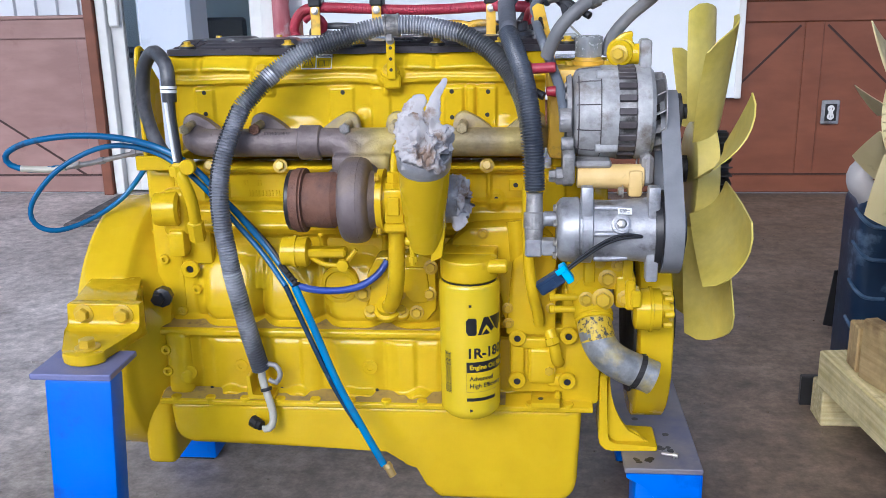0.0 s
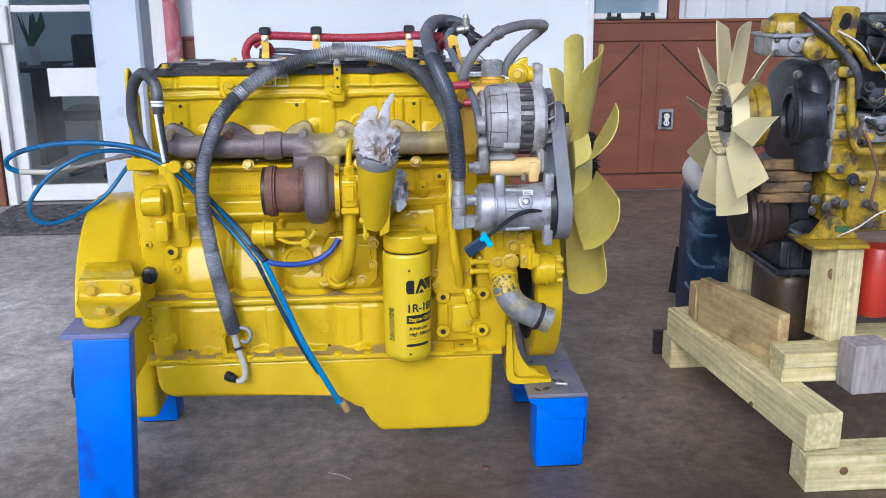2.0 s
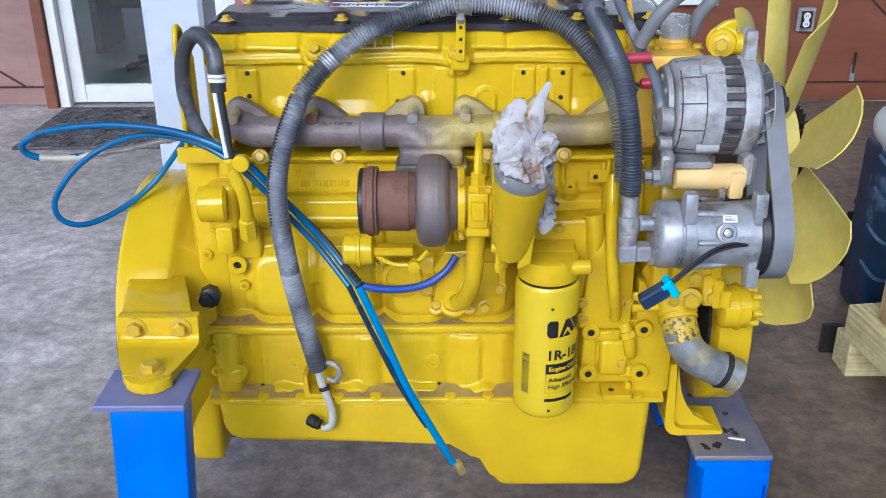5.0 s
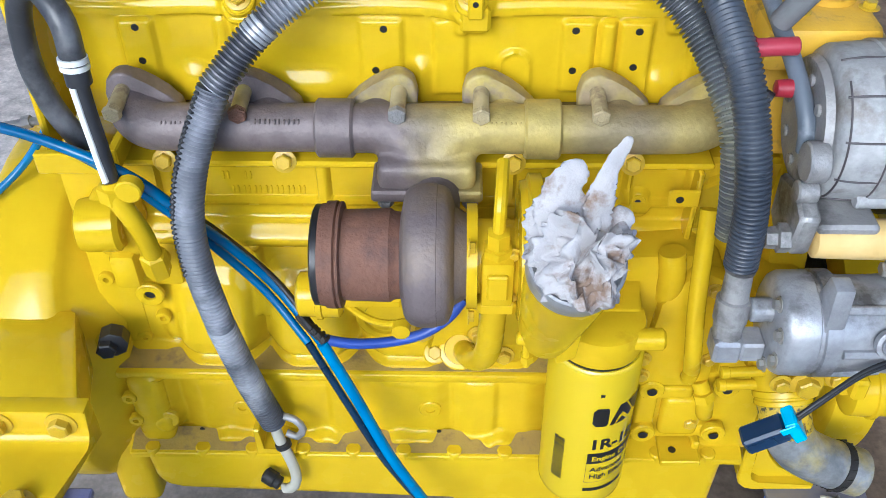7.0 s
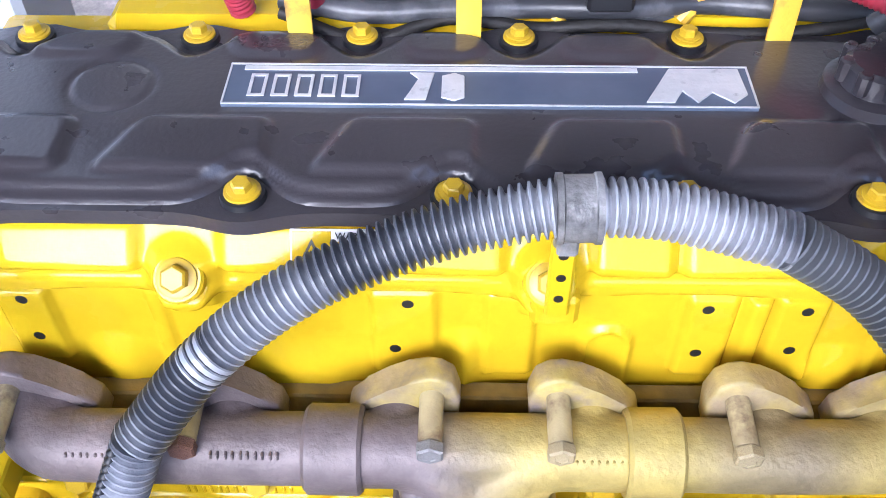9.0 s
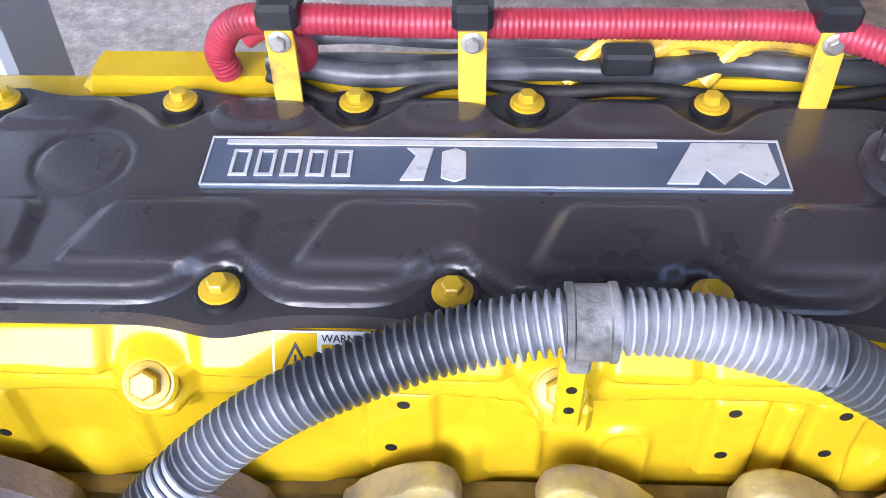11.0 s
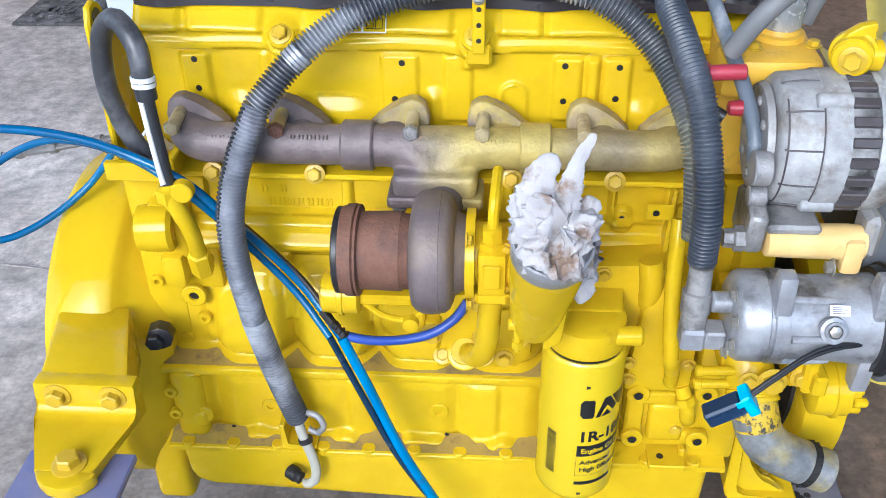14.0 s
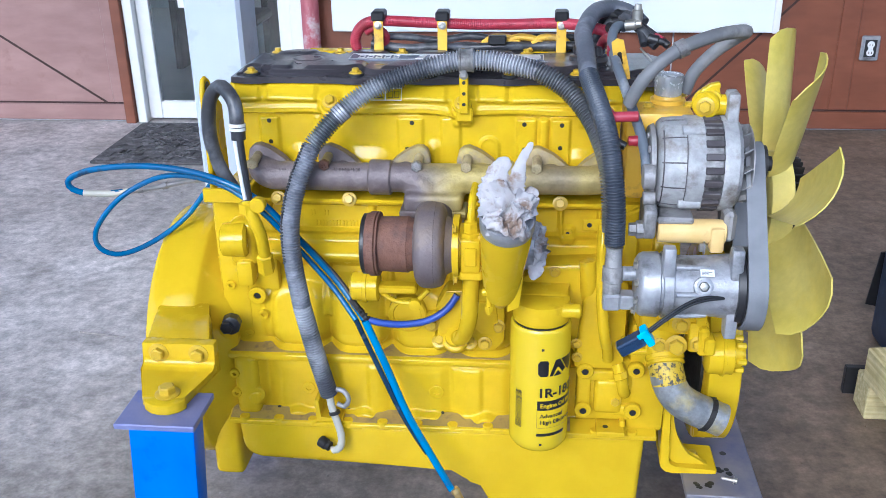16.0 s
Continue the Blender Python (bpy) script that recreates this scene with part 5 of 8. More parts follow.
def rag_mesh(bm, c, axis, r, h, seed, points, folds=9, rings=34, seg=120):
    """A crumpled cloth: a dome with deep folds, and pulled-out tips."""
    rd = random.Random(seed)
    ph = [rd.uniform(0, 6.28) for _ in range(8)]
    a, u, w = frame_of(axis)
    tri = []
    for i in range(rings + 1):
        s = i / rings
        row = []
        for k in range(seg):
            th = 2 * math.pi * k / seg
            fold = 0.16 * math.sin(3 * th + ph[0] + 3 * s) + 0.13 * math.sin(folds * th + ph[1] + 5 * s) + 0.07 * math.sin(17 * th + ph[2] - 7 * s)
            rad = r * (math.cos(s * 1.45) ** 0.7) * (1 + fold * (0.3 + s)) + r * 0.06
            up = h * (math.sin(s * 1.5) ** 0.9) * (1 + 0.3 * math.sin(2 * th + ph[3]) * s) + 0.010 * math.sin(5 * th + ph[4] + 6 * s)
            p = Vector(c) + a * up + (u * math.cos(th) + w * math.sin(th)) * rad
            d = (p - Vector(c) - a * (0.25 * h)).normalized()
            o = Vector((seed, 0, 0))
            q = noise.noise_vector(p * 30 + o) * 0.010 + d * (0.018 * (0.35 - abs(noise.noise(p * 48 + o))) + 0.015 * (0.3 - abs(noise.noise(p * 95 + o))))
            row.append(bm.verts.new(p + q))
        tri.append(row)
    for r0, r1 in zip(tri, tri[1:]):
        for k in range(seg):
            bm.faces.new((r0[k], r0[(k + 1) % seg], r1[(k + 1) % seg], r1[k]))
    bm.faces.new(tri[-1])
    bm.faces.new(list(reversed(tri[0])))
    for pts, rr in points:
        path = smooth_path(pts, 0.003)
        n = len(path)
        ringsv = []
        t0 = (path[-1] - path[0]).normalized()
        uu = (Vector((1, 0, 0)) - t0 * t0.x).normalized()
        vv = t0.cross(uu)
        for i, p in enumerate(path):
            s = i / (n - 1)
            wd = rr * ((1 - s ** 1.6) ** 0.7 + 0.10) * (1 + 0.12 * math.sin(9 * s + seed))
            ringsv.append([bm.verts.new(p + (uu * math.cos(q) * (1 + 0.25 * math.sin(3 * q + 4 * s)) + vv * 0.36 * math.sin(q)) * wd * (1 + 0.3 * noise.noise(Vector((3 * math.cos(q), 3 * math.sin(q), 30 * s + seed)))) + noise.noise_vector(p * 60) * 0.004) for q in np.linspace(0, 2 * math.pi, 30, endpoint=False)])
        for r0, r1 in zip(ringsv, ringsv[1:]):
            for k in range(30):
                bm.faces.new((r0[k], r0[(k + 1) % 30], r1[(k + 1) % 30], r1[k]))
        bm.faces.new(list(reversed(ringsv[0])))
        bm.faces.new(ringsv[-1])


bm = bmesh.new()
C = E_TOP + E_AX * 0.002
rag_mesh(bm, C + E_AX * 0.002, E_AX, 0.040, 0.042, 5, [
    ([C + Vector((-0.02, 0.0, 0.02)), C + Vector((-0.022, 0.015, 0.064)), C + Vector((-0.004, 0.03, 0.100))], 0.027),
    ([C + Vector((0.012, 0.0, 0.03)), C + Vector((0.014, 0.01, 0.074)), C + Vector((0.038, 0.024, 0.128))], 0.0125),
    ([C + Vector((0.02, 0.0, 0.01)), C + Vector((0.036, 0.02, 0.032)), C + Vector((0.046, 0.03, 0.044))], 0.019)])
solo("cloth_rag", bm, m_rag, "crumpled white rag stuffed into the turbo outlet elbow", "rag", angle=80)
bm = bmesh.new()
rag_mesh(bm, (0.252, TY + 0.01, TZ), (1, 0, 0), 0.038, 0.015, 9, [([(0.256, TY - 0.02, TZ - 0.02), (0.258, TY - 0.034, TZ - 0.040), (0.256, TY - 0.038, TZ - 0.052)], 0.014)])
solo("cloth_rag", bm, m_rag, "wrinkled white wrap over the turbo inlet", "rag", angle=80)


# flywheel housing and rear mount
bm = on([(0, 0.16), (0.0, 0.285), (0.005, 0.296), (0.016, 0.301), (0.075, 0.303), (0.104, 0.302), (0.112, 0.297), (0.118, 0.286), (0.130, 0.272), (0.165, 0.245), (0.185, 0.22), (0.186, 0.16)], (-0.578, 2.125, 0.435), seg=96)
add_box(bm, (-0.475, 1.895, 0.16), (-0.405, 2.30, 0.56), 0.016, seg=3)
fh = part("flywheel_housing", bm, m_yellow, engine, "smooth rounded yellow flywheel housing")
bm = bmesh.new()
add_prism(bm, [(1.735, 0.612), (1.735, 0.560), (1.90, 0.50), (1.90, 0.612)], "x", -0.518, -0.385, 0.006, 2)
for v in bm.verts:
    v.co.x -= (0.055 if v.co.x > -0.45 else 0.035) * max(0, (v.co.y - 1.735) / 0.165)
mount = part("rear_mount", bm, m_yellow, fh)
bm = bmesh.new()
add_prism(bm, [(1.716, 0.613), (1.716, 0.582), (1.713, 0.573), (1.706, 0.566), (1.695, 0.563), (1.60, 0.563), (1.60, 0.541), (1.742, 0.541), (1.742, 0.613)], "x", -0.520, -0.372, 0.003, 2)
for v in bm.verts:
    if v.co.y < 1.65:
        v.co.x = -0.45 + (v.co.x + 0.45) * 0.55 + 0.008
part("mount_flange", bm, m_yellow, mount)
bm = bmesh.new()
add_prism(bm, [(-0.480, 1.602), (-0.470, 1.585), (-0.455, 1.574), (-0.437, 1.569), (-0.419, 1.571), (-0.404, 1.580), (-0.395, 1.592), (-0.393, 1.602)], "z", 0.5415, 0.5625, 0.003, 2)
part("mount_foot", bm, m_yellow, mount)
bolt(mount, (-0.487, 1.716, 0.592), (0, -1, 0), 0.0140)
bolt(mount, (-0.405, 1.716, 0.592), (0, -1, 0), 0.0140)
bolt(mount, (-0.434, 1.612, 0.563), (0, 0, 1), 0.0165)
bm = on([(0, 0.016), (0.004, 0.0215), (0.026, 0.0215), (0.028, 0.018)], (-0.392, 1.895, 0.573), (0.15, -1, 0), 8)
add_lathe(bm, (-0.3955, 1.868, 0.573), (0.15, -1, 0), [(0, 0.014), (0.012, 0.014), (0.014, 0.012)], 6)
part("plug", bm, m_black, engine, "black threaded plug")

# castings at the rear corner of the block
bm = bmesh.new()
add_box(bm, (-0.425, 1.938, 0.50), (-0.36, 2.0, 0.84), 0.014, seg=2)
add_lathe(bm, (-0.398, 1.905, 0.760), (1, 0.1, 0), [(0, 0.028), (0.003, 0.034), (0.012, 0.036), (0.050, 0.037), (0.056, 0.030)], 32)
add_box(bm, (-0.385, 1.905, 0.70), (-0.325, 1.97, 0.80), 0.014, seg=3)
add_box(bm, (-0.372, 1.893, 0.655), (-0.335, 1.96, 0.715), 0.010, seg=2)
add_box(bm, (-0.40, 1.88, 0.34), (-0.345, 1.94, 0.49), 0.016, seg=3)
rear = part("rear_casting", bm, m_cast, engine)
for p in ((-0.345, 1.915, 0.70), (-0.372, 1.945, 0.52), (-0.395, 1.885, 0.45), (-0.395, 1.885, 0.40), (-0.40, 1.94, 0.64), (-0.33, 1.93, 0.575)):
    boss(rear, p, (0, -1, 0), 0.011, 0.02)
bm = bmesh.new()
add_tube(bm, [(-0.317, 1.855, 0.868), (-0.316, 1.850, 0.85), (-0.304, 1.848, 0.825), (-0.297, 1.855, 0.79), (-0.298, 1.87, 0.745), (-0.300, 1.885, 0.72), (-0.302, 1.905, 0.705)], 0.0125, seg=14)
add_lathe(bm, (-0.317, 1.855, 0.843), (0, 0, 1), [(0, 0.019), (0.02, 0.019), (0.022, 0.014)], 6)
add_lathe(bm, (-0.301, 1.884, 0.700), (0.05, -0.3, 1), [(0, 0.0175), (0.042, 0.0175), (0.045, 0.014)], 6)
add_cyl(bm, (-0.295, 1.858, 0.862), (-0.295, 1.84, 0.862), 0.016, seg=16)
part("fuel_fitting", bm, m_yellow, engine)
bm = bmesh.new()
add_box(bm, (-0.426, 1.900, 0.844), (-0.325, 1.912, 0.874), 0.002)
add_box(bm, (-0.334, 1.90, 0.85), (-0.322, 1.96, 0.88), 0.002)
part("bar_bracket", bm, m_yellow, engine)
bm = bmesh.new()
add_prism(bm, [(1.92, 0.86), (2.03, 0.86), (2.03, 1.02), (1.975, 1.06), (1.968, 1.088), (1.95, 1.098), (1.932, 1.094), (1.922, 1.07)], "x", -0.4165, -0.4075, 0.003)
le = part("lifting_eye", bm, m_yellow, engine)
hole(le, (-0.407, 1.947, 1.075), (1, 0, 0), 0.012)
bolt(le, (-0.4075, 1.96, 0.93), (1, 0, 0), 0.009)

# stands
def stand(name_place, x0, x1, y0, y1, z, leg_x, leg_len, label, splay=0.0, plate=m_plate):
    s = thing("engine_stand", name_place, label, "stand", "blue engine stands")
    b = bmesh.new()
    add_box(b, (x0, y0, z - 0.012), (x1, y1, z), 0.002)
    part("top_plate", b, plate, s, "steel top plate")
    for a, c in ((y0 + 0.006, y0 + 0.006 + leg_len), (y1 - 0.006 - leg_len, y1 - 0.006))[:2 if y1 - y0 > 0.3 else 1]:
        b = bmesh.new()
        add_prism(b, [(leg_x[0], a), (leg_x[1], a), (leg_x[1], c), (leg_x[0], c)], "z", 0.006, z - 0.013, 0.006, 2)
        for v in b.verts:
            v.co.x -= splay * (1 - v.co.z / z)
        part("leg", b, m_stand, s)
        b = bmesh.new()
        add_box(b, (leg_x[0] + 0.01 - splay, a + 0.008, 0.0), (leg_x[1] - 0.01 - splay, c - 0.008, 0.0055), 0)
        part("foot_pad", b, m_black, s)
    return s


st_l = stand((-0.43, 1.6, 0), -0.515, -0.360, 1.538, 1.658, 0.54, (-0.490, -0.362), 0.055, "tall blue steel box stand under the rear mount", 0.036, m_plateblue)
st_b = stand((-0.49, 2.27, 0), -0.565, -0.405, 2.20, 2.325, 0.54, (-0.544, -0.428), 0.10, "tall blue steel box stand at the far side", 0.0, m_plateblue)
bm = bmesh.new()
add_box(bm, (-0.55, 2.22, 0.5405), (-0.42, 2.34, 0.60), 0.008, seg=2)
part("rear_mount", bm, m_yellow, fh)
st_r = stand((0.68, 2.0, 0), 0.596, 0.758, 1.818, 2.36, 0.225, (0.619, 0.752), 0.11, "low blue steel stand under the front mount")
bm = bmesh.new()
add_prism(bm, [(1.820, 0.211), (2.35, 0.211), (2.35, 0.10), (1.845, 0.10), (1.838, 0.06), (1.820, 0.085)], "x", 0.753, 0.7575, 0.001)
part("side_flange", bm, m_stand, st_r)
bm = bmesh.new()
add_prism(bm, [(0.599, 0.2125), (0.7525, 0.2125), (0.7525, 0.150), (0.66, 0.155), (0.638, 0.185), (0.60, 0.203)], "y", 1.8165, 1.8215, 0.001)
part("front_apron", bm, m_stand, st_r)
for x, y in ((0.609, 1.906), (0.655, 1.862), (0.70, 1.975), (0.64, 2.05)):
    hole(st_r, (x, y, 0.2245), (0, 0, 1), 0.0075)
rd = random.Random(2)
for cx, cy in ((0.634, 1.852), (0.69, 1.905)):
    bm = bmesh.new()
    for k in range(9):
        a, r = rd.uniform(0, 6.28), rd.uniform(0.003, 0.014)
        add_lathe(bm, (cx + r * math.cos(a) * 1.3, cy + r * math.sin(a), 0.2251), (0, 0, 1), [(0, rd.uniform(0.003, 0.0075)), (0.0004, 0.002)], 9)
    part("oil_blot", bm, m_ink, st_r, "dark oily blot")
bm = bmesh.new()
add_lathe(bm, (0.678, 1.874, 0.2325), (1, -0.28, 0), [(0, 0.002), (0.004, 0.0036), (0.026, 0.0038), (0.026, 0.0088), (0.0285, 0.0088), (0.0287, 0.006), (0.034, 0.006), (0.035, 0.005)], 14)
solo("loose_bolt", bm, m_steel, "small zinc bolt lying on the stand plate", "bolt")

# oil filter
FX, FY, FR = 0.2745, 1.826, 0.0615
bm = on([(0, 0.03), (0.002, 0.045), (0.008, 0.054), (0.018, FR - 0.0006), (0.026, FR), (0.285, FR), (0.290, FR - 0.0015), (0.293, FR - 0.004)], (FX, FY, 0.346), (0, 0, 1), 64)
m_can = mat("filter_can_paint", (0.62, 0.455, 0.002), (0.66, 0.49, 0.003), 4, 0.22, 0, 0.03, 60, 0.35)
can = part("oil_filter", bm, m_can, engine, "smooth yellow oil filter can with black print")
bm = on([(0, FR - 0.006), (0.0025, FR - 0.006)], (FX, FY, 0.639), (0, 0, 1), 48)
part("seal_ring", bm, m_ink, can)


def wrap(bm, z0, s0=0.0, lift=0.0006, name="print", material=m_ink, parent=can):
    """Lays a flat mesh (x along the can, y up) round the filter, from the front line."""
    for v in bm.verts:
        a = (v.co.x + s0) / FR
        v.co = Vector((FX + math.sin(a) * (FR + lift), FY - math.cos(a) * (FR + lift), z0 + v.co.y))
    return part(name, bm, material, parent)


def flat_rects(rects):
    b = bmesh.new()
    for x0, y0, x1, y1 in rects:
        n = max(1, int((x1 - x0) / 0.004))
        for k in range(n):
            xa, xb = x0 + (x1 - x0) * k / n, x0 + (x1 - x0) * (k + 1) / n
            b.faces.new([b.verts.new(q) for q in ((xa, y0, 0), (xb, y0, 0), (xb, y1, 0), (xa, y1, 0))])
    return b


def fine(b, size=0.006):
    bmesh.ops.triangulate(b, faces=b.faces)
    for _ in range(3):
        long = [e for e in b.edges if e.calc_length() > size]
        if not long:
            break
        bmesh.ops.subdivide_edges(b, edges=long, cuts=1)
        bmesh.ops.triangulate(b, faces=[f for f in b.faces if len(f.verts) > 3])
    return b


S0 = -0.004
b = bmesh.new()
for poly in ([(0.004, 0.0), (0.015, 0.0), (0.017, 0.004), (0.017, 0.029), (0.015, 0.033), (0.004, 0.033), (0.0, 0.027), (0.0, 0.006)],
             [(0.0185, 0.0), (0.0245, 0.0), (0.029, 0.012), (0.0335, 0.018), (0.038, 0.012), (0.043, 0.004), (0.050, 0.009), (0.037, 0.033), (0.029, 0.033)],
             [(0.0255, 0.0), (0.041, 0.0), (0.0335, 0.0105)],
             [(0.0395, 0.033), (0.052, 0.008), (0.060, 0.002), (0.066, 0.016), (0.066, 0.033)]):
    b.faces.new([b.verts.new((x, y, 0)) for x, y in poly])
bmesh.ops.scale(b, vec=(1.25, 1.10, 1), verts=b.verts)
wrap(fine(b), 0.538, S0, name="printed_logo")
wrap(fine(text_bm("1R-1807", 0.0290, 0.0010)), 0.4900, S0, name="printed_text")
wrap(flat_rects([(0, 0, 0.095, 0.0225)]), 0.4585, S0, name="printed_band")
wrap(fine(text_bm("Engine Oil Filter", 0.0136, 0.0004)), 0.4652, S0 + 0.006, 0.0011, "printed_text", m_can)
wrap(fine(text_bm("Advanced", 0.0132, 0.0003)), 0.4405, S0 + 0.006, name="printed_text")
wrap(fine(text_bm("High Efficiency", 0.0132, 0.0003)), 0.4250, S0 + 0.006, name="printed_text")
wrap(flat_rects([(0, 0, 0.0005, 0.042), (0, 0, 0.09, 0.0005)]), 0.4160, S0, name="printed_rule")
wrap(flat_rects([(0, 0, 0.064, 0.0070)]), 0.3960, S0, name="printed_bar")
for z in (0.3720, 0.5960):
    wrap(flat_rects([(0.006, 0, 0.0074, 0.007), (0.0073, 0.001, 0.0115, 0.006)]), z, S0, name="printed_tick")
rd = random.Random(11)
rects, z = [], 0.0
while z < 0.088:
    h = rd.choice((0.0007, 0.0007, 0.0012, 0.0018))
    rects.append((-0.0095, z, 0.0075, z + h))
    z += h + rd.choice((0.0007, 0.001, 0.0014))
wrap(flat_rects(rects), 0.410, -0.0445, name="barcode")
bm = on([(0, 0.054), (0.003, 0.0575), (0.010, 0.0585), (0.036, 0.0585), (0.043, 0.056), (0.046, 0.050)], (FX, FY, 0.6420), (0, 0, 1), 48)
add_prism(bm, [(FX - 0.054, FY), (FX - 0.058, 1.88), (FX - 0.05, 1.95), (FX + 0.05, 1.95), (FX + 0.056, 1.88), (FX + 0.054, FY)], "z", 0.648, 0.690, 0.008, 3)
add_cyl(bm, (FX + 0.035, FY - 0.030, 0.672), (FX + 0.078, FY - 0.030, 0.673), 0.0145, seg=20, bev=0.004)
fbase = part("filter_base", bm, m_cast, engine)
bm = bmesh.new()
add_prism(bm, [(0.225, 0.66), (0.235, 0.70), (0.27, 0.728), (0.40, 0.735), (0.445, 0.70), (0.455, 0.60), (0.44, 0.52), (0.36, 0.50), (0.335, 0.54), (0.335, 0.64)], "y", 1.885, 1.97, 0.012, 2)
add_prism(bm, [(0.345, 0.50), (0.45, 0.50), (0.45, 0.70), (0.40, 0.725), (0.36, 0.66)], "y", 1.868, 1.90, 0.008, 2)
add_tube(bm, [(0.372, 1.89, 0.66), (0.37, 1.88, 0.705), (0.365, 1.885, 0.745)], 0.018, seg=16)
cooler = part("oil_cooler_casting", bm, m_cast, engine)
for p in ((0.30, 1.884, 0.715), (0.425, 1.868, 0.69), (0.44, 1.868, 0.56), (0.35, 1.868, 0.56), (0.352, 1.868, 0.527)):
    bolt(cooler, p, (0, -1, 0), 0.008)
# side plate right of the filter
bm = bmesh.new()
add_box(bm, (0.355, 1.886, 0.362), (0.500, 1.93, 0.512), 0.008, seg=2)
sp = part("side_plate", bm, m_cast, engine)
for name, boxes in (("plate_rib", ((0.3555, 0.385, 0.384, 0.500), (0.362, 0.434, 0.466, 0.492), (0.434, 0.492, 0.382, 0.408))), ("cast_bulge", ((0.392, 0.452, 0.388, 0.472),))):
    for x0, x1, z0, z1 in boxes:
        bm = bmesh.new()
        add_box(bm, (x0, 1.868 if name == "cast_bulge" else 1.873, z0), (x1, 1.892, z1), 0.011 if name == "cast_bulge" else 0.006, seg=3)
        part(name, bm, m_cast, sp)
bm = bmesh.new()
add_tube(bm, [(0.436, 1.872, 0.512), (0.446, 1.862, 0.485), (0.453, 1.866, 0.448), (0.458, 1.884, 0.435)], 0.0125, seg=14)
part("cast_runner", bm, m_cast, sp)
bm = bmesh.new()
add_lathe(bm, (0.441, 1.862, 0.498), (0.35, -0.3, -1), [(0, 0.012), (0.0, 0.0155), (0.014, 0.0155), (0.016, 0.012)], 6)
part("union_nut", bm, m_yellow, sp)
for x, z in ((0.3705, 0.4945), (0.4765, 0.500), (0.370, 0.398), (0.475, 0.398)):
    boss(sp, (x, 1.875, z), (0, -1, 0), 0.0185, 0.022)
    hole(sp, (x, 1.8628, z), (0, -1, 0), 0.0070)
bolt(sp, (0.437, 1.872, 0.421), (0, -1, 0), 0.0095)
bm = bmesh.new()
add_prism(bm, [(0.40, 0.345), (0.46, 0.345), (0.46, 0.357), (0.40, 0.357)], "y", 1.845, 1.91, 0.002)
add_box(bm, (0.45, 1.87, 0.34), (0.462, 1.91, 0.37), 0.003)
lug = part("lug_plate", bm, m_yellow, engine)
hole(lug, (0.42, 1.868, 0.357), (0, 0, 1), 0.006)
bm = bmesh.new()
add_prism(bm, [(-0.215, 0.345), (-0.155, 0.345), (-0.155, 0.355), (-0.205, 0.355), (-0.205, 0.40), (-0.215, 0.40)], "y", 1.86, 1.908, 0.002)
lug = part("lug_plate", bm, m_yellow, engine)
hole(lug, (-0.178, 1.878, 0.355), (0, 0, 1), 0.006)
# pump plate with a round core plug, below the turbo
bm = bmesh.new()
add_lathe(bm, (-0.010, 1.93, 0.592), (0, -1, 0), [(0, 0.042), (0.018, 0.042), (0.021, 0.039), (0.021, 0.031), (0.017, 0.029), (0.0165, 0.001)], 32)
add_box(bm, (0.030, 1.90, 0.565), (0.062, 1.95, 0.60), 0.010, seg=2)
plug_plate = part("core_plug", bm, m_cast, engine)
bolt(plug_plate, (0.043, 1.900, 0.578), (0, -1, 0.1), 0.0125)
bm = bmesh.new()
add_prism(bm, [(0.055, 0.518), (0.178, 0.518), (0.200, 0.545), (0.200, 0.655), (0.165, 0.668), (0.075, 0.660), (0.052, 0.620), (0.068, 0.585), (0.048, 0.550)], "y", 1.893, 1.95, 0.006, 2)
add_prism(bm, [(0.125, 0.590), (0.150, 0.562), (0.180, 0.562), (0.188, 0.580), (0.180, 0.640), (0.128, 0.640)], "y", 1.886, 1.90, 0.005, 2)
pp = part("oil_return_plate", bm, m_cast, engine)
for p in ((0.121, 1.888, 0.583), (0.186, 1.890, 0.582), (0.118, 1.890, 0.648), (0.158, 1.890, 0.540), (0.190, 1.890, 0.640)):
    bolt(pp, p, (0, -1, 0.1), 0.0105)
bm = bmesh.new()
add_lathe(bm, (0.095, 1.900, 0.541), (0, -0.7, 0.7), [(0, 0.030), (0.014, 0.030), (0.016, 0.028), (0.017, 0.022), (0.030, 0.0205)], 28)
for x in (0.060, 0.126):
    add_lathe(bm, (x, 1.900, 0.533), (0, -0.7, 0.7), [(0, 0.017), (0.010, 0.017), (0.012, 0.015)], 20)
pf = part("drain_flange", bm, m_cast, engine)
for x in (0.060, 0.126):
    bolt(pf, (x, 1.8915, 0.5415), (0, -0.7, 0.7), 0.0105)

# timing cover and front castings
bm = bmesh.new()
add_prism(bm, [(1.93, 0.33), (2.29, 0.33), (2.32, 0.55), (2.28, 0.86), (1.96, 0.86), (1.91, 0.70), (1.885, 0.50)], "x", 0.50, 0.555, 0.01, 2)
add_box(bm, (0.462, 1.885, 0.335), (0.545, 1.96, 0.60), 0.012, seg=2)
add_box(bm, (0.44, 1.98, 0.82), (0.53, 2.2, 1.05), 0.012, seg=2)
tc = part("timing_cover", bm, m_cast, engine)
for y, z in ((1.93, 0.40), (1.93, 0.64), (1.95, 0.76)):
    bolt(tc, (0.5555, y + 0.02, z), (1, 0, 0), 0.008)
bm = bmesh.new()
add_box(bm, (0.470, 1.815, 0.590), (0.545, 1.93, 0.70), 0.014, seg=2)
add_box(bm, (0.500, 1.800, 0.622), (0.585, 1.90, 0.69), 0.010, seg=2)
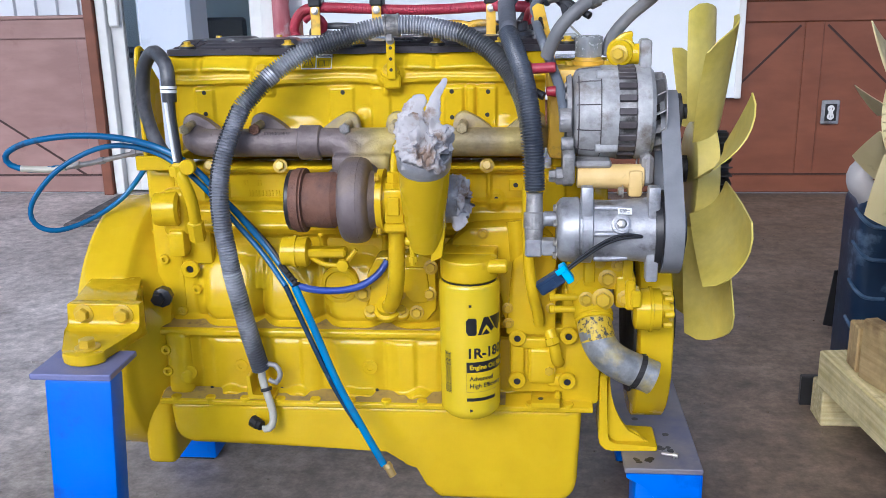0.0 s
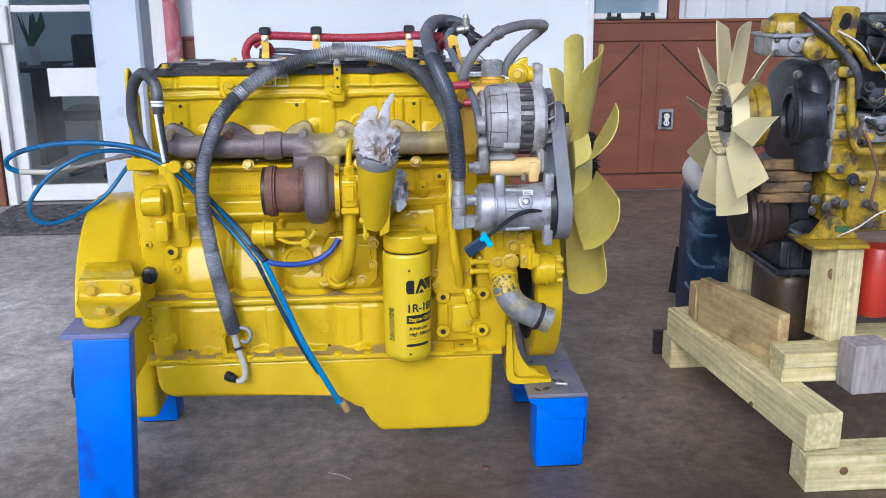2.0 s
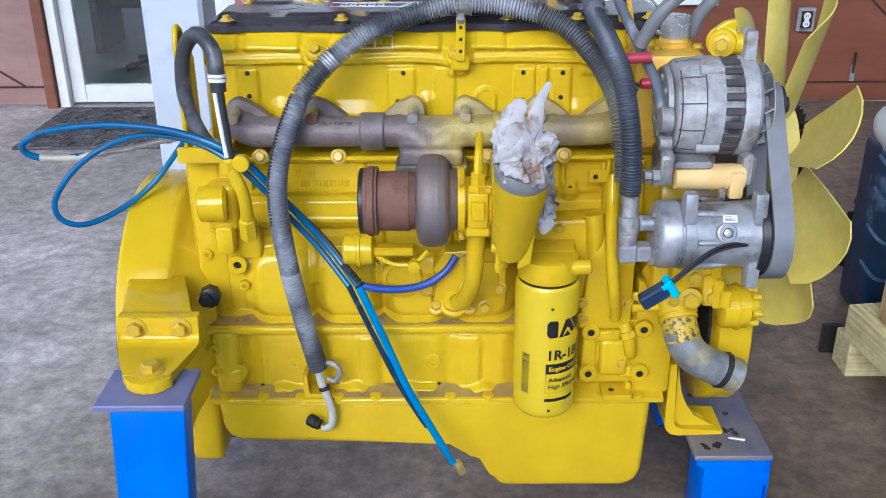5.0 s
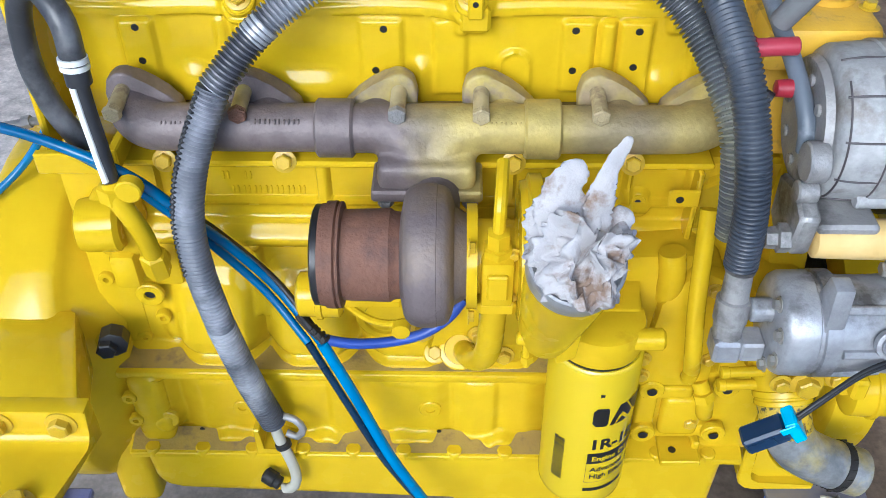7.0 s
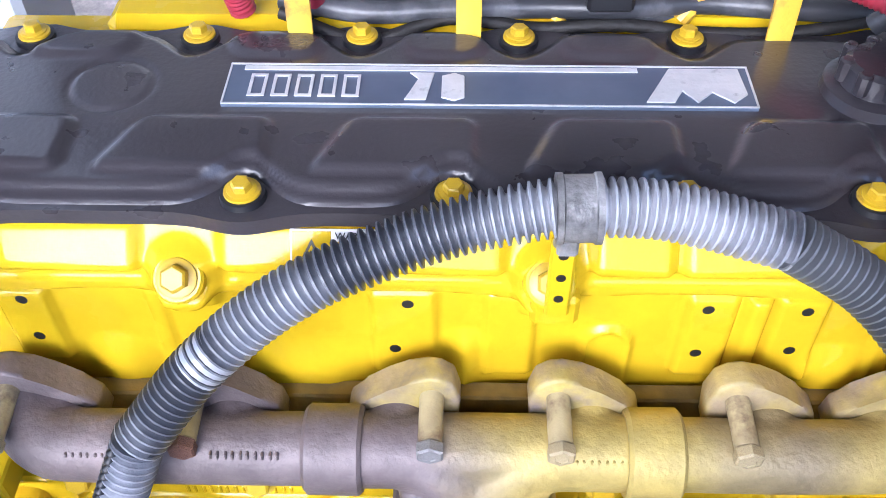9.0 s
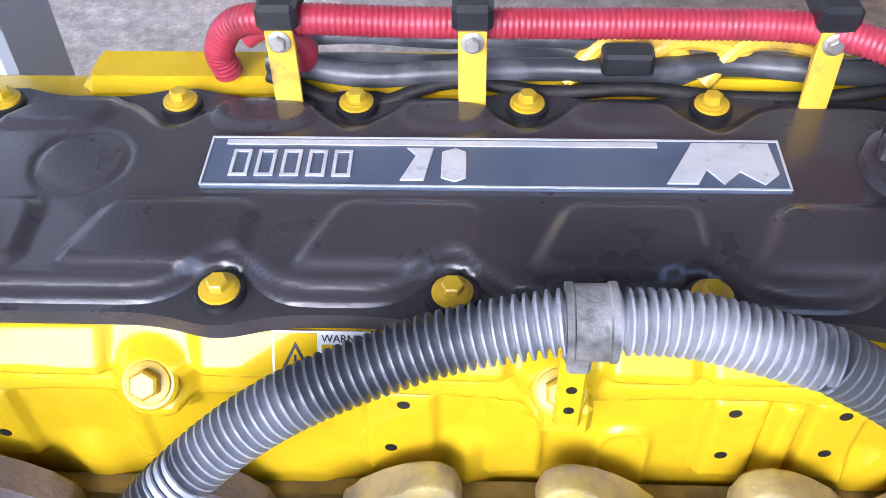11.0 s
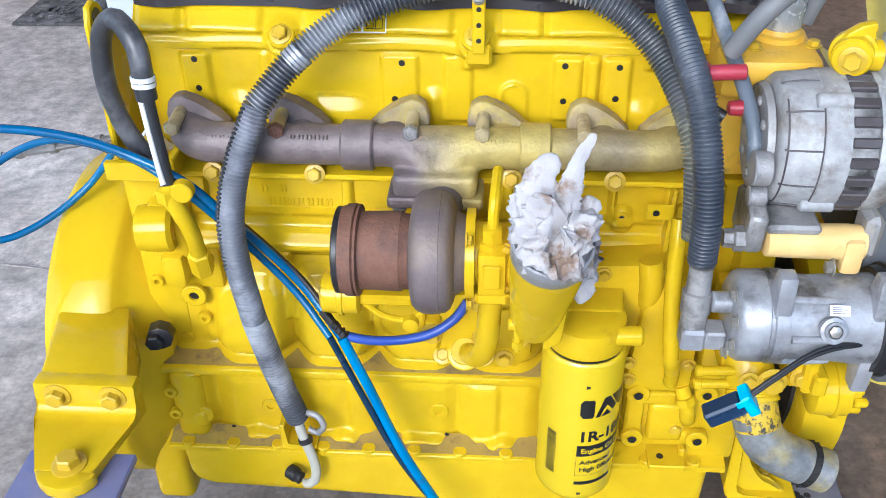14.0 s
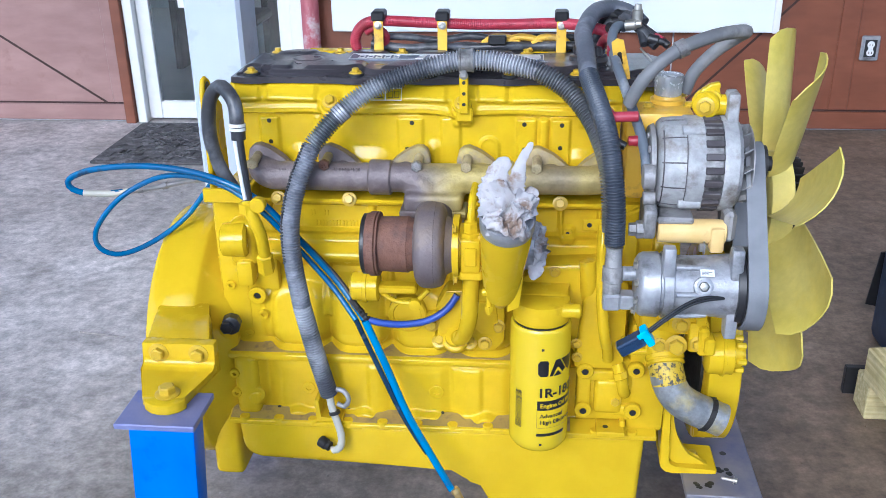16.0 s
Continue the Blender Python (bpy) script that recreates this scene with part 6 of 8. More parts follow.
add_box(bm, (0.562, 1.792, 0.588), (0.602, 1.87, 0.655), 0.008, seg=2)
add_tube(bm, [(0.495, 1.87, 0.64), (0.512, 1.83, 0.610), (0.520, 1.803, 0.578)], 0.036, seg=22)
pump = part("water_pump", bm, m_cast, engine)
for z, x1 in ((0.608, 0.492), (0.583, 0.488)):
    bm = bmesh.new()
    add_lathe(bm, (0.434, 1.80, z), (1, 0.05, 0), [(0, 0.0055), (0.001, 0.0085), (0.010, 0.0085), (0.011, 0.0072), (x1 - 0.434, 0.0072)], 14)
    part("pump_pin", bm, m_yellow, pump)
for x, z0, z1 in ((0.512, 0.64, 0.705), (0.585, 0.645, 0.71)):
    bm = bmesh.new()
    add_box(bm, (x - 0.010, 1.792, z0), (x + 0.010, 1.83, z1), 0.004, seg=2)
    part("mount_ear", bm, m_yellow, pump)
for x, z, r in ((0.547, 0.648, 0.0125), (0.537, 0.613, 0.0150), (0.505, 0.613, 0.0100), (0.582, 0.610, 0.0115), (0.530, 0.682, 0.0090), (0.566, 0.676, 0.0090)):
    bolt(pump, (x, 1.800 if z > 0.62 else 1.778 if x < 0.56 else 1.792, z), (0, -1, 0.1), r)
m_elb = mat("bare_grey_elbow", (0.17, 0.175, 0.18), (0.29, 0.295, 0.30), 24, 0.45, 0.2, 0.25, 120, stain=(0.46, 0.36, 0.09), stain_scale=10, stain_cut=(0.47, 0.66))
mottle(m_elb, 60, 0.75, 1.15)
m_flaking = mat("flaking_yellow_on_black", YEL, (0.50, 0.36, 0.03), 20, 0.5, 0, 0.3, 120, stain=(0.05, 0.045, 0.035), stain_scale=130, stain_cut=(0.50, 0.60))
ELBOW = [(0.521, 1.801, 0.574), (0.523, 1.785, 0.558), (0.530, 1.772, 0.530), (0.547, 1.763, 0.504), (0.574, 1.759, 0.486), (0.604, 1.757, 0.473), (0.637, 1.756, 0.459)]
bm = bmesh.new()
add_tube(bm, ELBOW, 0.0335, seg=30, step=0.006)
elb = part("water_elbow", bm, m_elb, pump, "bare grey water elbow with yellow overspray")
bm = bmesh.new()
add_tube(bm, ELBOW[:3], 0.0340, seg=30, step=0.006)
part("flaking_band", bm, m_flaking, elb, "yellow paint flaking off black rubber")
bm = on([(0, 0.0337), (0.0, 0.0352), (0.011, 0.0352), (0.011, 0.0337)], (0.602, 1.757, 0.474), (0.91, -0.03, -0.40))
for k in range(16):
    a = k * 0.393
    ax, uu, ww = frame_of((0.91, -0.03, -0.40))
    c = Vector((0.607, 1.757, 0.4715)) + (uu * math.cos(a) + ww * math.sin(a)) * 0.0354
    add_box(bm, c - Vector((0.004, 0.001, 0.001)), c + Vector((0.004, 0.001, 0.001)), 0)
part("hose_clamp", bm, m_dark, elb)
bm = on([(0, 0.035), (0.002, 0.0385), (0.009, 0.0385), (0.011, 0.036), (0.013, 0.036), (0.015, 0.0375), (0.020, 0.0375), (0.022, 0.034)], (0.5205, 1.803, 0.578), (0.1, -0.65, -0.75))
part("elbow_collar", bm, m_yellow, elb)
bm = on([(0, 0.03), (0.004, 0.040), (0.03, 0.042), (0.031, 0.045), (0.036, 0.045), (0.037, 0.041), (0.052, 0.041), (0.055, 0.03), (0.068, 0.028), (0.07, 0.012), (0.078, 0.012)], (0.598, 1.802, 0.585))
for k in range(6):
    a = k * math.pi / 3
    add_cyl(bm, (0.655, 1.802 + 0.031 * math.cos(a), 0.585 + 0.031 * math.sin(a)), (0.674, 1.802 + 0.031 * math.cos(a), 0.585 + 0.031 * math.sin(a)), 0.007, seg=8)
add_box(bm, (0.58, 1.775, 0.59), (0.60, 1.85, 0.65), 0.005)
add_box(bm, (0.59, 1.76, 0.60), (0.61, 1.80, 0.635), 0.004)
part("belt_tensioner", bm, m_yellow, engine)

# damper
bm = on([(0, 0.17), (0.0, 0.215), (0.003, 0.22), (0.065, 0.22), (0.068, 0.216), (0.068, 0.17)], (0.618, 2.055, 0.478), seg=72)
damper = part("crank_damper", bm, m_yellow, engine, "wide yellow crankshaft damper")
bm = on([(0, 0.05), (0.0, 0.169), (0.06, 0.169), (0.06, 0.08), (0.1, 0.07)], (0.612, 2.055, 0.478), seg=48)
part("damper_core", bm, m_dark, damper)

# front mount bracket
bm = bmesh.new()
add_prism(bm, [(0.545, 0.40), (0.545, 0.255), (0.549, 0.238), (0.56, 0.226), (0.575, 0.2255), (0.672, 0.2255), (0.672, 0.240), (0.58, 0.240), (0.566, 0.248), (0.562, 0.262), (0.562, 0.40)], "y", 1.892, 1.985, 0.003)
fm = part("front_mount", bm, m_yellow, engine)
bm = bmesh.new()
add_prism(bm, [(0.5621, 0.395), (0.568, 0.395)] + [(0.568 + 0.09 * (1 - math.cos(a)), 0.395 - 0.15 * math.sin(a)) for a in np.linspace(0.15, 1.45, 10)] + [(0.655, 0.2405), (0.5825, 0.2405), (0.571, 0.249), (0.5621, 0.262)], "y", 1.905, 1.922, 0.003)
part("gusset", bm, m_yellow, fm)
for y in (1.93, 1.96):
    bolt(fm, (0.5625, y, 0.32), (1, 0, 0), 0.009)
bolt(fm, (0.625, 1.945, 0.241), (0, 0, 1), 0.009)

# air-conditioning compressor
AY, AZ = 1.737, 0.764
bm = on([(0, 0.02), (0.0, 0.048), (0.006, 0.057), (0.012, 0.060), (0.040, 0.061), (0.042, 0.058), (0.046, 0.058), (0.047, 0.062), (0.064, 0.062), (0.066, 0.056), (0.10, 0.055), (0.135, 0.057), (0.165, 0.060), (0.18, 0.060), (0.184, 0.05)], (0.444, AY, AZ), seg=48)
comp = part("ac_compressor", bm, m_alu, engine, "bare cast aluminium air-conditioning compressor")
for a in (0.55, 1.45, 2.5):
    bm = bmesh.new()
    y, z = AY - 0.057 * math.sin(a), AZ + 0.057 * math.cos(a)
    add_tube(bm, [(0.512, y, z), (0.54, y, z), (0.572, y + 0.003 * math.sin(a), z - 0.003 * math.cos(a))], 0.0055, seg=10)
    part("casting_rib", bm, m_alu, comp)
for x0, z0, z1 in ((0.487, 0.03, 0.09), (0.606, 0.03, 0.09), (0.606, -0.088, -0.03)):
    bm = bmesh.new()
    add_prism(bm, [(AY - 0.05, AZ + z0), (AY - 0.045, AZ + z1), (AY - 0.02, AZ + z1), (AY, AZ + z0)] if z0 > 0 else [(AY - 0.05, AZ + z1), (AY - 0.045, AZ + z0), (AY - 0.02, AZ + z0), (AY, AZ + z1)], "x", x0, x0 + 0.022, 0.004, 2)
    part("mounting_ear", bm, m_alu, comp)
bm = on([(0, 0.017), (0.008, 0.017), (0.009, 0.0125), (0.013, 0.0125), (0.013, 0.009), (0.006, 0.008)], (0.558, AY - 0.055, AZ + 0.024), (0, -0.92, 0.38), 24)
part("port_cap", bm, m_alu, comp)
bm = on([(0, 0.008), (0.006, 0.008), (0.007, 0.006)], (0.558, AY - 0.0625, AZ + 0.0275), (0, -0.92, 0.38), 6)
part("port_plug", bm, m_steel, comp)
bm = bmesh.new()
m_lab = Matrix.Translation((0.565, AY - 0.0455, AZ + 0.0460)) @ Matrix.Rotation(radians(-43), 4, "X") @ Matrix.Diagonal((0.72, 1, 0.6, 1))
add_box(bm, (-0.017, -0.001, -0.011), (0.017, 0.0, 0.011), 0, m_lab)
part("data_label", bm, m_white, comp)
bm = bmesh.new()
for k in range(4):
    add_box(bm, (-0.013, -0.0016, 0.005 - 0.004 * k), (0.004 + 0.008 * (k % 2), -0.0011, 0.0068 - 0.004 * k), 0, m_lab)
part("label_bar", bm, m_belt, comp)
for a in (0.4, 1.1, 1.8, 2.6):
    bolt(comp, (0.4445, AY - 0.05 * math.sin(a), AZ + 0.05 * math.cos(a)), (-1, 0, 0), 0.0065, BOLT_STEEL)
    bolt(comp, (0.6275, AY - 0.053 * math.sin(a), AZ + 0.053 * math.cos(a)), (1, 0, 0), 0.006, BOLT_STEEL)
bm = on([(0, 0.04), (0.0, 0.068), (0.012, 0.070), (0.013, 0.074), (0.05, 0.074), (0.051, 0.06), (0.051, 0.04), (0.058, 0.038)], (0.620, AY, AZ), seg=40)
part("clutch_pulley", bm, m_black, comp)

# alternator
GY, GZ = 1.84, 0.968
bm = on([(0, 0.05), (0.0, 0.066), (0.005, 0.078), (0.012, 0.083), (0.05, 0.086), (0.052, 0.088), (0.082, 0.088), (0.083, 0.07)], (0.474, GY, GZ), seg=48)
alt = part("alternator", bm, m_altgrey, engine, "grimy grey aluminium alternator with dark core")
for a in np.linspace(0.15, 2.95, 6):
    bm = bmesh.new()
    y, z = GY - 0.0852 * math.sin(a), GZ + 0.0852 * math.cos(a)
    add_tube(bm, [(0.480, GY - 0.0812 * math.sin(a), GZ + 0.0812 * math.cos(a)), (0.50, y, z), (0.524, y, z)], 0.0012, seg=6)
    part("vent_rib", bm, m_core, alt)
for x, r in ((0.4835, 0.0822), (0.524, 0.0857)):
    bm = bmesh.new()
    add_tube(bm, [(x, GY - r * math.sin(a), GZ + r * math.cos(a)) for a in np.linspace(0.5, 2.7, 12)], 0.0012, seg=6, step=0.006)
    part("casting_seam", bm, m_core, alt)
for a in (0.55, 2.3):
    bm = bmesh.new()
    y, z = GY - 0.086 * math.sin(a), GZ + 0.086 * math.cos(a)
    add_cyl(bm, (0.515, y, z), (0.556, y, z), 0.010, seg=14)
    part("through_bolt_lug", bm, m_altgrey, alt)
bm = on([(0, 0.078), (0.0, 0.083), (0.032, 0.083), (0.032, 0.078)], (0.556, GY, GZ), seg=48)
stator = part("stator_core", bm, m_aludirty, alt)
for k in range(22):
    bm = bmesh.new()
    a = k * 2 * math.pi / 22
    y, z = GY - 0.083 * math.sin(a), GZ + 0.083 * math.cos(a)
    rot = Matrix.Translation((0.572, y, z)) @ Matrix.Rotation(a, 4, "X")
    add_box(bm, (-0.0165, -0.0062, -0.002), (0.0165, 0.0062, 0.0065), 0.0015, rot)
    part("core_rib", bm, m_core, stator)
bm = on([(0, 0.07), (0.0, 0.087), (0.004, 0.089), (0.026, 0.087), (0.034, 0.078), (0.034, 0.05)], (0.589, GY, GZ), seg=48)
add_box(bm, (0.596, GY - 0.02, GZ + 0.06), (0.618, GY + 0.025, GZ + 0.135), 0.006, seg=2)
part("drive_end_bracket", bm, m_altgrey, alt)
bm = on([(0, 0.03), (0.0, 0.072), (0.002, 0.072), (0.002, 0.03)], (0.642, GY, GZ), seg=40)
afan = part("alternator_fan", bm, m_aludirty, alt)
for k in range(13):
    bm = bmesh.new()
    a = k * 2 * math.pi / 13
    rot = Matrix.Translation((0.633, GY, GZ)) @ Matrix.Rotation(a, 4, "X")
    add_box(bm, (-0.009, -0.0012, 0.03), (0.009, 0.0012, 0.074), 0, rot @ Matrix.Rotation(0.5, 4, "Z"))
    part("vane", bm, m_aludirty, afan)
bm = on([(0, 0.02), (0.0, 0.03), (0.002, 0.034), (0.05, 0.034), (0.052, 0.02), (0.056, 0.014), (0.062, 0.014)], (0.626, GY, GZ), seg=32)
part("pulley", bm, m_dark, alt)
bm = on([(0, 0.045), (0.0, 0.068), (0.008, 0.072), (0.012, 0.06)], (0.463, GY, GZ), seg=36)
for k in range(8):
    a = k * 0.785
    add_cyl(bm, (0.459, GY - 0.05 * math.sin(a), GZ + 0.05 * math.cos(a)), (0.464, GY - 0.05 * math.sin(a), GZ + 0.05 * math.cos(a)), 0.007, seg=10)
add_cyl(bm, (0.448, GY - 0.07, GZ - 0.005), (0.47, GY - 0.07, GZ - 0.005), 0.022)
add_cyl(bm, (0.452, GY - 0.06, GZ - 0.05), (0.475, GY - 0.06, GZ - 0.05), 0.013)
part("rear_plate", bm, m_aludirty, alt)
bm = bmesh.new()
add_prism(bm, [(GY - 0.08, 0.845), (GY - 0.088, 0.90), (GY - 0.05, 0.915), (GY, 0.90), (GY, 0.845), (GY - 0.03, 0.83)], "x", 0.455, 0.478, 0.004)
add_box(bm, (0.478, GY - 0.085, 0.876), (0.545, GY - 0.02, 0.889), 0.004)
part("hinge_lug", bm, m_aludirty, alt)
bm = bmesh.new()
add_box(bm, (0.60, GY - 0.082, 0.84), (0.622, GY - 0.03, 0.90), 0.008)
part("hinge_lug", bm, m_aludirty, alt)
bm = on([(0, 0.012), (0.012, 0.013), (0.014, 0.017), (0.026, 0.017), (0.028, 0.012)], (0.430, GY - 0.066, 0.858), seg=6)
part("hinge_bolt", bm, m_aludirty, alt)
m_cream = mat("cream_worn_paint", (0.62, 0.42, 0.14), (0.74, 0.54, 0.22), 14, 0.5, 0, 0.2, 100, stain=(0.36, 0.22, 0.06), stain_scale=16, stain_cut=(0.56, 0.72))
bm = on([(0, 0.018), (0.002, 0.0215), (0.03, 0.0225), (0.10, 0.0235), (0.122, 0.022), (0.124, 0.018)], (0.482, GY - 0.066, 0.857), seg=24)
add_box(bm, (0.575, GY - 0.092, 0.822), (0.602, GY - 0.055, 0.872), 0.007, seg=2)
part("alternator_bracket", bm, m_cream, engine, "worn cream-yellow bracket under the alternator")
bolt(engine, (0.566, GY - 0.09, 0.834), (-1, 0, 0), 0.0085, BOLT_STEEL)
bm = on([(0, 0.0), (0.001, 0.022), (0.004, 0.0245), (0.016, 0.0245), (0.018, 0.028), (0.026, 0.028), (0.028, 0.0)], (0.558, 1.834, 1.077), (0.35, 1, 0.05), 28)
ad = part("adjuster_bracket", bm, m_yellow, engine)
bm = bmesh.new()
add_cyl(bm, (0.560, 1.858, 1.075), (0.602, 1.852, 1.075), 0.019, seg=24, bev=0.004)
part("adjuster_sleeve", bm, m_yellow, ad)
bm = bmesh.new()
add_prism(bm, [(0.540, 1.085), (0.552, 1.104), (0.566, 1.114), (0.584, 1.118), (0.586, 1.108), (0.580, 1.100), (0.584, 1.090), (0.566, 1.088), (0.560, 1.078)], "y", 1.846, 1.862, 0.004, 2)
part("adjuster_hook", bm, m_yellow, ad)
bolt(ad, (0.5585, 1.832, 1.077), (-0.35, -1, 0.05), 0.0115)


def belt_loop(bm, circles, x0, x1, thick):
    """A belt round two pulleys: the hull of both circles, hollow."""
    (y0, z0, r0), (y1, z1, r1) = circles
    d = math.hypot(y1 - y0, z1 - z0)
    base = math.atan2(z1 - z0, y1 - y0)
    off = math.acos((r0 - r1) / d)
    def outline(t):
        pts = [(y0 + (r0 + t) * math.cos(a), z0 + (r0 + t) * math.sin(a)) for a in np.linspace(base + off, base + 2 * math.pi - off, 26)]
        return pts + [(y1 + (r1 + t) * math.cos(a), z1 + (r1 + t) * math.sin(a)) for a in np.linspace(base - off, base + off, 26)]
    a, b = outline(thick), outline(0)
    n = len(a)
    vs = [[bm.verts.new((x, *p)) for p in pts] for x, pts in ((x0, a), (x1, a), (x1, b), (x0, b))]
    for q in range(4):
        for k in range(n):
            bm.faces.new((vs[q][k], vs[q][(k + 1) % n], vs[(q + 1) % 4][(k + 1) % n], vs[(q + 1) % 4][k]))


bm = bmesh.new()
belt_loop(bm, ((GY, GZ, 0.0345), (AY, AZ, 0.0745)), 0.634, 0.668, 0.006)
part("drive_belt", bm, m_belt, engine, "smooth grey ribbed drive belt")
bm = on([(0, 0.03), (0.0, 0.10), (0.004, 0.105), (0.03, 0.105), (0.03, 0.06), (0.05, 0.05)], (0.665, 2.06, 0.80), seg=40)
part("fan_drive_pulley", bm, m_black, engine)

# fan
def fan(name, parent, c, radius, blades, first, hub_r, width, mat_f, pitch, direction=1, ribs=0, bow=0.16):
    f = on([(0, hub_r * 0.5), (0.0, hub_r - 0.006), (0.004, hub_r), (0.05, hub_r * 0.98), (0.052, hub_r - 0.008), (0.02, hub_r - 0.01), (0.018, hub_r * 0.5)], c, (direction, 0, 0), 56)
    ob = part(name, f, mat_f, parent)
    for k in range(ribs):
        f = bmesh.new()
        a = k * 2 * math.pi / ribs
        add_box(f, (-0.05, -0.0015, hub_r - 0.020), (-0.01, 0.0015, hub_r - 0.008), 0, Matrix.Translation(c) @ Matrix.Rotation(a, 4, "X"))
        part("hub_rib", f, mat_f, ob)
    b = bmesh.new()
    n, m = 9, 7
    grid = []
    for i in range(n + 1):
        s = i / n
        r = hub_r * 0.97 + (radius - hub_r * 0.97) * s
        w = width * (0.62 + 0.5 * s - 0.12 * s * s)
        tw = pitch * (1.05 - 0.35 * s)
        row = []
        for j in range(m + 1):
            q = j / m - 0.5
            camber = bow * w * (1 - 4 * q * q)
            yy, xx = q * w * math.cos(tw) - camber * math.sin(tw), q * w * math.sin(tw) + camber * math.cos(tw)
            rr = r - (0.14 * bow * (2 * q) ** 4 * radius / 0.34 if i == n else 0)
            row.append((xx * direction, yy, rr))
        grid.append(row)
    for side in (0.0017, -0.0017):
        vs = [[b.verts.new((x + side, y, z)) for x, y, z in row] for row in grid]
        for i in range(n):
            for j in range(m):
                q = (vs[i][j], vs[i][j + 1], vs[i + 1][j + 1], vs[i + 1][j])
                b.faces.new(q if side > 0 else q[::-1])
        if side > 0:
            first_v = vs
        else:
            rim = [(i, 0) for i in range(n + 1)] + [(n, j) for j in range(1, m + 1)] + [(i, m) for i in range(n - 1, -1, -1)] + [(0, j) for j in range(m - 1, 0, -1)]
            for (i, j), (i2, j2) in zip(rim, rim[1:] + rim[:1]):
                b.faces.new((first_v[i][j], first_v[i2][j2], vs[i2][j2], vs[i][j]))
    me = mesh_of("blade", b, mat_f, 50)
    for k in range(blades):
        o = new("blade", me)
        o.matrix_basis = Matrix.Translation(Vector(c) + Vector((0.028 * direction, 0, 0))) @ Matrix.Rotation(first + k * 2 * math.pi / blades, 4, "X")
        hang(o, ob)
    return ob


FANC = (0.742, 2.12, 0.79)
fan1 = fan("cooling_fan", engine, FANC, 0.368, 9, radians(-15), 0.115, 0.165, m_fan, radians(38))
bm = on([(0, 0.06), (0.012, 0.07), (0.014, 0.045), (0.05, 0.04)], (0.775, 2.13, 0.80), seg=36)
for k in range(28):
    a = k * 2 * math.pi / 28
    add_box(bm, (0.0, -0.0018, 0.05), (0.034, 0.0018, 0.085), 0, Matrix.Translation((0.79, 2.13, 0.80)) @ Matrix.Rotation(a, 4, "X"))
part("fan_clutch", bm, m_dark, fan1)
bm = on([(0, 0.03), (0.07, 0.03)], (0.67, 2.13, 0.80), seg=24)
part("fan_shaft", bm, m_dark, fan1)


# ---- hoses and wires of the yellow engine ----
def hose(name, pts, r, material, label="", parent=None, **kw):
    b = bmesh.new()
    add_tube(b, pts, r, **kw)
    return part(name, b, material, parent or engine, label, 60)


LOOM = [(-0.183, 1.868, 0.415), (-0.202, 1.85, 0.529), (-0.220, 1.84, 0.644), (-0.230, 1.838, 0.741), (-0.231, 1.843, 0.823), (-0.214, 1.857, 0.902), (-0.184, 1.884, 0.977), (-0.133, 1.912, 1.032), (-0.068, 1.938, 1.077),
        (0.019, 1.960, 1.108), (0.087, 1.965, 1.126), (0.123, 1.965, 1.130), (0.176, 1.965, 1.127), (0.253, 1.953, 1.113), (0.308, 1.938, 1.083), (0.350, 1.908, 1.044), (0.376, 1.864, 1.004), (0.391, 1.822, 0.962), (0.398, 1.802, 0.905), (0.402, 1.794, 0.845)]
hose("conduit_sleeve", LOOM[2:7], 0.0180, m_sleeve, "smooth dusty grey sleeve of the conduit", rib=0.0014, pitch=0.0060, seg=18)
hose("ribbed_conduit", LOOM[:3], 0.0172, m_loom, "pale dusty ribbed lower end of the conduit", rib=0.0026, pitch=0.0062, seg=18)
loom = hose("ribbed_conduit", LOOM[6:14], 0.0172, m_loom, "grey-black ribbed conduit arching over the engine", rib=0.0026, pitch=0.0062, seg=18)
hose("ribbed_conduit", LOOM[13:], 0.0172, m_loomy, "ribbed conduit tinted with yellow overspray", rib=0.0026, pitch=0.0062, seg=18)
# Short pale grey ring round the conduit's bend.
hose("tape_band", smooth_path([(-0.139, 1.909, 1.027), (-0.133, 1.912, 1.032), (-0.122, 1.9165, 1.040)], 0.004), 0.0186, m_paleband, "", loom, seg=18, step=0.006)
hose("conduit_slit", [Vector(p) + Vector((-0.0145, -0.0105, 0.004)) for p in LOOM[3:7]], 0.0030, m_black, "", loom, seg=8, rib=0.0012, pitch=0.0072)
bm = bmesh.new()
add_lathe(bm, (0.101, 1.965, 1.1285), (1, 0, 0.03), [(0, 0.018), (0.0, 0.0235), (0.004, 0.0235), (0.005, 0.0222), (0.024, 0.0222), (0.025, 0.0235), (0.029, 0.0235), (0.029, 0.018)], 28)
add_box(bm, (0.103, 1.950, 1.098), (0.117, 1.962, 1.115), 0.002)
part("conduit_clamp", bm, m_aludirty, engine, "grey metal clamp round the conduit")
bolt(engine, (0.11, 1.9645, 1.099), (0, -1, 0), 0.006, BOLT_STEEL)
m_ivory = mat("ivory_plastic", (0.40, 0.38, 0.31), (0.50, 0.48, 0.40), 20, 0.45, stain=(0.4, 0.36, 0.25), stain_scale=25, stain_cut=(0.56, 0.7))
hose("drain_tube", [(-0.183, 1.868, 0.418), (-0.178, 1.862, 0.385), (-0.168, 1.856, 0.355), (-0.158, 1.848, 0.325), (-0.157, 1.842, 0.300), (-0.165, 1.838, 0.288), (-0.178, 1.840, 0.285)], 0.0085, m_ivory, "stained ivory tube")
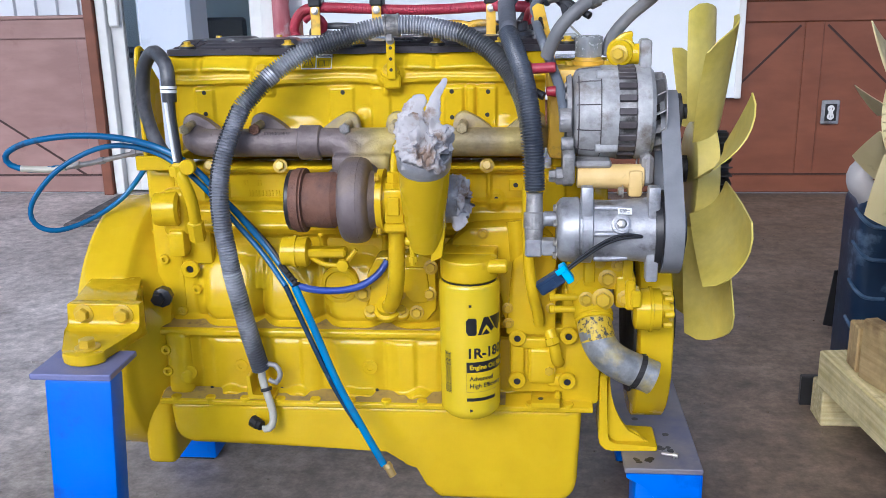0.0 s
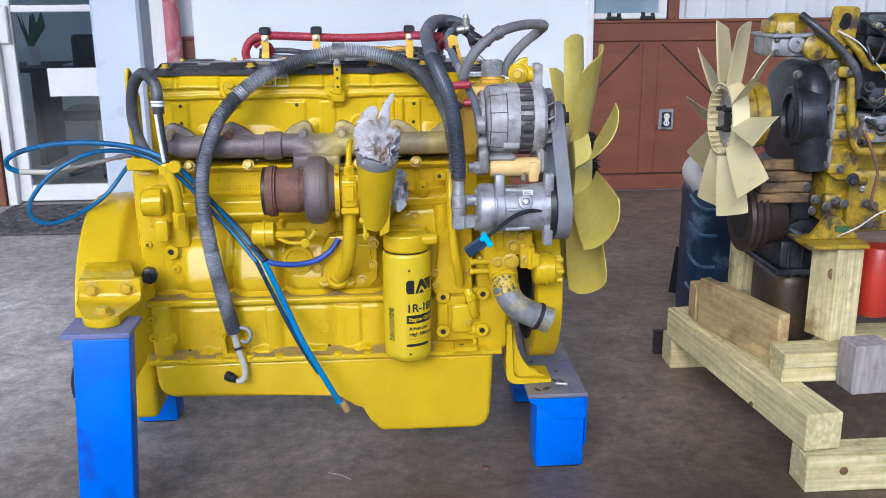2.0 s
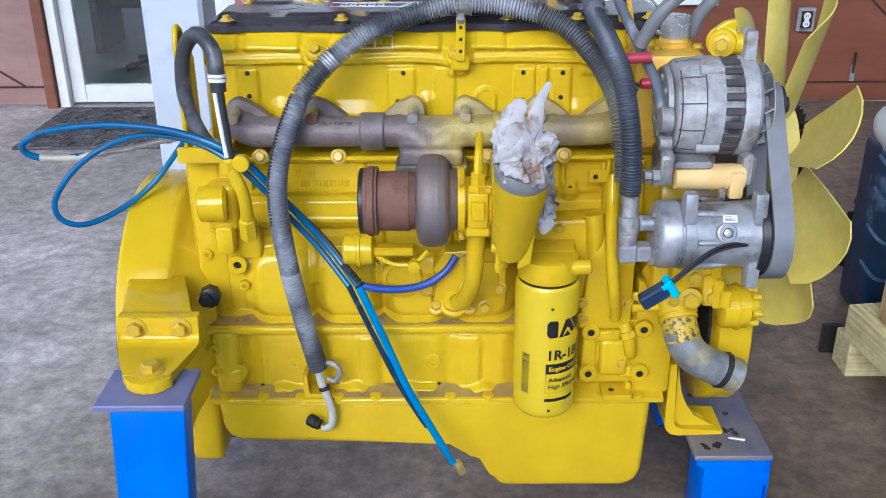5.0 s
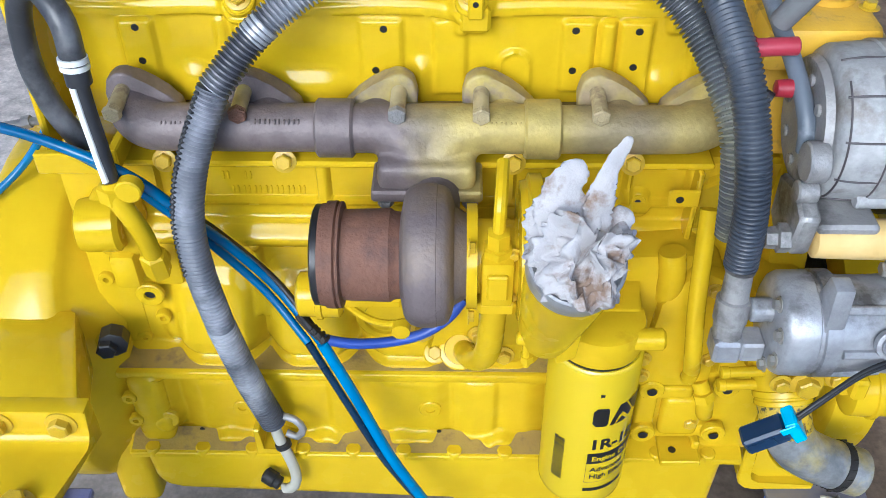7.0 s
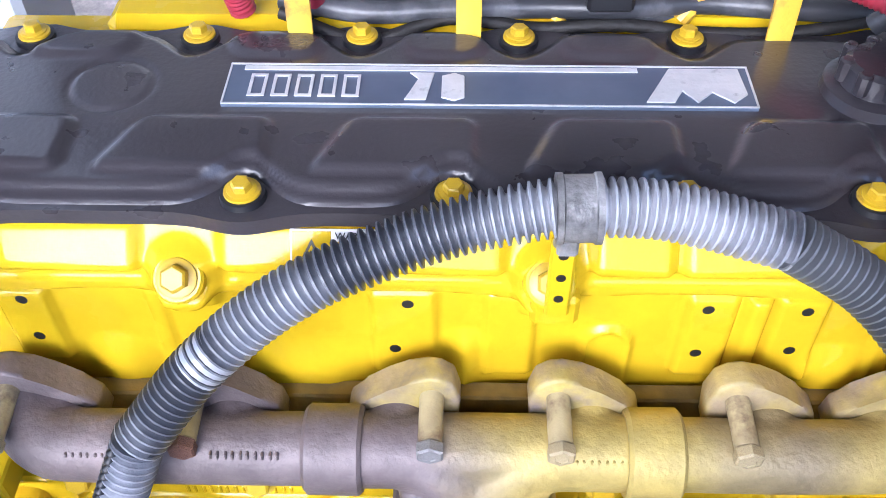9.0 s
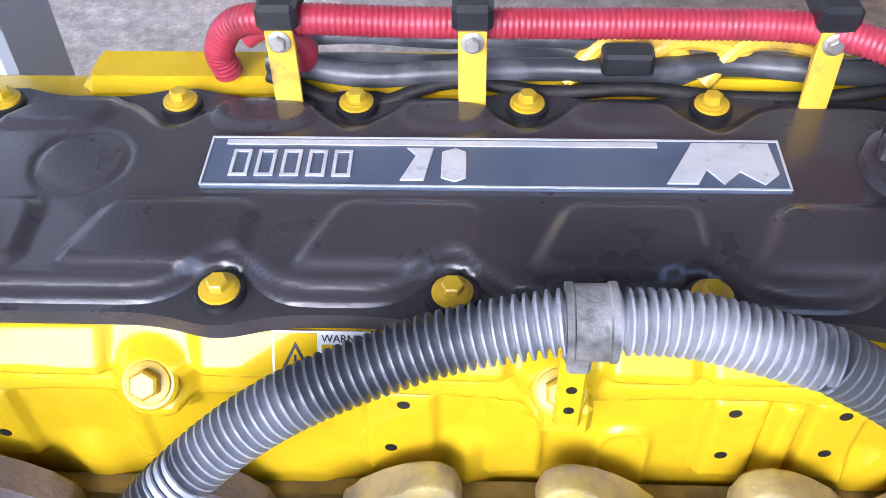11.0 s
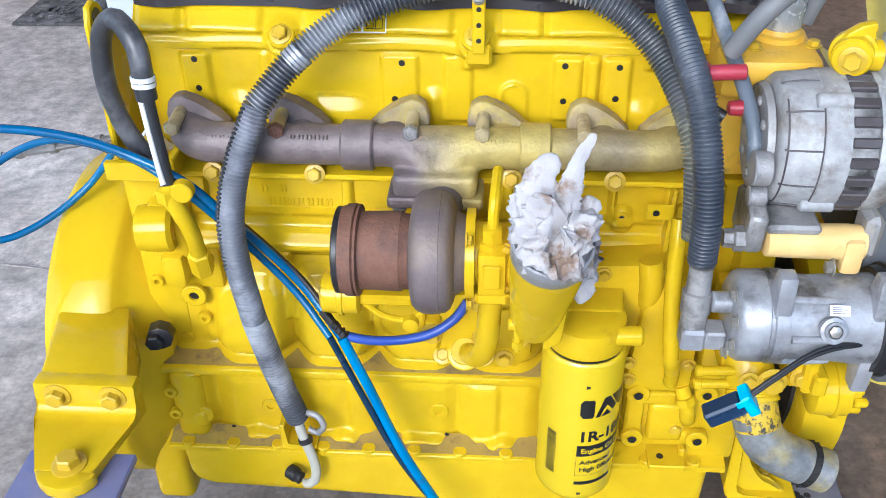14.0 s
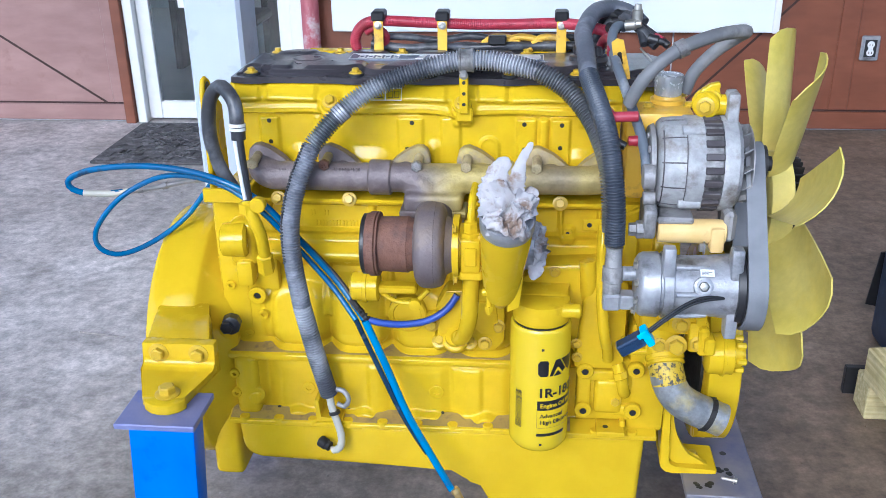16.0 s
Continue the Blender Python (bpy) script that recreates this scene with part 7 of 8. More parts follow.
bm = on([(0, 0.008), (0.003, 0.013), (0.02, 0.013), (0.022, 0.011), (0.03, 0.011), (0.031, 0.008)], (-0.21, 1.858, 0.297), (0.86, -0.42, -0.25), 16)
part("drain_fitting", bm, m_dark, engine)
bm = bmesh.new()
add_lathe(bm, (-0.172, 1.858, 0.375), (0.25, -0.2, -1), [(0, 0.0095), (0.0, 0.0125), (0.007, 0.0125), (0.007, 0.0095)], 16)
part("hose_clamp", bm, m_black, engine)
hose("clip_wire", [(-0.172, 1.87, 0.425), (-0.148, 1.862, 0.425), (-0.138, 1.86, 0.405), (-0.150, 1.862, 0.385), (-0.165, 1.866, 0.39)], 0.0058, m_aludirty)

hose("black_hose", [(-0.360, 1.93, 0.845), (-0.371, 1.93, 0.868), (-0.388, 1.932, 0.898), (-0.400, 1.932, 0.932), (-0.407, 1.931, 0.980), (-0.402, 1.930, 1.040), (-0.386, 1.922, 1.072), (-0.362, 1.908, 1.086), (-0.334, 1.885, 1.06), (-0.329, 1.875, 1.02), (-0.328, 1.872, 0.99)], 0.0145, m_rubber, "black rubber hose bent over in a loop", seg=16)
uh = hose("hose_tail", [(-0.329, 1.874, 1.004), (-0.326, 1.868, 0.96), (-0.320, 1.860, 0.90), (-0.317, 1.855, 0.868)], 0.0098, m_rubber)
bm = bmesh.new()
add_tube(bm, [(-0.3335, 1.8635, 0.99), (-0.3295, 1.858, 0.95), (-0.3235, 1.851, 0.90), (-0.3195, 1.8465, 0.873)], 0.0042, seg=8, step=0.01)
part("printed_strip", bm, m_white, uh)
bm = bmesh.new()
for z in (1.008, 1.016):
    add_lathe(bm, (-0.329, 1.8735, z), (0.03, 0.1, 1), [(0, 0.014), (0.0, 0.0165), (0.006, 0.0165), (0.006, 0.014)], 18)
part("cable_tie", bm, m_white, uh)

# blue lines
ba = [(0.093, 1.781, 0.238), (0.045, 1.792, 0.325), (-0.003, 1.805, 0.415), (-0.05, 1.825, 0.525), (-0.09, 1.842, 0.613), (-0.145, 1.878, 0.675), (-0.195, 1.885, 0.735), (-0.246, 1.875, 0.802), (-0.295, 1.872, 0.858), (-0.36, 1.876, 0.895), (-0.45, 1.90, 0.912), (-0.56, 1.92, 0.915), (-0.67, 1.935, 0.90), (-0.735, 1.95, 0.872), (-0.735, 1.96, 0.845), (-0.69, 1.97, 0.832), (-0.62, 1.98, 0.836)]
hose("blue_line", ba[:5], 0.0080, m_blue, "glossy blue plastic line hanging down the engine")
hose("blue_line", ba[4:], 0.0068, m_bluedark, "dark blue plastic line along the engine's side")
bb = [(0.040, 1.797, 0.318), (0.012, 1.799, 0.366), (-0.020, 1.806, 0.425), (-0.070, 1.828, 0.528), (-0.108, 1.842, 0.612), (-0.158, 1.874, 0.668), (-0.212, 1.886, 0.729), (-0.263, 1.882, 0.795), (-0.312, 1.882, 0.846), (-0.38, 1.90, 0.882), (-0.47, 1.93, 0.892), (-0.55, 1.95, 0.875), (-0.63, 1.945, 0.83), (-0.685, 1.935, 0.765), (-0.685, 1.935, 0.72), (-0.645, 1.95, 0.70), (-0.585, 1.99, 0.715), (-0.524, 2.035, 0.755), (-0.47, 2.05, 0.82), (-0.43, 2.05, 0.87)]
hose("blue_line", bb[4:], 0.0058, m_bluedark, "thin dark blue plastic line in a loop")
hose("blue_line", bb[:5], 0.0056, mat("inky_blue_hose", (0.006, 0.022, 0.050), (0.010, 0.035, 0.075), 9, 0.25, stain=(0.03, 0.04, 0.05), stain_scale=12, stain_cut=(0.55, 0.7)), "thin ink-blue plastic line hanging beside the bright one")
hose("loop_end", [(-0.715, 1.964, 0.836), (-0.66, 1.974, 0.832), (-0.62, 1.98, 0.836)], 0.0074, m_ivory, "dusty tan end of the blue line")
bm = bmesh.new()
add_tube(bm, [(-0.62, 1.98, 0.836), (-0.56, 1.985, 0.845), (-0.48, 1.985, 0.862), (-0.42, 1.985, 0.872)], 0.0056, seg=10)
for p in ((-0.60, 1.982, 0.839), (-0.545, 1.985, 0.848), (-0.47, 1.985, 0.864)):
    add_lathe(bm, p, (0.96, 0.02, 0.2), [(0, 0.0085), (0.012, 0.0085)], 6)
part("line_joint", bm, m_aludirty, engine, "grey metal line joint")
hose("black_wire", [(-0.085, 1.850, 0.60), (-0.10, 1.852, 0.63), (-0.15, 1.882, 0.69), (-0.22, 1.893, 0.765), (-0.262, 1.880, 0.815)], 0.0045, m_black)
bm = on([(0, 0.009), (0.010, 0.0105), (0.012, 0.0085), (0.03, 0.0085), (0.031, 0.0055)], (0.098, 1.780, 0.243), (0.45, -0.1, -0.88), 12)
part("brass_end", bm, m_brass, engine)
bm = bmesh.new()
for k in range(4):
    add_tube(bm, [(-0.118 + 0.006 * k, 1.85, 0.655 - 0.007 * k), (-0.104 + 0.006 * k, 1.838, 0.645 - 0.009 * k), (-0.10 + 0.006 * k, 1.85, 0.632 - 0.006 * k)], 0.006, seg=8)
part("line_tie", bm, m_dark, engine)
hose("violet_hose", [(-0.088, 1.848, 0.612), (-0.05, 1.850, 0.602), (0.0, 1.858, 0.598), (0.045, 1.866, 0.606), (0.08, 1.876, 0.628), (0.10, 1.884, 0.656)], 0.0075, m_blue2, "violet-blue plastic hose under the turbo")

# thick hose at the front end and its fitting
BIG = [(0.47, 2.15, 1.165), (0.445, 2.17, 1.185), (0.405, 2.175, 1.195), (0.368, 2.13, 1.192), (0.345, 2.06, 1.168), (0.346, 2.0, 1.150), (0.351, 1.92, 1.112), (0.365, 1.86, 1.082), (0.383, 1.805, 1.034), (0.395, 1.775, 0.972), (0.402, 1.757, 0.905), (0.404, 1.752, 0.835)]
hose("big_hose_upper", BIG[:7], 0.0178, m_sleeve, "smooth slate-grey upper end of the thick hose", seg=18)
hose("big_hose", BIG[6:], 0.0180, m_bighose, "thick ribbed slate-black hose", rib=0.0011, pitch=0.0054, seg=18)
bm = on([(0, 0.0165), (0.02, 0.0175), (0.022, 0.0195), (0.05, 0.0195), (0.052, 0.016), (0.085, 0.015), (0.088, 0.017)], (0.402, 1.735, 0.745), (0.02, 0.16, 1), 24)
part("hose_ferrule", bm, m_aludirty, engine)
bm = bmesh.new()
add_box(bm, (0.386, 1.715, 0.715), (0.418, 1.75, 0.748), 0.004)
add_box(bm, (0.417, 1.716, 0.718), (0.444, 1.75, 0.746), 0.003)
part("hose_block", bm, m_alu, engine)
bm = bmesh.new()
add_cyl(bm, (0.42, 1.735, 0.785), (0.446, 1.735, 0.785), 0.014)
part("port_stub", bm, m_alu, engine)
hose("yellow_pipe", [(0.392, 1.86, 0.83), (0.39, 1.84, 0.78), (0.392, 1.825, 0.70), (0.40, 1.82, 0.62), (0.412, 1.845, 0.56), (0.415, 1.86, 0.53)], 0.0115, m_yellow, "bent yellow coolant pipe", seg=14)
bm = bmesh.new()
add_box(bm, (0.352, 1.90, 0.80), (0.392, 1.904, 0.826), 0.002)
tb = part("pipe_tab", bm, m_yellow, engine)
hole(tb, (0.366, 1.8995, 0.813), (0, -1, 0), 0.005)

# connector with blue clip on the compressor's wire
bm = bmesh.new()
cm = Matrix.Translation((0.440, 1.632, 0.700)) @ Matrix.Rotation(radians(-34), 4, "Y")
add_box(bm, (-0.034, -0.013, -0.012), (0.016, 0.013, 0.012), 0.003, cm)
add_box(bm, (-0.03, -0.0145, -0.006), (0.0, -0.0131, 0.006), 0, cm)
con = part("wire_connector", bm, m_drum, engine, "dark grey-blue plug with a cyan clip")
bm = bmesh.new()
add_box(bm, (0.0165, -0.014, -0.018), (0.030, 0.014, 0.016), 0.002, cm)
add_box(bm, (0.010, -0.0165, 0.006), (0.028, -0.0142, 0.016), 0.001, cm)
part("clip", bm, m_cyan, con)
for dz in (0.0, 0.006):
    hose("sensor_wire", [(0.462, 1.634, 0.716 + dz), (0.49, 1.645, 0.735 + dz), (0.53, 1.662, 0.757 + dz), (0.565, 1.672, 0.766 + dz), (0.60, 1.682, 0.766), (0.618, 1.70, 0.765)], 0.0028, m_black, seg=8)

# wires and brackets along the back of the cover
RED = [(-0.155, 2.255, 1.09), (-0.157, 2.25, 1.115), (-0.138, 2.24, 1.145), (-0.10, 2.228, 1.158), (0.0, 2.228, 1.155), (0.10, 2.235, 1.150), (0.2, 2.235, 1.150), (0.30, 2.22, 1.155), (0.37, 2.17, 1.155), (0.41, 2.13, 1.15)]
hose("red_conduit", RED, 0.0118, m_red, "red ribbed conduit along the valve cover", rib=0.0004, pitch=0.0045, seg=14)
hose("red_conduit", [(-0.09, 2.25, 1.10), (-0.085, 2.24, 1.125), (-0.11, 2.24, 1.142), (-0.13, 2.245, 1.13)], 0.009, m_red, seg=10)
for k, (dy, dz, r, mm) in enumerate(((0.012, -0.04, 0.010, m_rubber), (0.03, -0.05, 0.012, m_rubber), (0.0, -0.052, 0.006, m_dark), (0.04, -0.025, 0.008, m_rubber))):
    rd = random.Random(k)
    hose("rear_wire", [(x, 2.235 + dy + rd.uniform(-0.012, 0.012), 1.138 + dz + rd.uniform(-0.008, 0.008)) for x in np.linspace(-0.12, 0.40, 8)], r, mm, "dark wire behind the valve cover", seg=10)
for x in (-0.097, 0.045, 0.305):
    bm = bmesh.new()
    add_prism(bm, [(2.205, 1.075), (2.210, 1.075), (2.216, 1.14), (2.212, 1.172), (2.206, 1.172), (2.209, 1.14)], "x", x - 0.0105, x + 0.0105, 0.0015)
    wb = part("wire_bracket", bm, m_yworn, engine)
    bm = bmesh.new()
    add_box(bm, (x - 0.015, 2.204, 1.160), (x + 0.015, 2.25, 1.182), 0.004)
    part("rubber_clip", bm, m_black, wb)
    bolt(wb, (x, 2.206, 1.152), (0, -1, 0.1), 0.006, BOLT_STEEL)
bm = bmesh.new()
add_box(bm, (-0.28, 2.245, 0.88), (0.42, 2.30, 1.085), 0.01)
part("intake_rail", bm, m_cast, engine)
for x in (0.12, 0.17, 0.23):
    bm = bmesh.new()
    add_tube(bm, [(x, 2.25, 1.085), (x + 0.03, 2.262, 1.115), (x + 0.08, 2.262, 1.112), (x + 0.1, 2.26, 1.09)], 0.008, seg=10)
    part("fuel_line", bm, m_yworn, engine)
bm = bmesh.new()
add_box(bm, (0.145, 2.228, 1.105), (0.185, 2.25, 1.125), 0.003)
part("plug", bm, m_black, engine)

# cluster at the front top corner
bm = bmesh.new()
add_prism(bm, [(-0.013, 0.0), (0.013, 0.0), (0.014, 0.06), (0.012, 0.122), (0.0, 0.128), (-0.012, 0.122), (-0.014, 0.06)], "y", 0.0, 0.004, 0.001)
BR = Matrix.Translation((0.434, 2.015, 1.042)) @ Matrix.Rotation(radians(8), 4, "X") @ Matrix.Rotation(radians(-12), 4, "Y")
bmesh.ops.transform(bm, matrix=BR, verts=bm.verts)
sb = part("slotted_bracket", bm, m_yworn, engine, "pale yellow slotted bracket")
for z in (0.025, 0.078, 0.084, 0.090, 0.096):
    hole(sb, BR @ Vector((0, -0.0003, z)), BR.to_3x3() @ Vector((0, -1, 0)), 0.0045)
bolt(sb, BR @ Vector((0, 0, 0.05)), BR.to_3x3() @ Vector((0, -1, 0)), 0.006)
hose("arched_hose", [(0.425, 1.87, 1.07), (0.445, 1.85, 1.118), (0.475, 1.85, 1.152), (0.515, 1.86, 1.178), (0.57, 1.89, 1.192), (0.62, 1.93, 1.193), (0.642, 1.955, 1.188), (0.632, 1.985, 1.172), (0.595, 2.0, 1.14), (0.56, 2.0, 1.10), (0.545, 2.0, 1.06)], 0.0125, m_dusthose, "dusty grey rubber hose arched over the alternator", seg=14)
bm = on([(0, 0.013), (0.0, 0.0165), (0.018, 0.0165), (0.018, 0.013)], (0.503, 1.856, 1.172), (0.75, 0.2, 0.35), 18)
part("hose_sleeve", bm, m_aludirty, engine)
hose("battery_cable", [(0.43, 2.12, 1.165), (0.415, 2.10, 1.172), (0.402, 2.06, 1.155), (0.408, 2.0, 1.12), (0.430, 1.92, 1.065), (0.448, 1.85, 1.02), (0.456, 1.81, 0.985), (0.458, 1.80, 0.955)], 0.0098, mat("slate_cable", (0.10, 0.12, 0.15), (0.16, 0.18, 0.22), 12, 0.4, stain=(0.3, 0.32, 0.36), stain_scale=20, stain_cut=(0.56, 0.7)), "slate grey battery cable to the alternator", seg=12)
bm = on([(0, 0.006), (0.002, 0.0098), (0.045, 0.0098), (0.047, 0.007)], (0.396, 1.850, 1.050), (1, 0, 0.05), 16)
part("red_boot", bm, m_red, engine, "red rubber terminal boot")
bm = on([(0, 0.005), (0.002, 0.009), (0.018, 0.0105), (0.020, 0.006)], (0.424, 1.840, 1.008), (1, 0, 0), 16)
part("red_boot", bm, m_red, engine)
hose("red_wire", [(0.36, 1.93, 1.09), (0.372, 1.90, 1.075), (0.388, 1.87, 1.055), (0.40, 1.845, 1.05)], 0.0085, m_red, seg=10)
hose("black_wire", [(0.38, 1.87, 1.03), (0.40, 1.84, 1.01), (0.42, 1.83, 1.0)], 0.008, m_black, seg=10)
for k in range(5):
    rd = random.Random(20 + k)
    pts = [(0.37 + 0.01 * k, 2.19, 1.12), (0.40 + rd.uniform(-.01, .02), 2.17, 1.17 + rd.uniform(0, .015)), (0.44 + rd.uniform(0, .02), 2.13, 1.165 + rd.uniform(0, .015)), (0.47 + 0.012 * k, 2.08, 1.14 + rd.uniform(-.01, .02))]
    hose("bundle_wire", pts, (0.009, 0.007, 0.011, 0.006, 0.008)[k], (m_rubber, m_black, m_rubber, m_red, m_black)[k], "wire in the bundle at the front corner", seg=10)
for p, d in (((0.43, 2.10, 1.172), (1, -0.3, 0.2)), ((0.475, 2.085, 1.15), (1, -0.2, -0.2)), ((0.40, 2.12, 1.165), (0.5, -1, 0)), ((0.455, 2.11, 1.18), (0, 0, 1))):
    bm = on([(0, 0.006), (0.002, 0.011), (0.022, 0.011), (0.024, 0.008), (0.034, 0.007)], p, d, 14)
    part("terminal_nut", bm, m_steel if p[2] > 1.17 else m_black, engine)
hose("red_wire", [(0.385, 2.14, 1.12), (0.392, 2.10, 1.145), (0.402, 2.06, 1.15), (0.40, 2.02, 1.13)], 0.010, m_red, seg=10)
hose("thin_wire", [(0.46, 2.06, 1.135), (0.485, 2.03, 1.11), (0.51, 2.0, 1.085)], 0.0022, m_steel, seg=6)

# housing at the front end of the head and the taped outlet
bm = bmesh.new()
add_box(bm, (0.425, 1.90, 0.99), (0.555, 2.10, 1.045), 0.012, seg=2)
add_box(bm, (0.43, 1.925, 0.86), (0.50, 2.05, 1.0), 0.012, seg=2)
add_lathe(bm, (0.511, 1.985, 1.04), (0, 0, 1), [(0, 0.034), (0.012, 0.034), (0.014, 0.028), (0.02, 0.026)], 28)
wh = part("thermostat_housing", bm, m_yworn, engine, "scuffed yellow thermostat housing")
for p in ((0.47, 1.94, 1.046), (0.548, 1.95, 1.046), (0.545, 2.03, 1.046)):
    bolt(wh, p, (0, 0, 1), 0.008)
bm = on([(0, 0.026), (0.004, 0.0275), (0.018, 0.0268), (0.03, 0.0278), (0.040, 0.027), (0.042, 0.02)], (0.511, 1.985, 1.06), (0, 0, 1), 28)
for v in bm.verts:
    v.co += noise.noise_vector(v.co * 120) * 0.0018
part("taped_outlet", bm, mat("crinkled_silver_tape", (0.42, 0.44, 0.47), (0.62, 0.64, 0.66), 40, 0.25, 0.5, 0.4, 90), wh, "outlet wrapped in crinkled silver tape")

# ---- second engine on its timber cradle ----
def timber(parent, lo, hi, material, turn=0.0, bev=0.004):
    b = bmesh.new()
    c = (Vector(lo) + Vector(hi)) / 2
    h = (Vector(hi) - Vector(lo)) / 2
    add_box(b, -h, h, bev)
    if isinstance(material, dict):
        material = material["xyz"[max(range(3), key=lambda k: h[k])]]
    o = new("timber", mesh_of("timber", b, material, 30))
    o.matrix_basis = Matrix.Translation(c) @ Matrix.Rotation(radians(turn), 4, "Z")
    hang(o, parent)
    return o


cradle = thing("timber_cradle", (1.6, 2.1, 0), "cradle of pale rough sawn timbers under the second engine", "cradle")
timber(cradle, (1.30, 1.638, 0.0), (2.40, 1.738, 0.101), m_wood)
timber(cradle, (1.20, 2.486, 0.0), (2.40, 2.586, 0.108), m_wood)
timber(cradle, (1.245, 1.66, 0.109), (1.348, 2.535, 0.212), m_wood, 7)
timber(cradle, (2.15, 1.66, 0.109), (2.253, 2.535, 0.212), m_wood)
timber(cradle, (1.315, 1.862, 0.213), (2.35, 1.952, 0.256), m_wood)
timber(cradle, (1.315, 1.857, 0.257), (2.35, 1.962, 0.300), m_wood)
timber(cradle, (1.30, 2.43, 0.213), (2.35, 2.52, 0.300), m_wood)
timber(cradle, (1.288, 1.97, 0.213), (1.328, 2.36, 0.372), m_wood2, 16)
timber(cradle, (1.235, 2.37, 0.213), (1.295, 2.44, 0.335), m_wood2)
timber(cradle, (1.455, 1.945, 0.301), (1.555, 2.045, 0.575), m_wood, 20)
timber(cradle, (1.39, 2.42, 0.301), (1.48, 2.51, 0.64), m_wood)
timber(cradle, (2.05, 1.945, 0.301), (2.15, 2.045, 0.575), m_wood)
timber(cradle, (2.05, 2.42, 0.301), (2.15, 2.51, 0.575), m_wood)
timber(cradle, (1.465, 1.77, 0.213), (1.57, 1.855, 0.352), m_wood3, 4)

EX = 1.238
eng2 = thing("second_engine", (1.7, 2.15, 0.576), "worn yellow and black engine with an ivory fan on timbers", "engine")
bm = bmesh.new()
add_box(bm, (1.53, 2.06, 0.62), (2.30, 2.40, 0.93), 0.015, seg=2)
add_box(bm, (1.53, 2.02, 0.60), (2.30, 2.08, 0.78), 0.012, seg=2)
e2b = part("engine_block", bm, m_oldyel, eng2)
bm = bmesh.new()
add_box(bm, (1.56, 2.08, 0.92), (2.30, 2.36, 1.15), 0.015, seg=2)
part("cylinder_head", bm, m_oldblk, eng2, "black cylinder head")
bm = bmesh.new()
add_prism(bm, [(2.03, 0.63), (2.40, 0.63), (2.42, 0.98), (2.34, 1.12), (2.08, 1.12), (2.02, 0.98)], "x", 1.465, 1.53, 0.01, 2)
e2p = part("front_plate", bm, m_oldyel, eng2)
for p, q, r in (((1.50, 2.035, 0.80), (1.50, 2.01, 0.80), 0.045), ((1.455, 2.03, 0.91), (1.56, 2.03, 0.91), 0.016), ((1.455, 2.03, 0.865), (1.53, 2.03, 0.865), 0.015)):
    bm = bmesh.new()
    add_cyl(bm, p, q, r)
    part("casting_boss", bm, m_oldyel, e2p)
bm = bmesh.new()
add_prism(bm, [(2.045, 0.775), (2.30, 0.775), (2.32, 1.03), (2.24, 1.075), (2.06, 1.07), (2.015, 1.02), (2.005, 0.90)], "x", 1.385, 1.455, 0.028, 4)
add_lathe(bm, (1.352, 2.058, 0.930), (1, -0.12, 0), [(0.03, 0.05), (0.012, 0.060), (0, 0.064), (0.0, 0.078), (0.004, 0.083), (0.012, 0.083), (0.016, 0.076), (0.05, 0.080), (0.08, 0.074)], 44)
add_tube(bm, [(1.40, 2.035, 0.93), (1.414, 2.035, 0.87), (1.424, 2.045, 0.79)], 0.045, seg=20)
wp = part("water_pump", bm, m_oldblk, eng2, "oily black pump casting")
bm = bmesh.new()
add_prism(bm, [(2.002, 0.79), (2.06, 0.772), (2.30, 0.772), (2.33, 1.06), (2.24, 1.09), (2.03, 1.085), (2.0, 1.03)], "x", 1.452, 1.462, 0.003, 2)
part("pump_flange", bm, m_aludirty, wp)
bm = bmesh.new()
add_lathe(bm, (1.3585, 2.0574, 0.930), (1, -0.12, 0), [(0, 0.022), (0.0, 0.030), (0.004, 0.034), (0.006, 0.05)], 28)
part("pump_boss", bm, m_oldblk, wp)
for z in (0.80, 0.86, 0.96, 1.04, 1.075):
    bolt(wp, (1.446, 2.004, z), (0, -1, 0), 0.0085, BOLT_GREASY)
bm = bmesh.new()
add_box(bm, (1.40, 2.092, 0.62), (1.463, 2.36, 0.78), 0.012, seg=2)
add_cyl(bm, (1.36, 2.12, 0.60), (1.45, 2.12, 0.64), 0.02)
part("front_casting", bm, m_oldblk, eng2)
bm = on([(0, 0.0), (0.001, 0.060), (0.006, 0.060)], (1.362, 2.057, 0.930), (1, -0.12, 0), 32)
part("pump_mouth", bm, m_ink, eng2)
bm = on([(0, 0.05), (0.0, 0.085), (0.004, 0.09), (0.03, 0.09), (0.032, 0.084), (0.038, 0.084), (0.04, 0.092), (0.075, 0.092), (0.08, 0.06)], (1.225, 2.14, 0.925), seg=40)
part("fan_pulley", bm, m_oldyel, eng2)
bm = on([(0, 0.06), (0.0, 0.100), (0.01, 0.104), (0.02, 0.096), (0.03, 0.104), (0.04, 0.096), (0.05, 0.104), (0.06, 0.09), (0.12, 0.07)], (1.268, 2.14, 0.625), seg=48)
part("crank_pulley", bm, m_rustdark, eng2, "grooved black crank pulley")
bm = on([(0, 0.062), (0.01, 0.056), (0.012, 0.04)], (1.266, 2.14, 0.625), seg=36)
part("pulley_dish", bm, m_dark, eng2)
bm = bmesh.new()
add_box(bm, (1.40, 2.11, 0.56), (1.54, 2.35, 0.62), 0.01, seg=2)
add_box(bm, (1.372, 2.085, 0.455), (1.56, 2.37, 0.474), 0.003)
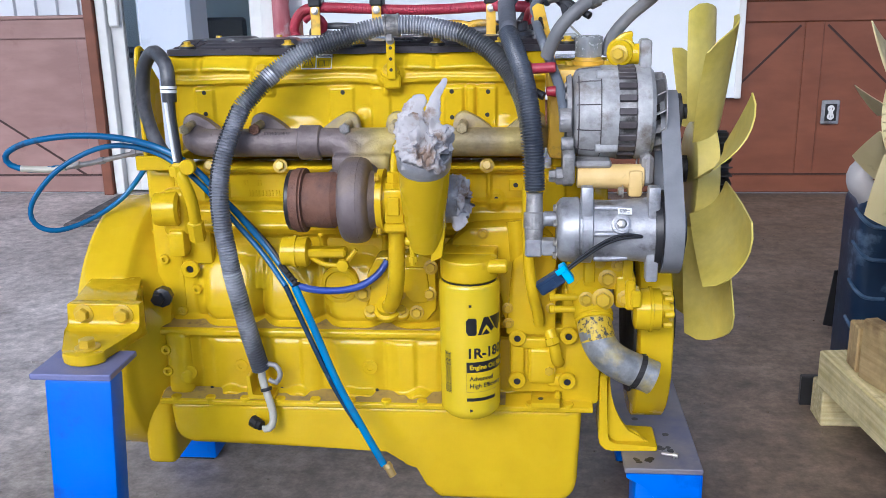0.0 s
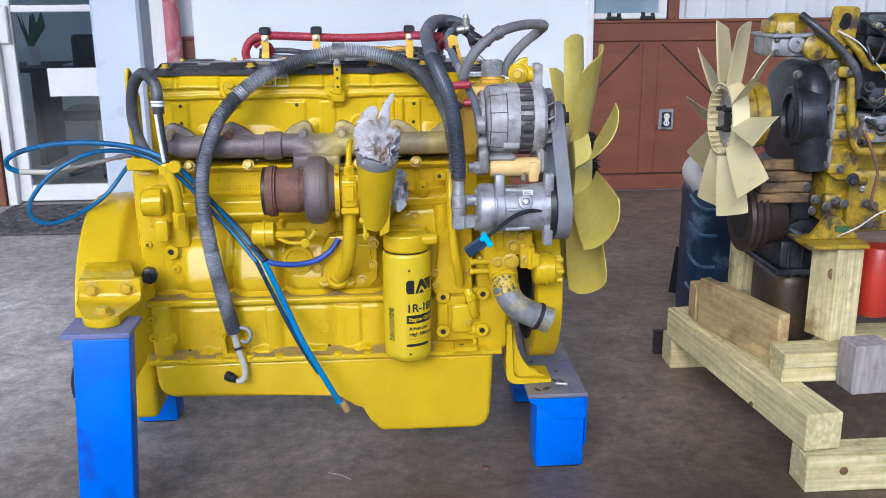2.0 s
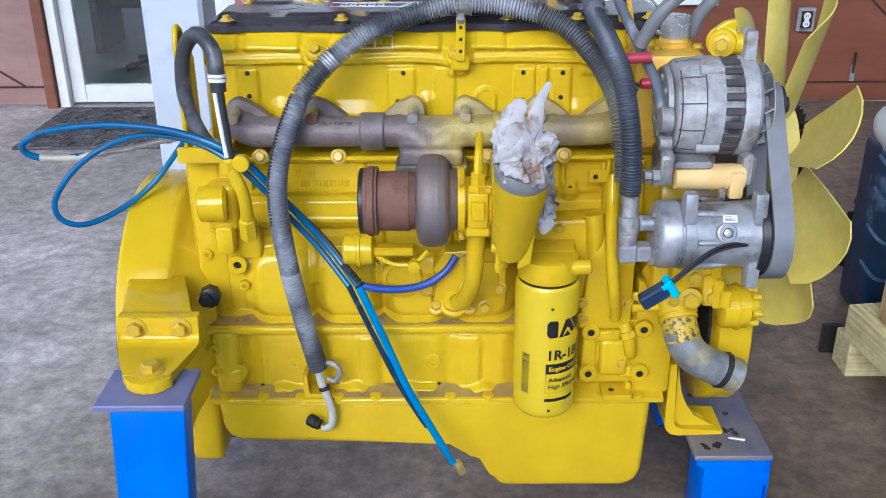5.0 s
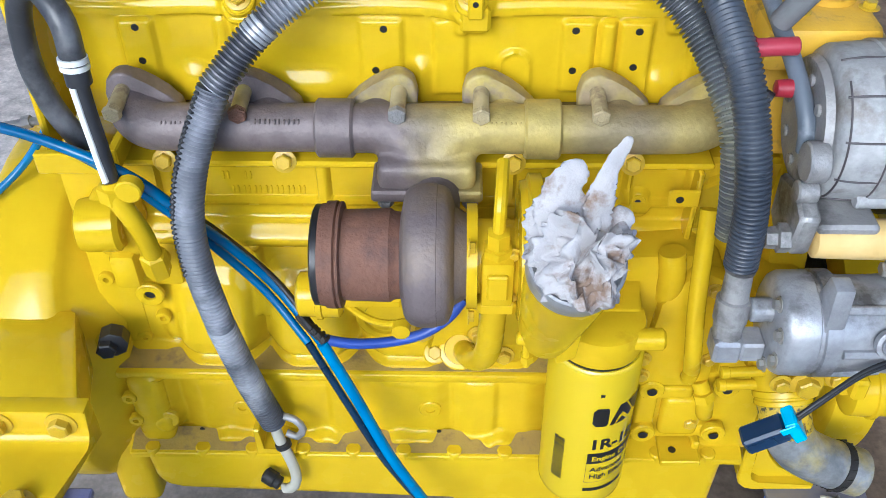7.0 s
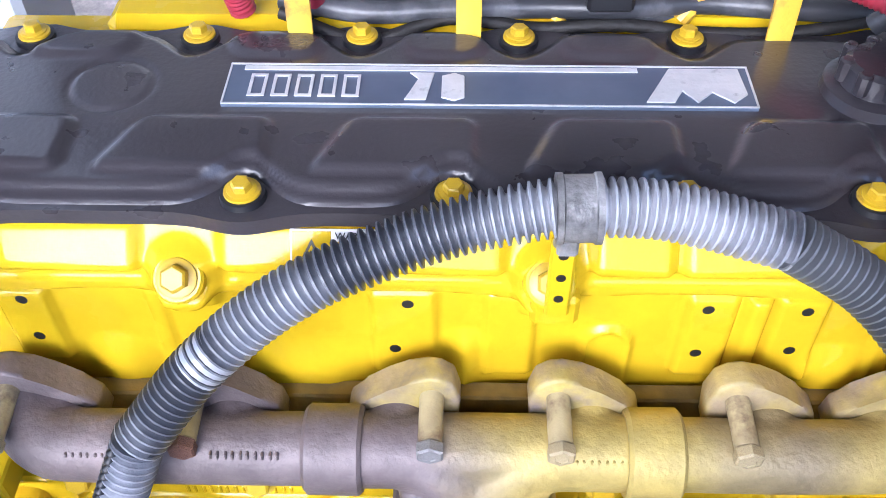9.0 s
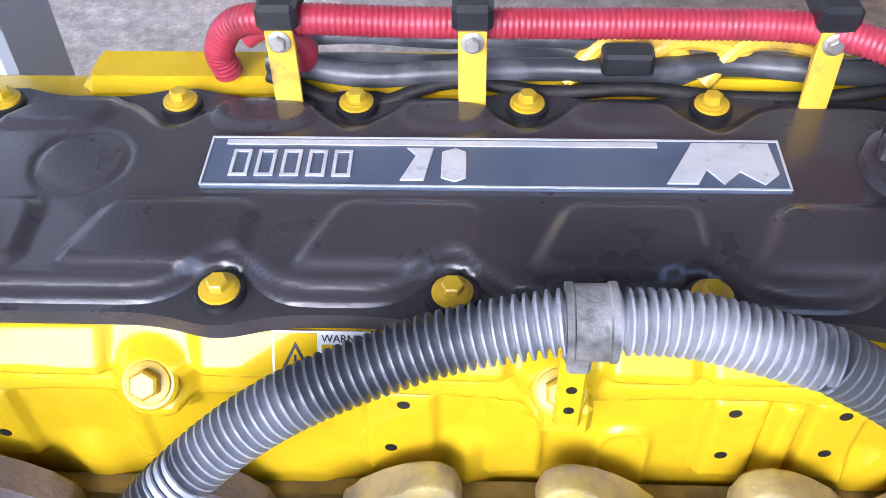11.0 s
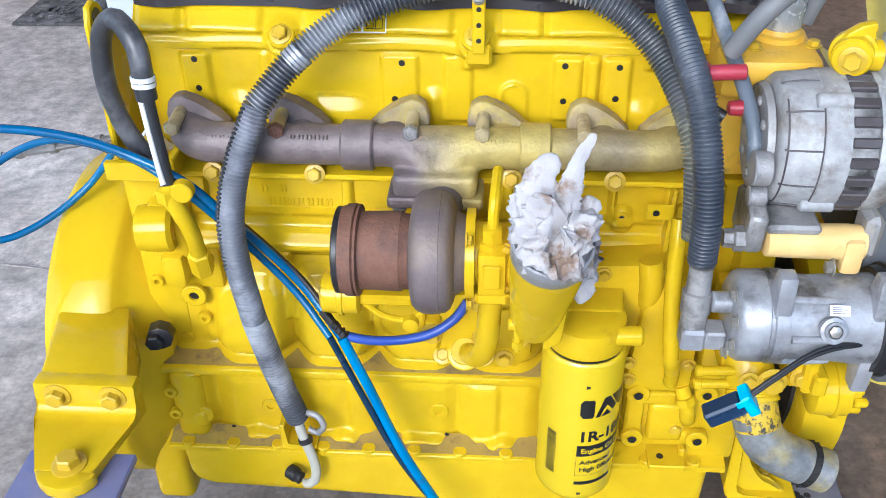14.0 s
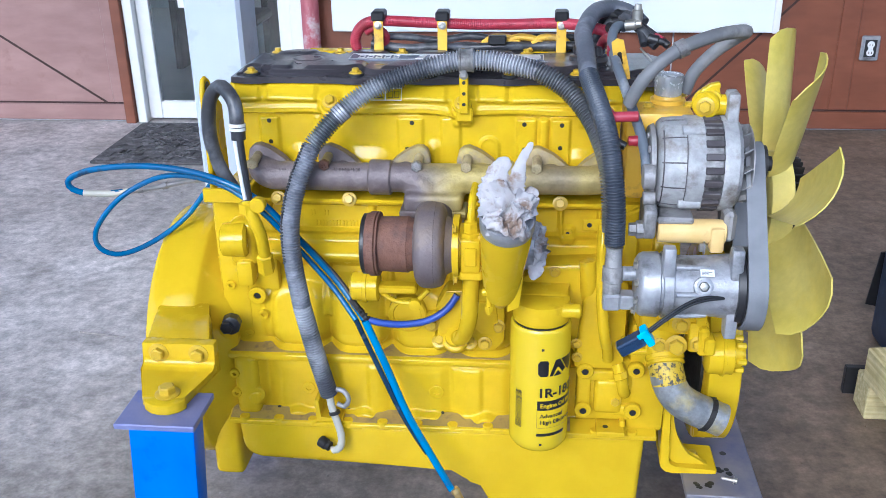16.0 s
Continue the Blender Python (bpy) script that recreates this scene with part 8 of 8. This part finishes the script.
add_box(bm, (1.380, 2.092, 0.474), (1.555, 2.365, 0.56), 0.012, seg=2)
for x in (1.40, 1.44, 1.48, 1.52):
    add_box(bm, (x, 2.084, 0.476), (x + 0.010, 2.10, 0.545), 0.003)
    add_cyl(bm, (x + 0.022, 2.10, 0.455), (x + 0.022, 2.10, 0.446), 0.008, seg=10)
add_tube(bm, [(1.40, 2.08, 0.60), (1.43, 2.05, 0.575), (1.46, 2.03, 0.545), (1.475, 2.02, 0.515)], 0.011, seg=10)
pan2 = part("oil_pan", bm, m_oldblk, eng2, "grimy dark oil pan")
bm = bmesh.new()
add_box(bm, (1.398, 2.105, 0.225), (1.535, 2.355, 0.4545), 0.038, seg=5)
part("sump", bm, mat("oily_rust_brown_sheet", (0.030, 0.024, 0.020), (0.085, 0.058, 0.030), 9, 0.38, 0.1, 0.25, 90, stain=(0.17, 0.10, 0.035), stain_scale=6, stain_cut=(0.54, 0.72), stretch=(1, 1, 0.5)), pan2, "rust-streaked brown sump")
for k in range(4):
    bm = bmesh.new()
    add_box(bm, (1.285 + 0.006 * (k % 2), 2.062 - 0.004 * (k % 3), 0.680 + 0.032 * k), (1.438 - 0.004 * (k % 2), 2.09, 0.7095 + 0.032 * k), 0.004)
    part("packing_slat", bm, m_oldwood, eng2)
fan2 = fan("cooling_fan", eng2, (EX, 2.14, 0.915), 0.278, 10, radians(17), 0.107, 0.098, m_fan2, radians(-56), -1, 30, 0.03)
bm = on([(0, 0.02), (0.0, 0.086), (0.006, 0.086), (0.01, 0.03), (0.05, 0.028)], (EX - 0.025, 2.14, 0.915), seg=36)
part("hub_disc", bm, m_alu, fan2)
for a in (0.7, 2.3, 3.9, 5.4):
    bm = on([(0, 0.006), (0.045, 0.006)], (EX - 0.05, 2.14 + 0.04 * math.cos(a), 0.915 + 0.04 * math.sin(a)), seg=10)
    add_lathe(bm, (EX - 0.03, 2.14 + 0.04 * math.cos(a), 0.915 + 0.04 * math.sin(a)), (1, 0, 0), [(0, 0.011), (0.012, 0.011)], 6)
    part("stud", bm, m_dark, fan2)
bm = on([(0, 0.02), (0.002, 0.03), (0.02, 0.03)], (EX - 0.03, 2.14, 0.915), seg=20)
part("hub_nut", bm, m_dark, fan2)
bm = bmesh.new()
add_box(bm, (1.287, 2.055, 1.092), (1.405, 2.19, 1.150), 0.010, seg=2)
add_lathe(bm, (1.352, 2.056, 1.128), (0, -1, 0), [(0, 0.022), (0.012, 0.022), (0.014, 0.015), (0.014, 0.008), (0.004, 0.007)], 20)
add_box(bm, (1.282, 2.04, 1.146), (1.415, 2.20, 1.156), 0.002)
cb = part("compressor_body", bm, m_alu, eng2)
for x in (1.295, 1.33, 1.37, 1.405):
    bolt(cb, (x, 2.05, 1.156), (0, 0, 1), 0.006, BOLT_GREASY)
for x, z in ((1.30, 1.105), (1.385, 1.10), (1.30, 1.14)):
    bolt(cb, (x, 2.056, z), (0, -1, 0), 0.007, BOLT_GREASY)
bm = bmesh.new()
add_lathe(bm, (1.347, 2.115, 1.156), (0, 0, 1), [(0, 0.060), (0.022, 0.060), (0.038, 0.052), (0.052, 0.034)], 8)
add_box(bm, (1.283, 2.07, 1.156), (1.305, 2.14, 1.192), 0.008, seg=2)
part("compressor_head", bm, m_oldyel, eng2)
bm = bmesh.new()
add_lathe(bm, (1.40, 2.045, 1.118), (0, -1, 0.1), [(0, 0.034), (0.014, 0.034), (0.018, 0.028)], 26)
part("round_cap", bm, m_oldyel, eng2)
bm = bmesh.new()
add_prism(bm, [(1.428, 1.09), (1.496, 1.09), (1.509, 1.218), (1.50, 1.226), (1.438, 1.228), (1.432, 1.215)], "y", 2.016, 2.028, 0.003)
le2 = part("lifting_eye", bm, m_oldyel, eng2)
for z in (1.18, 1.188, 1.196):
    hole(le2, (1.468 + (z - 1.188) * 0.3, 2.0155, z), (0, -1, 0), 0.0145)
hole(le2, (1.447, 2.0155, 1.118), (0, -1, 0), 0.006)
hole(le2, (1.478, 2.0155, 1.120), (0, -1, 0), 0.006)
for nm, pts, r, mm in (("black_hose", [(1.36, 2.05, 1.205), (1.39, 2.02, 1.175), (1.45, 2.0, 1.12), (1.50, 1.99, 1.06), (1.517, 2.0, 0.985)], 0.011, m_rubber),
                       ("yellow_pipe", [(1.492, 2.0, 1.04), (1.497, 1.995, 0.96), (1.508, 1.99, 0.885), (1.522, 1.985, 0.852), (1.56, 1.98, 0.84), (1.90, 1.98, 0.825)], 0.0115, m_oldyel),
                       ("yellow_pipe", [(1.46, 2.02, 1.16), (1.50, 2.0, 1.115), (1.535, 2.0, 1.072), (1.56, 2.0, 1.065), (1.68, 2.02, 1.07)], 0.010, m_oldyel),
                       ("yellow_pipe", [(1.585, 2.01, 1.22), (1.588, 1.99, 1.15), (1.592, 1.99, 1.09), (1.60, 2.0, 1.03)], 0.008, m_oldyel),
                       ("brown_wire", [(1.53, 1.975, 0.90), (1.555, 1.97, 0.85), (1.578, 1.965, 0.78), (1.572, 1.97, 0.70), (1.61, 1.98, 0.66)], 0.0045, m_rust),
                       ("grey_cable", [(1.50, 1.99, 1.20), (1.57, 1.985, 1.15), (1.64, 1.99, 1.09)], 0.007, m_rubber),
                       ("black_wire", [(1.52, 1.985, 0.99), (1.56, 1.975, 0.96), (1.60, 1.975, 0.985), (1.66, 1.98, 0.95)], 0.004, m_black),
                       ("black_wire", [(1.535, 1.98, 0.93), (1.58, 1.97, 0.905), (1.63, 1.972, 0.93), (1.70, 1.98, 0.90)], 0.005, m_black),
                       ("pale_wire", [(1.44, 2.0, 1.165), (1.50, 1.985, 1.13), (1.58, 1.98, 1.05), (1.66, 1.98, 1.02)], 0.0022, m_pale),
                       ("pale_wire", [(1.49, 1.98, 0.60), (1.54, 1.965, 0.63), (1.60, 1.965, 0.67), (1.68, 1.97, 0.69)], 0.0022, m_pale)):
    hose(nm, pts, r, mm, "", eng2, seg=12)
rd = random.Random(31)
for x0, z0, w, h, mm in ((1.535, 0.86, 0.09, 0.08, m_alu), (1.65, 0.80, 0.10, 0.13, m_oldblk), (1.54, 0.955, 0.07, 0.06, m_oldblk), (1.63, 0.95, 0.12, 0.09, m_alu), (1.56, 1.09, 0.12, 0.06, m_oldblk), (1.71, 1.10, 0.12, 0.08, m_oldyel), (1.515, 1.15, 0.18, 0.06, m_oldblk), (1.77, 0.84, 0.12, 0.12, m_alu)):
    bm = bmesh.new()
    add_box(bm, (x0, 1.99, z0), (x0 + w, 2.08, z0 + h), 0.012, seg=2)
    fp = part("fuel_pump_body", bm, mm, eng2)
    for _ in range(4):
        cx, cz = x0 + w * rd.uniform(0.15, 0.85), z0 + h * rd.uniform(0.15, 0.85)
        bolt(fp, (cx, 1.990, cz), (0, -1, 0), min(w, h) * rd.uniform(0.08, 0.17), BOLT_GREASY if rd.random() < 0.6 else BOLT)
for z, w in ((1.055, 0.055), (0.955, 0.045), (0.885, 0.05), (0.79, 0.055), (0.70, 0.05)):
    bm = bmesh.new()
    add_box(bm, (1.455, 2.000, z - 0.016), (1.455 + w, 2.035, z + 0.016), 0.008, seg=2)
    lobe = part("plate_lobe", bm, m_oldyel, e2p)
    bolt(lobe, (1.455 + w * 0.6, 2.0, z), (0, -1, 0), 0.0085, BOLT_GREASY)
for x, z in ((1.40, 0.84), (1.43, 1.03), (1.365, 1.045), (1.42, 0.73), (1.445, 0.66)):
    bolt(e2p, (x, 2.052, z), (0, -1, 0), 0.009, BOLT_GREASY)
bm = bmesh.new()
add_prism(bm, [(1.40, 0.590), (1.556, 0.590), (1.556, 0.60), (1.545, 0.605), (1.49, 0.66), (1.46, 0.66), (1.43, 0.61)], "y", 1.99, 2.006, 0.003)
add_box(bm, (1.388, 1.925, 0.577), (1.56, 2.07, 0.589), 0.003)
em = part("engine_mount", bm, m_oldyel, eng2)
for p in ((1.46, 1.998, 0.685), (1.51, 1.998, 0.69), (1.57, 1.998, 0.69), (1.44, 2.02, 0.80), (1.435, 2.02, 0.70), (1.585, 1.998, 0.63), (1.56, 2.005, 0.75), (1.60, 2.005, 0.68)):
    bolt(em, p, (0, -1, 0), 0.0095, BOLT_GREASY)
bm = bmesh.new()
add_box(bm, (1.485, 1.982, 0.612), (1.525, 1.986, 0.63), 0.001)
part("green_tag", bm, m_leaf, eng2)
bm = on([(0, 0.03), (0.006, 0.044), (0.02, 0.048), (0.20, 0.048), (0.21, 0.042)], (1.645, 2.03, 0.345), (0, 0, 1), 36)
part("oil_filter", bm, m_orange, eng2, "orange-red oil filter")

rd = random.Random(77)
for k in range(46):
    x, z = rd.uniform(1.52, 2.0), rd.uniform(0.72, 1.20)
    r = rd.uniform(0.006, 0.017)
    d = Vector((rd.uniform(-0.6, 0.6), -1, rd.uniform(-0.5, 0.7)))
    h = rd.uniform(0.02, 0.05)
    bm = bmesh.new()
    add_lathe(bm, (x, 1.992, z), d, [(0, r), (h * 0.4, r), (h * 0.42, r * 0.7), (h * 0.9, r * 0.66), (h, r * 0.5)], 12)
    add_lathe(bm, Vector((x, 1.992, z)) + d.normalized() * h * 0.42, d, [(0, r * 1.05), (h * 0.22, r * 1.05)], 6)
    part("pipe_fitting", bm, (m_oldblk, m_aludirty, m_oldblk, m_oldyel, m_steel, m_black)[k % 6], eng2)
for k in range(12):
    x, z = 1.52 + 0.035 * k, rd.uniform(0.80, 1.18)
    pts = [(x, 1.985, z), (x + rd.uniform(0.0, 0.05), 1.968, z + rd.uniform(-0.06, 0.06)), (x + rd.uniform(0.04, 0.10), 1.962, z + rd.uniform(-0.12, 0.10)), (x + rd.uniform(0.08, 0.16), 1.975, z + rd.uniform(-0.14, 0.10))]
    hose("loose_wire", pts, rd.uniform(0.003, 0.008), (m_black, m_rubber, m_oldyel, m_black, m_steel, m_rubber)[k % 6], "", eng2, seg=8)

# knots in the cradle's timbers
m_knot = mat("dark_knot", (0.10, 0.055, 0.02), (0.20, 0.12, 0.045), 60, 0.8, 0, 0.3, 200)
for p, axis, r in (((1.478, 1.9445, 0.50), (-0.34, -1, 0), 0.020), ((1.528, 1.9655, 0.515), (-0.34, -1, 0), 0.012), ((1.2515, 2.12, 0.165), (-1, -0.12, 0), 0.013), ((1.2465, 1.90, 0.135), (-1, -0.12, 0), 0.007), ((1.262, 2.38, 0.17), (-1, -0.12, 0), 0.008), ((1.40, 1.6375, 0.06), (0, -1, 0), 0.012), ((1.70, 1.8565, 0.28), (0, -1, 0), 0.011), ((1.62, 1.6375, 0.05), (0, -1, 0), 0.009)):
    bm = bmesh.new()
    add_lathe(bm, p, axis, [(-0.004, r), (0.0012, r * 0.95), (0.0016, r * 0.5), (0.0010, r * 0.3)], 14)
    part("knot", bm, m_knot, cradle)

# blue plastic body with a black notched sheet and a pale elbow
m_drumscuff = mat("scuffed_blue_edge", (0.05, 0.10, 0.19), (0.12, 0.19, 0.30), 30, 0.5, 0, 0.2, 120)
drum = thing("blue_plastic_body", (1.45, 2.9, 0), "dark blue ribbed plastic body standing behind the timber", "plastic body")
bm = bmesh.new()
add_box(bm, (1.366, 2.80, 0.0), (1.58, 3.0, 0.575), 0.035, seg=4)
part("shell", bm, m_drum, drum)
for z in (0.16, 0.28, 0.40, 0.50):
    bm = bmesh.new()
    add_tube(bm, [(1.364, 2.86, z + 0.03), (1.369, 2.805, z + 0.012), (1.398, 2.797, z - 0.008), (1.45, 2.797, z - 0.012)], 0.006, seg=8)
    part("rib", bm, m_drumscuff, drum)
bm = bmesh.new()
add_tube(bm, [(1.41, 2.86, 0.54), (1.39, 2.85, 0.58), (1.363, 2.85, 0.61), (1.366, 2.86, 0.64), (1.40, 2.87, 0.655), (1.46, 2.88, 0.655)], 0.036, seg=20)
part("elbow", bm, m_pale, drum, "pale grey plastic elbow")
bm = bmesh.new()
add_prism(bm, [(1.435, 0.58), (1.385, 0.315), (1.41, 0.312), (1.41, 0.29), (1.372, 0.287), (1.352, 0.10), (1.385, 0.095), (1.405, 0.06), (1.41, 0.0), (1.60, 0.0), (1.60, 0.58)], "y", 3.02, 3.026, 0.001)
solo("black_sheet", bm, m_black, "black notched rubber sheet leaning behind the blue body", "sheet")
bm = bmesh.new()
add_box(bm, (1.18, 2.62, 0.0), (1.24, 2.64, 0.09), 0.002)
solo("black_offcut", bm, m_black, "black rubber offcut on the concrete", "offcut")

bm = bmesh.new()
path = [(-0.80, 2.42, 0.004), (-0.805, 2.425, 0.05), (-0.795, 2.43, 0.10), (-0.775, 2.44, 0.14), (-0.75, 2.46, 0.15), (-0.73, 2.48, 0.10), (-0.725, 2.49, 0.006)]
add_tube(bm, path, 0.016, seg=10, flat=0.45)
solo("rubber_strip", bm, m_rubber, "bent black rubber strip standing on the concrete", "strip")

bm = bmesh.new()
add_prism(bm, [(0.473, 1.826), (0.491, 1.823), (0.495, 1.836), (0.483, 1.844), (0.475, 1.840)], "z", 0.0005, 0.010, 0.002)
solo("brick_chip", bm, m_rust, "small reddish chip lying on the concrete", "chip")
bm = bmesh.new()
add_tube(bm, [(0.05, 1.845, 0.003), (0.085, 1.828, 0.004), (0.113, 1.803, 0.003)], 0.0018, seg=6)
solo("twig", bm, m_wood3, "thin dry twig lying on the concrete", "twig")
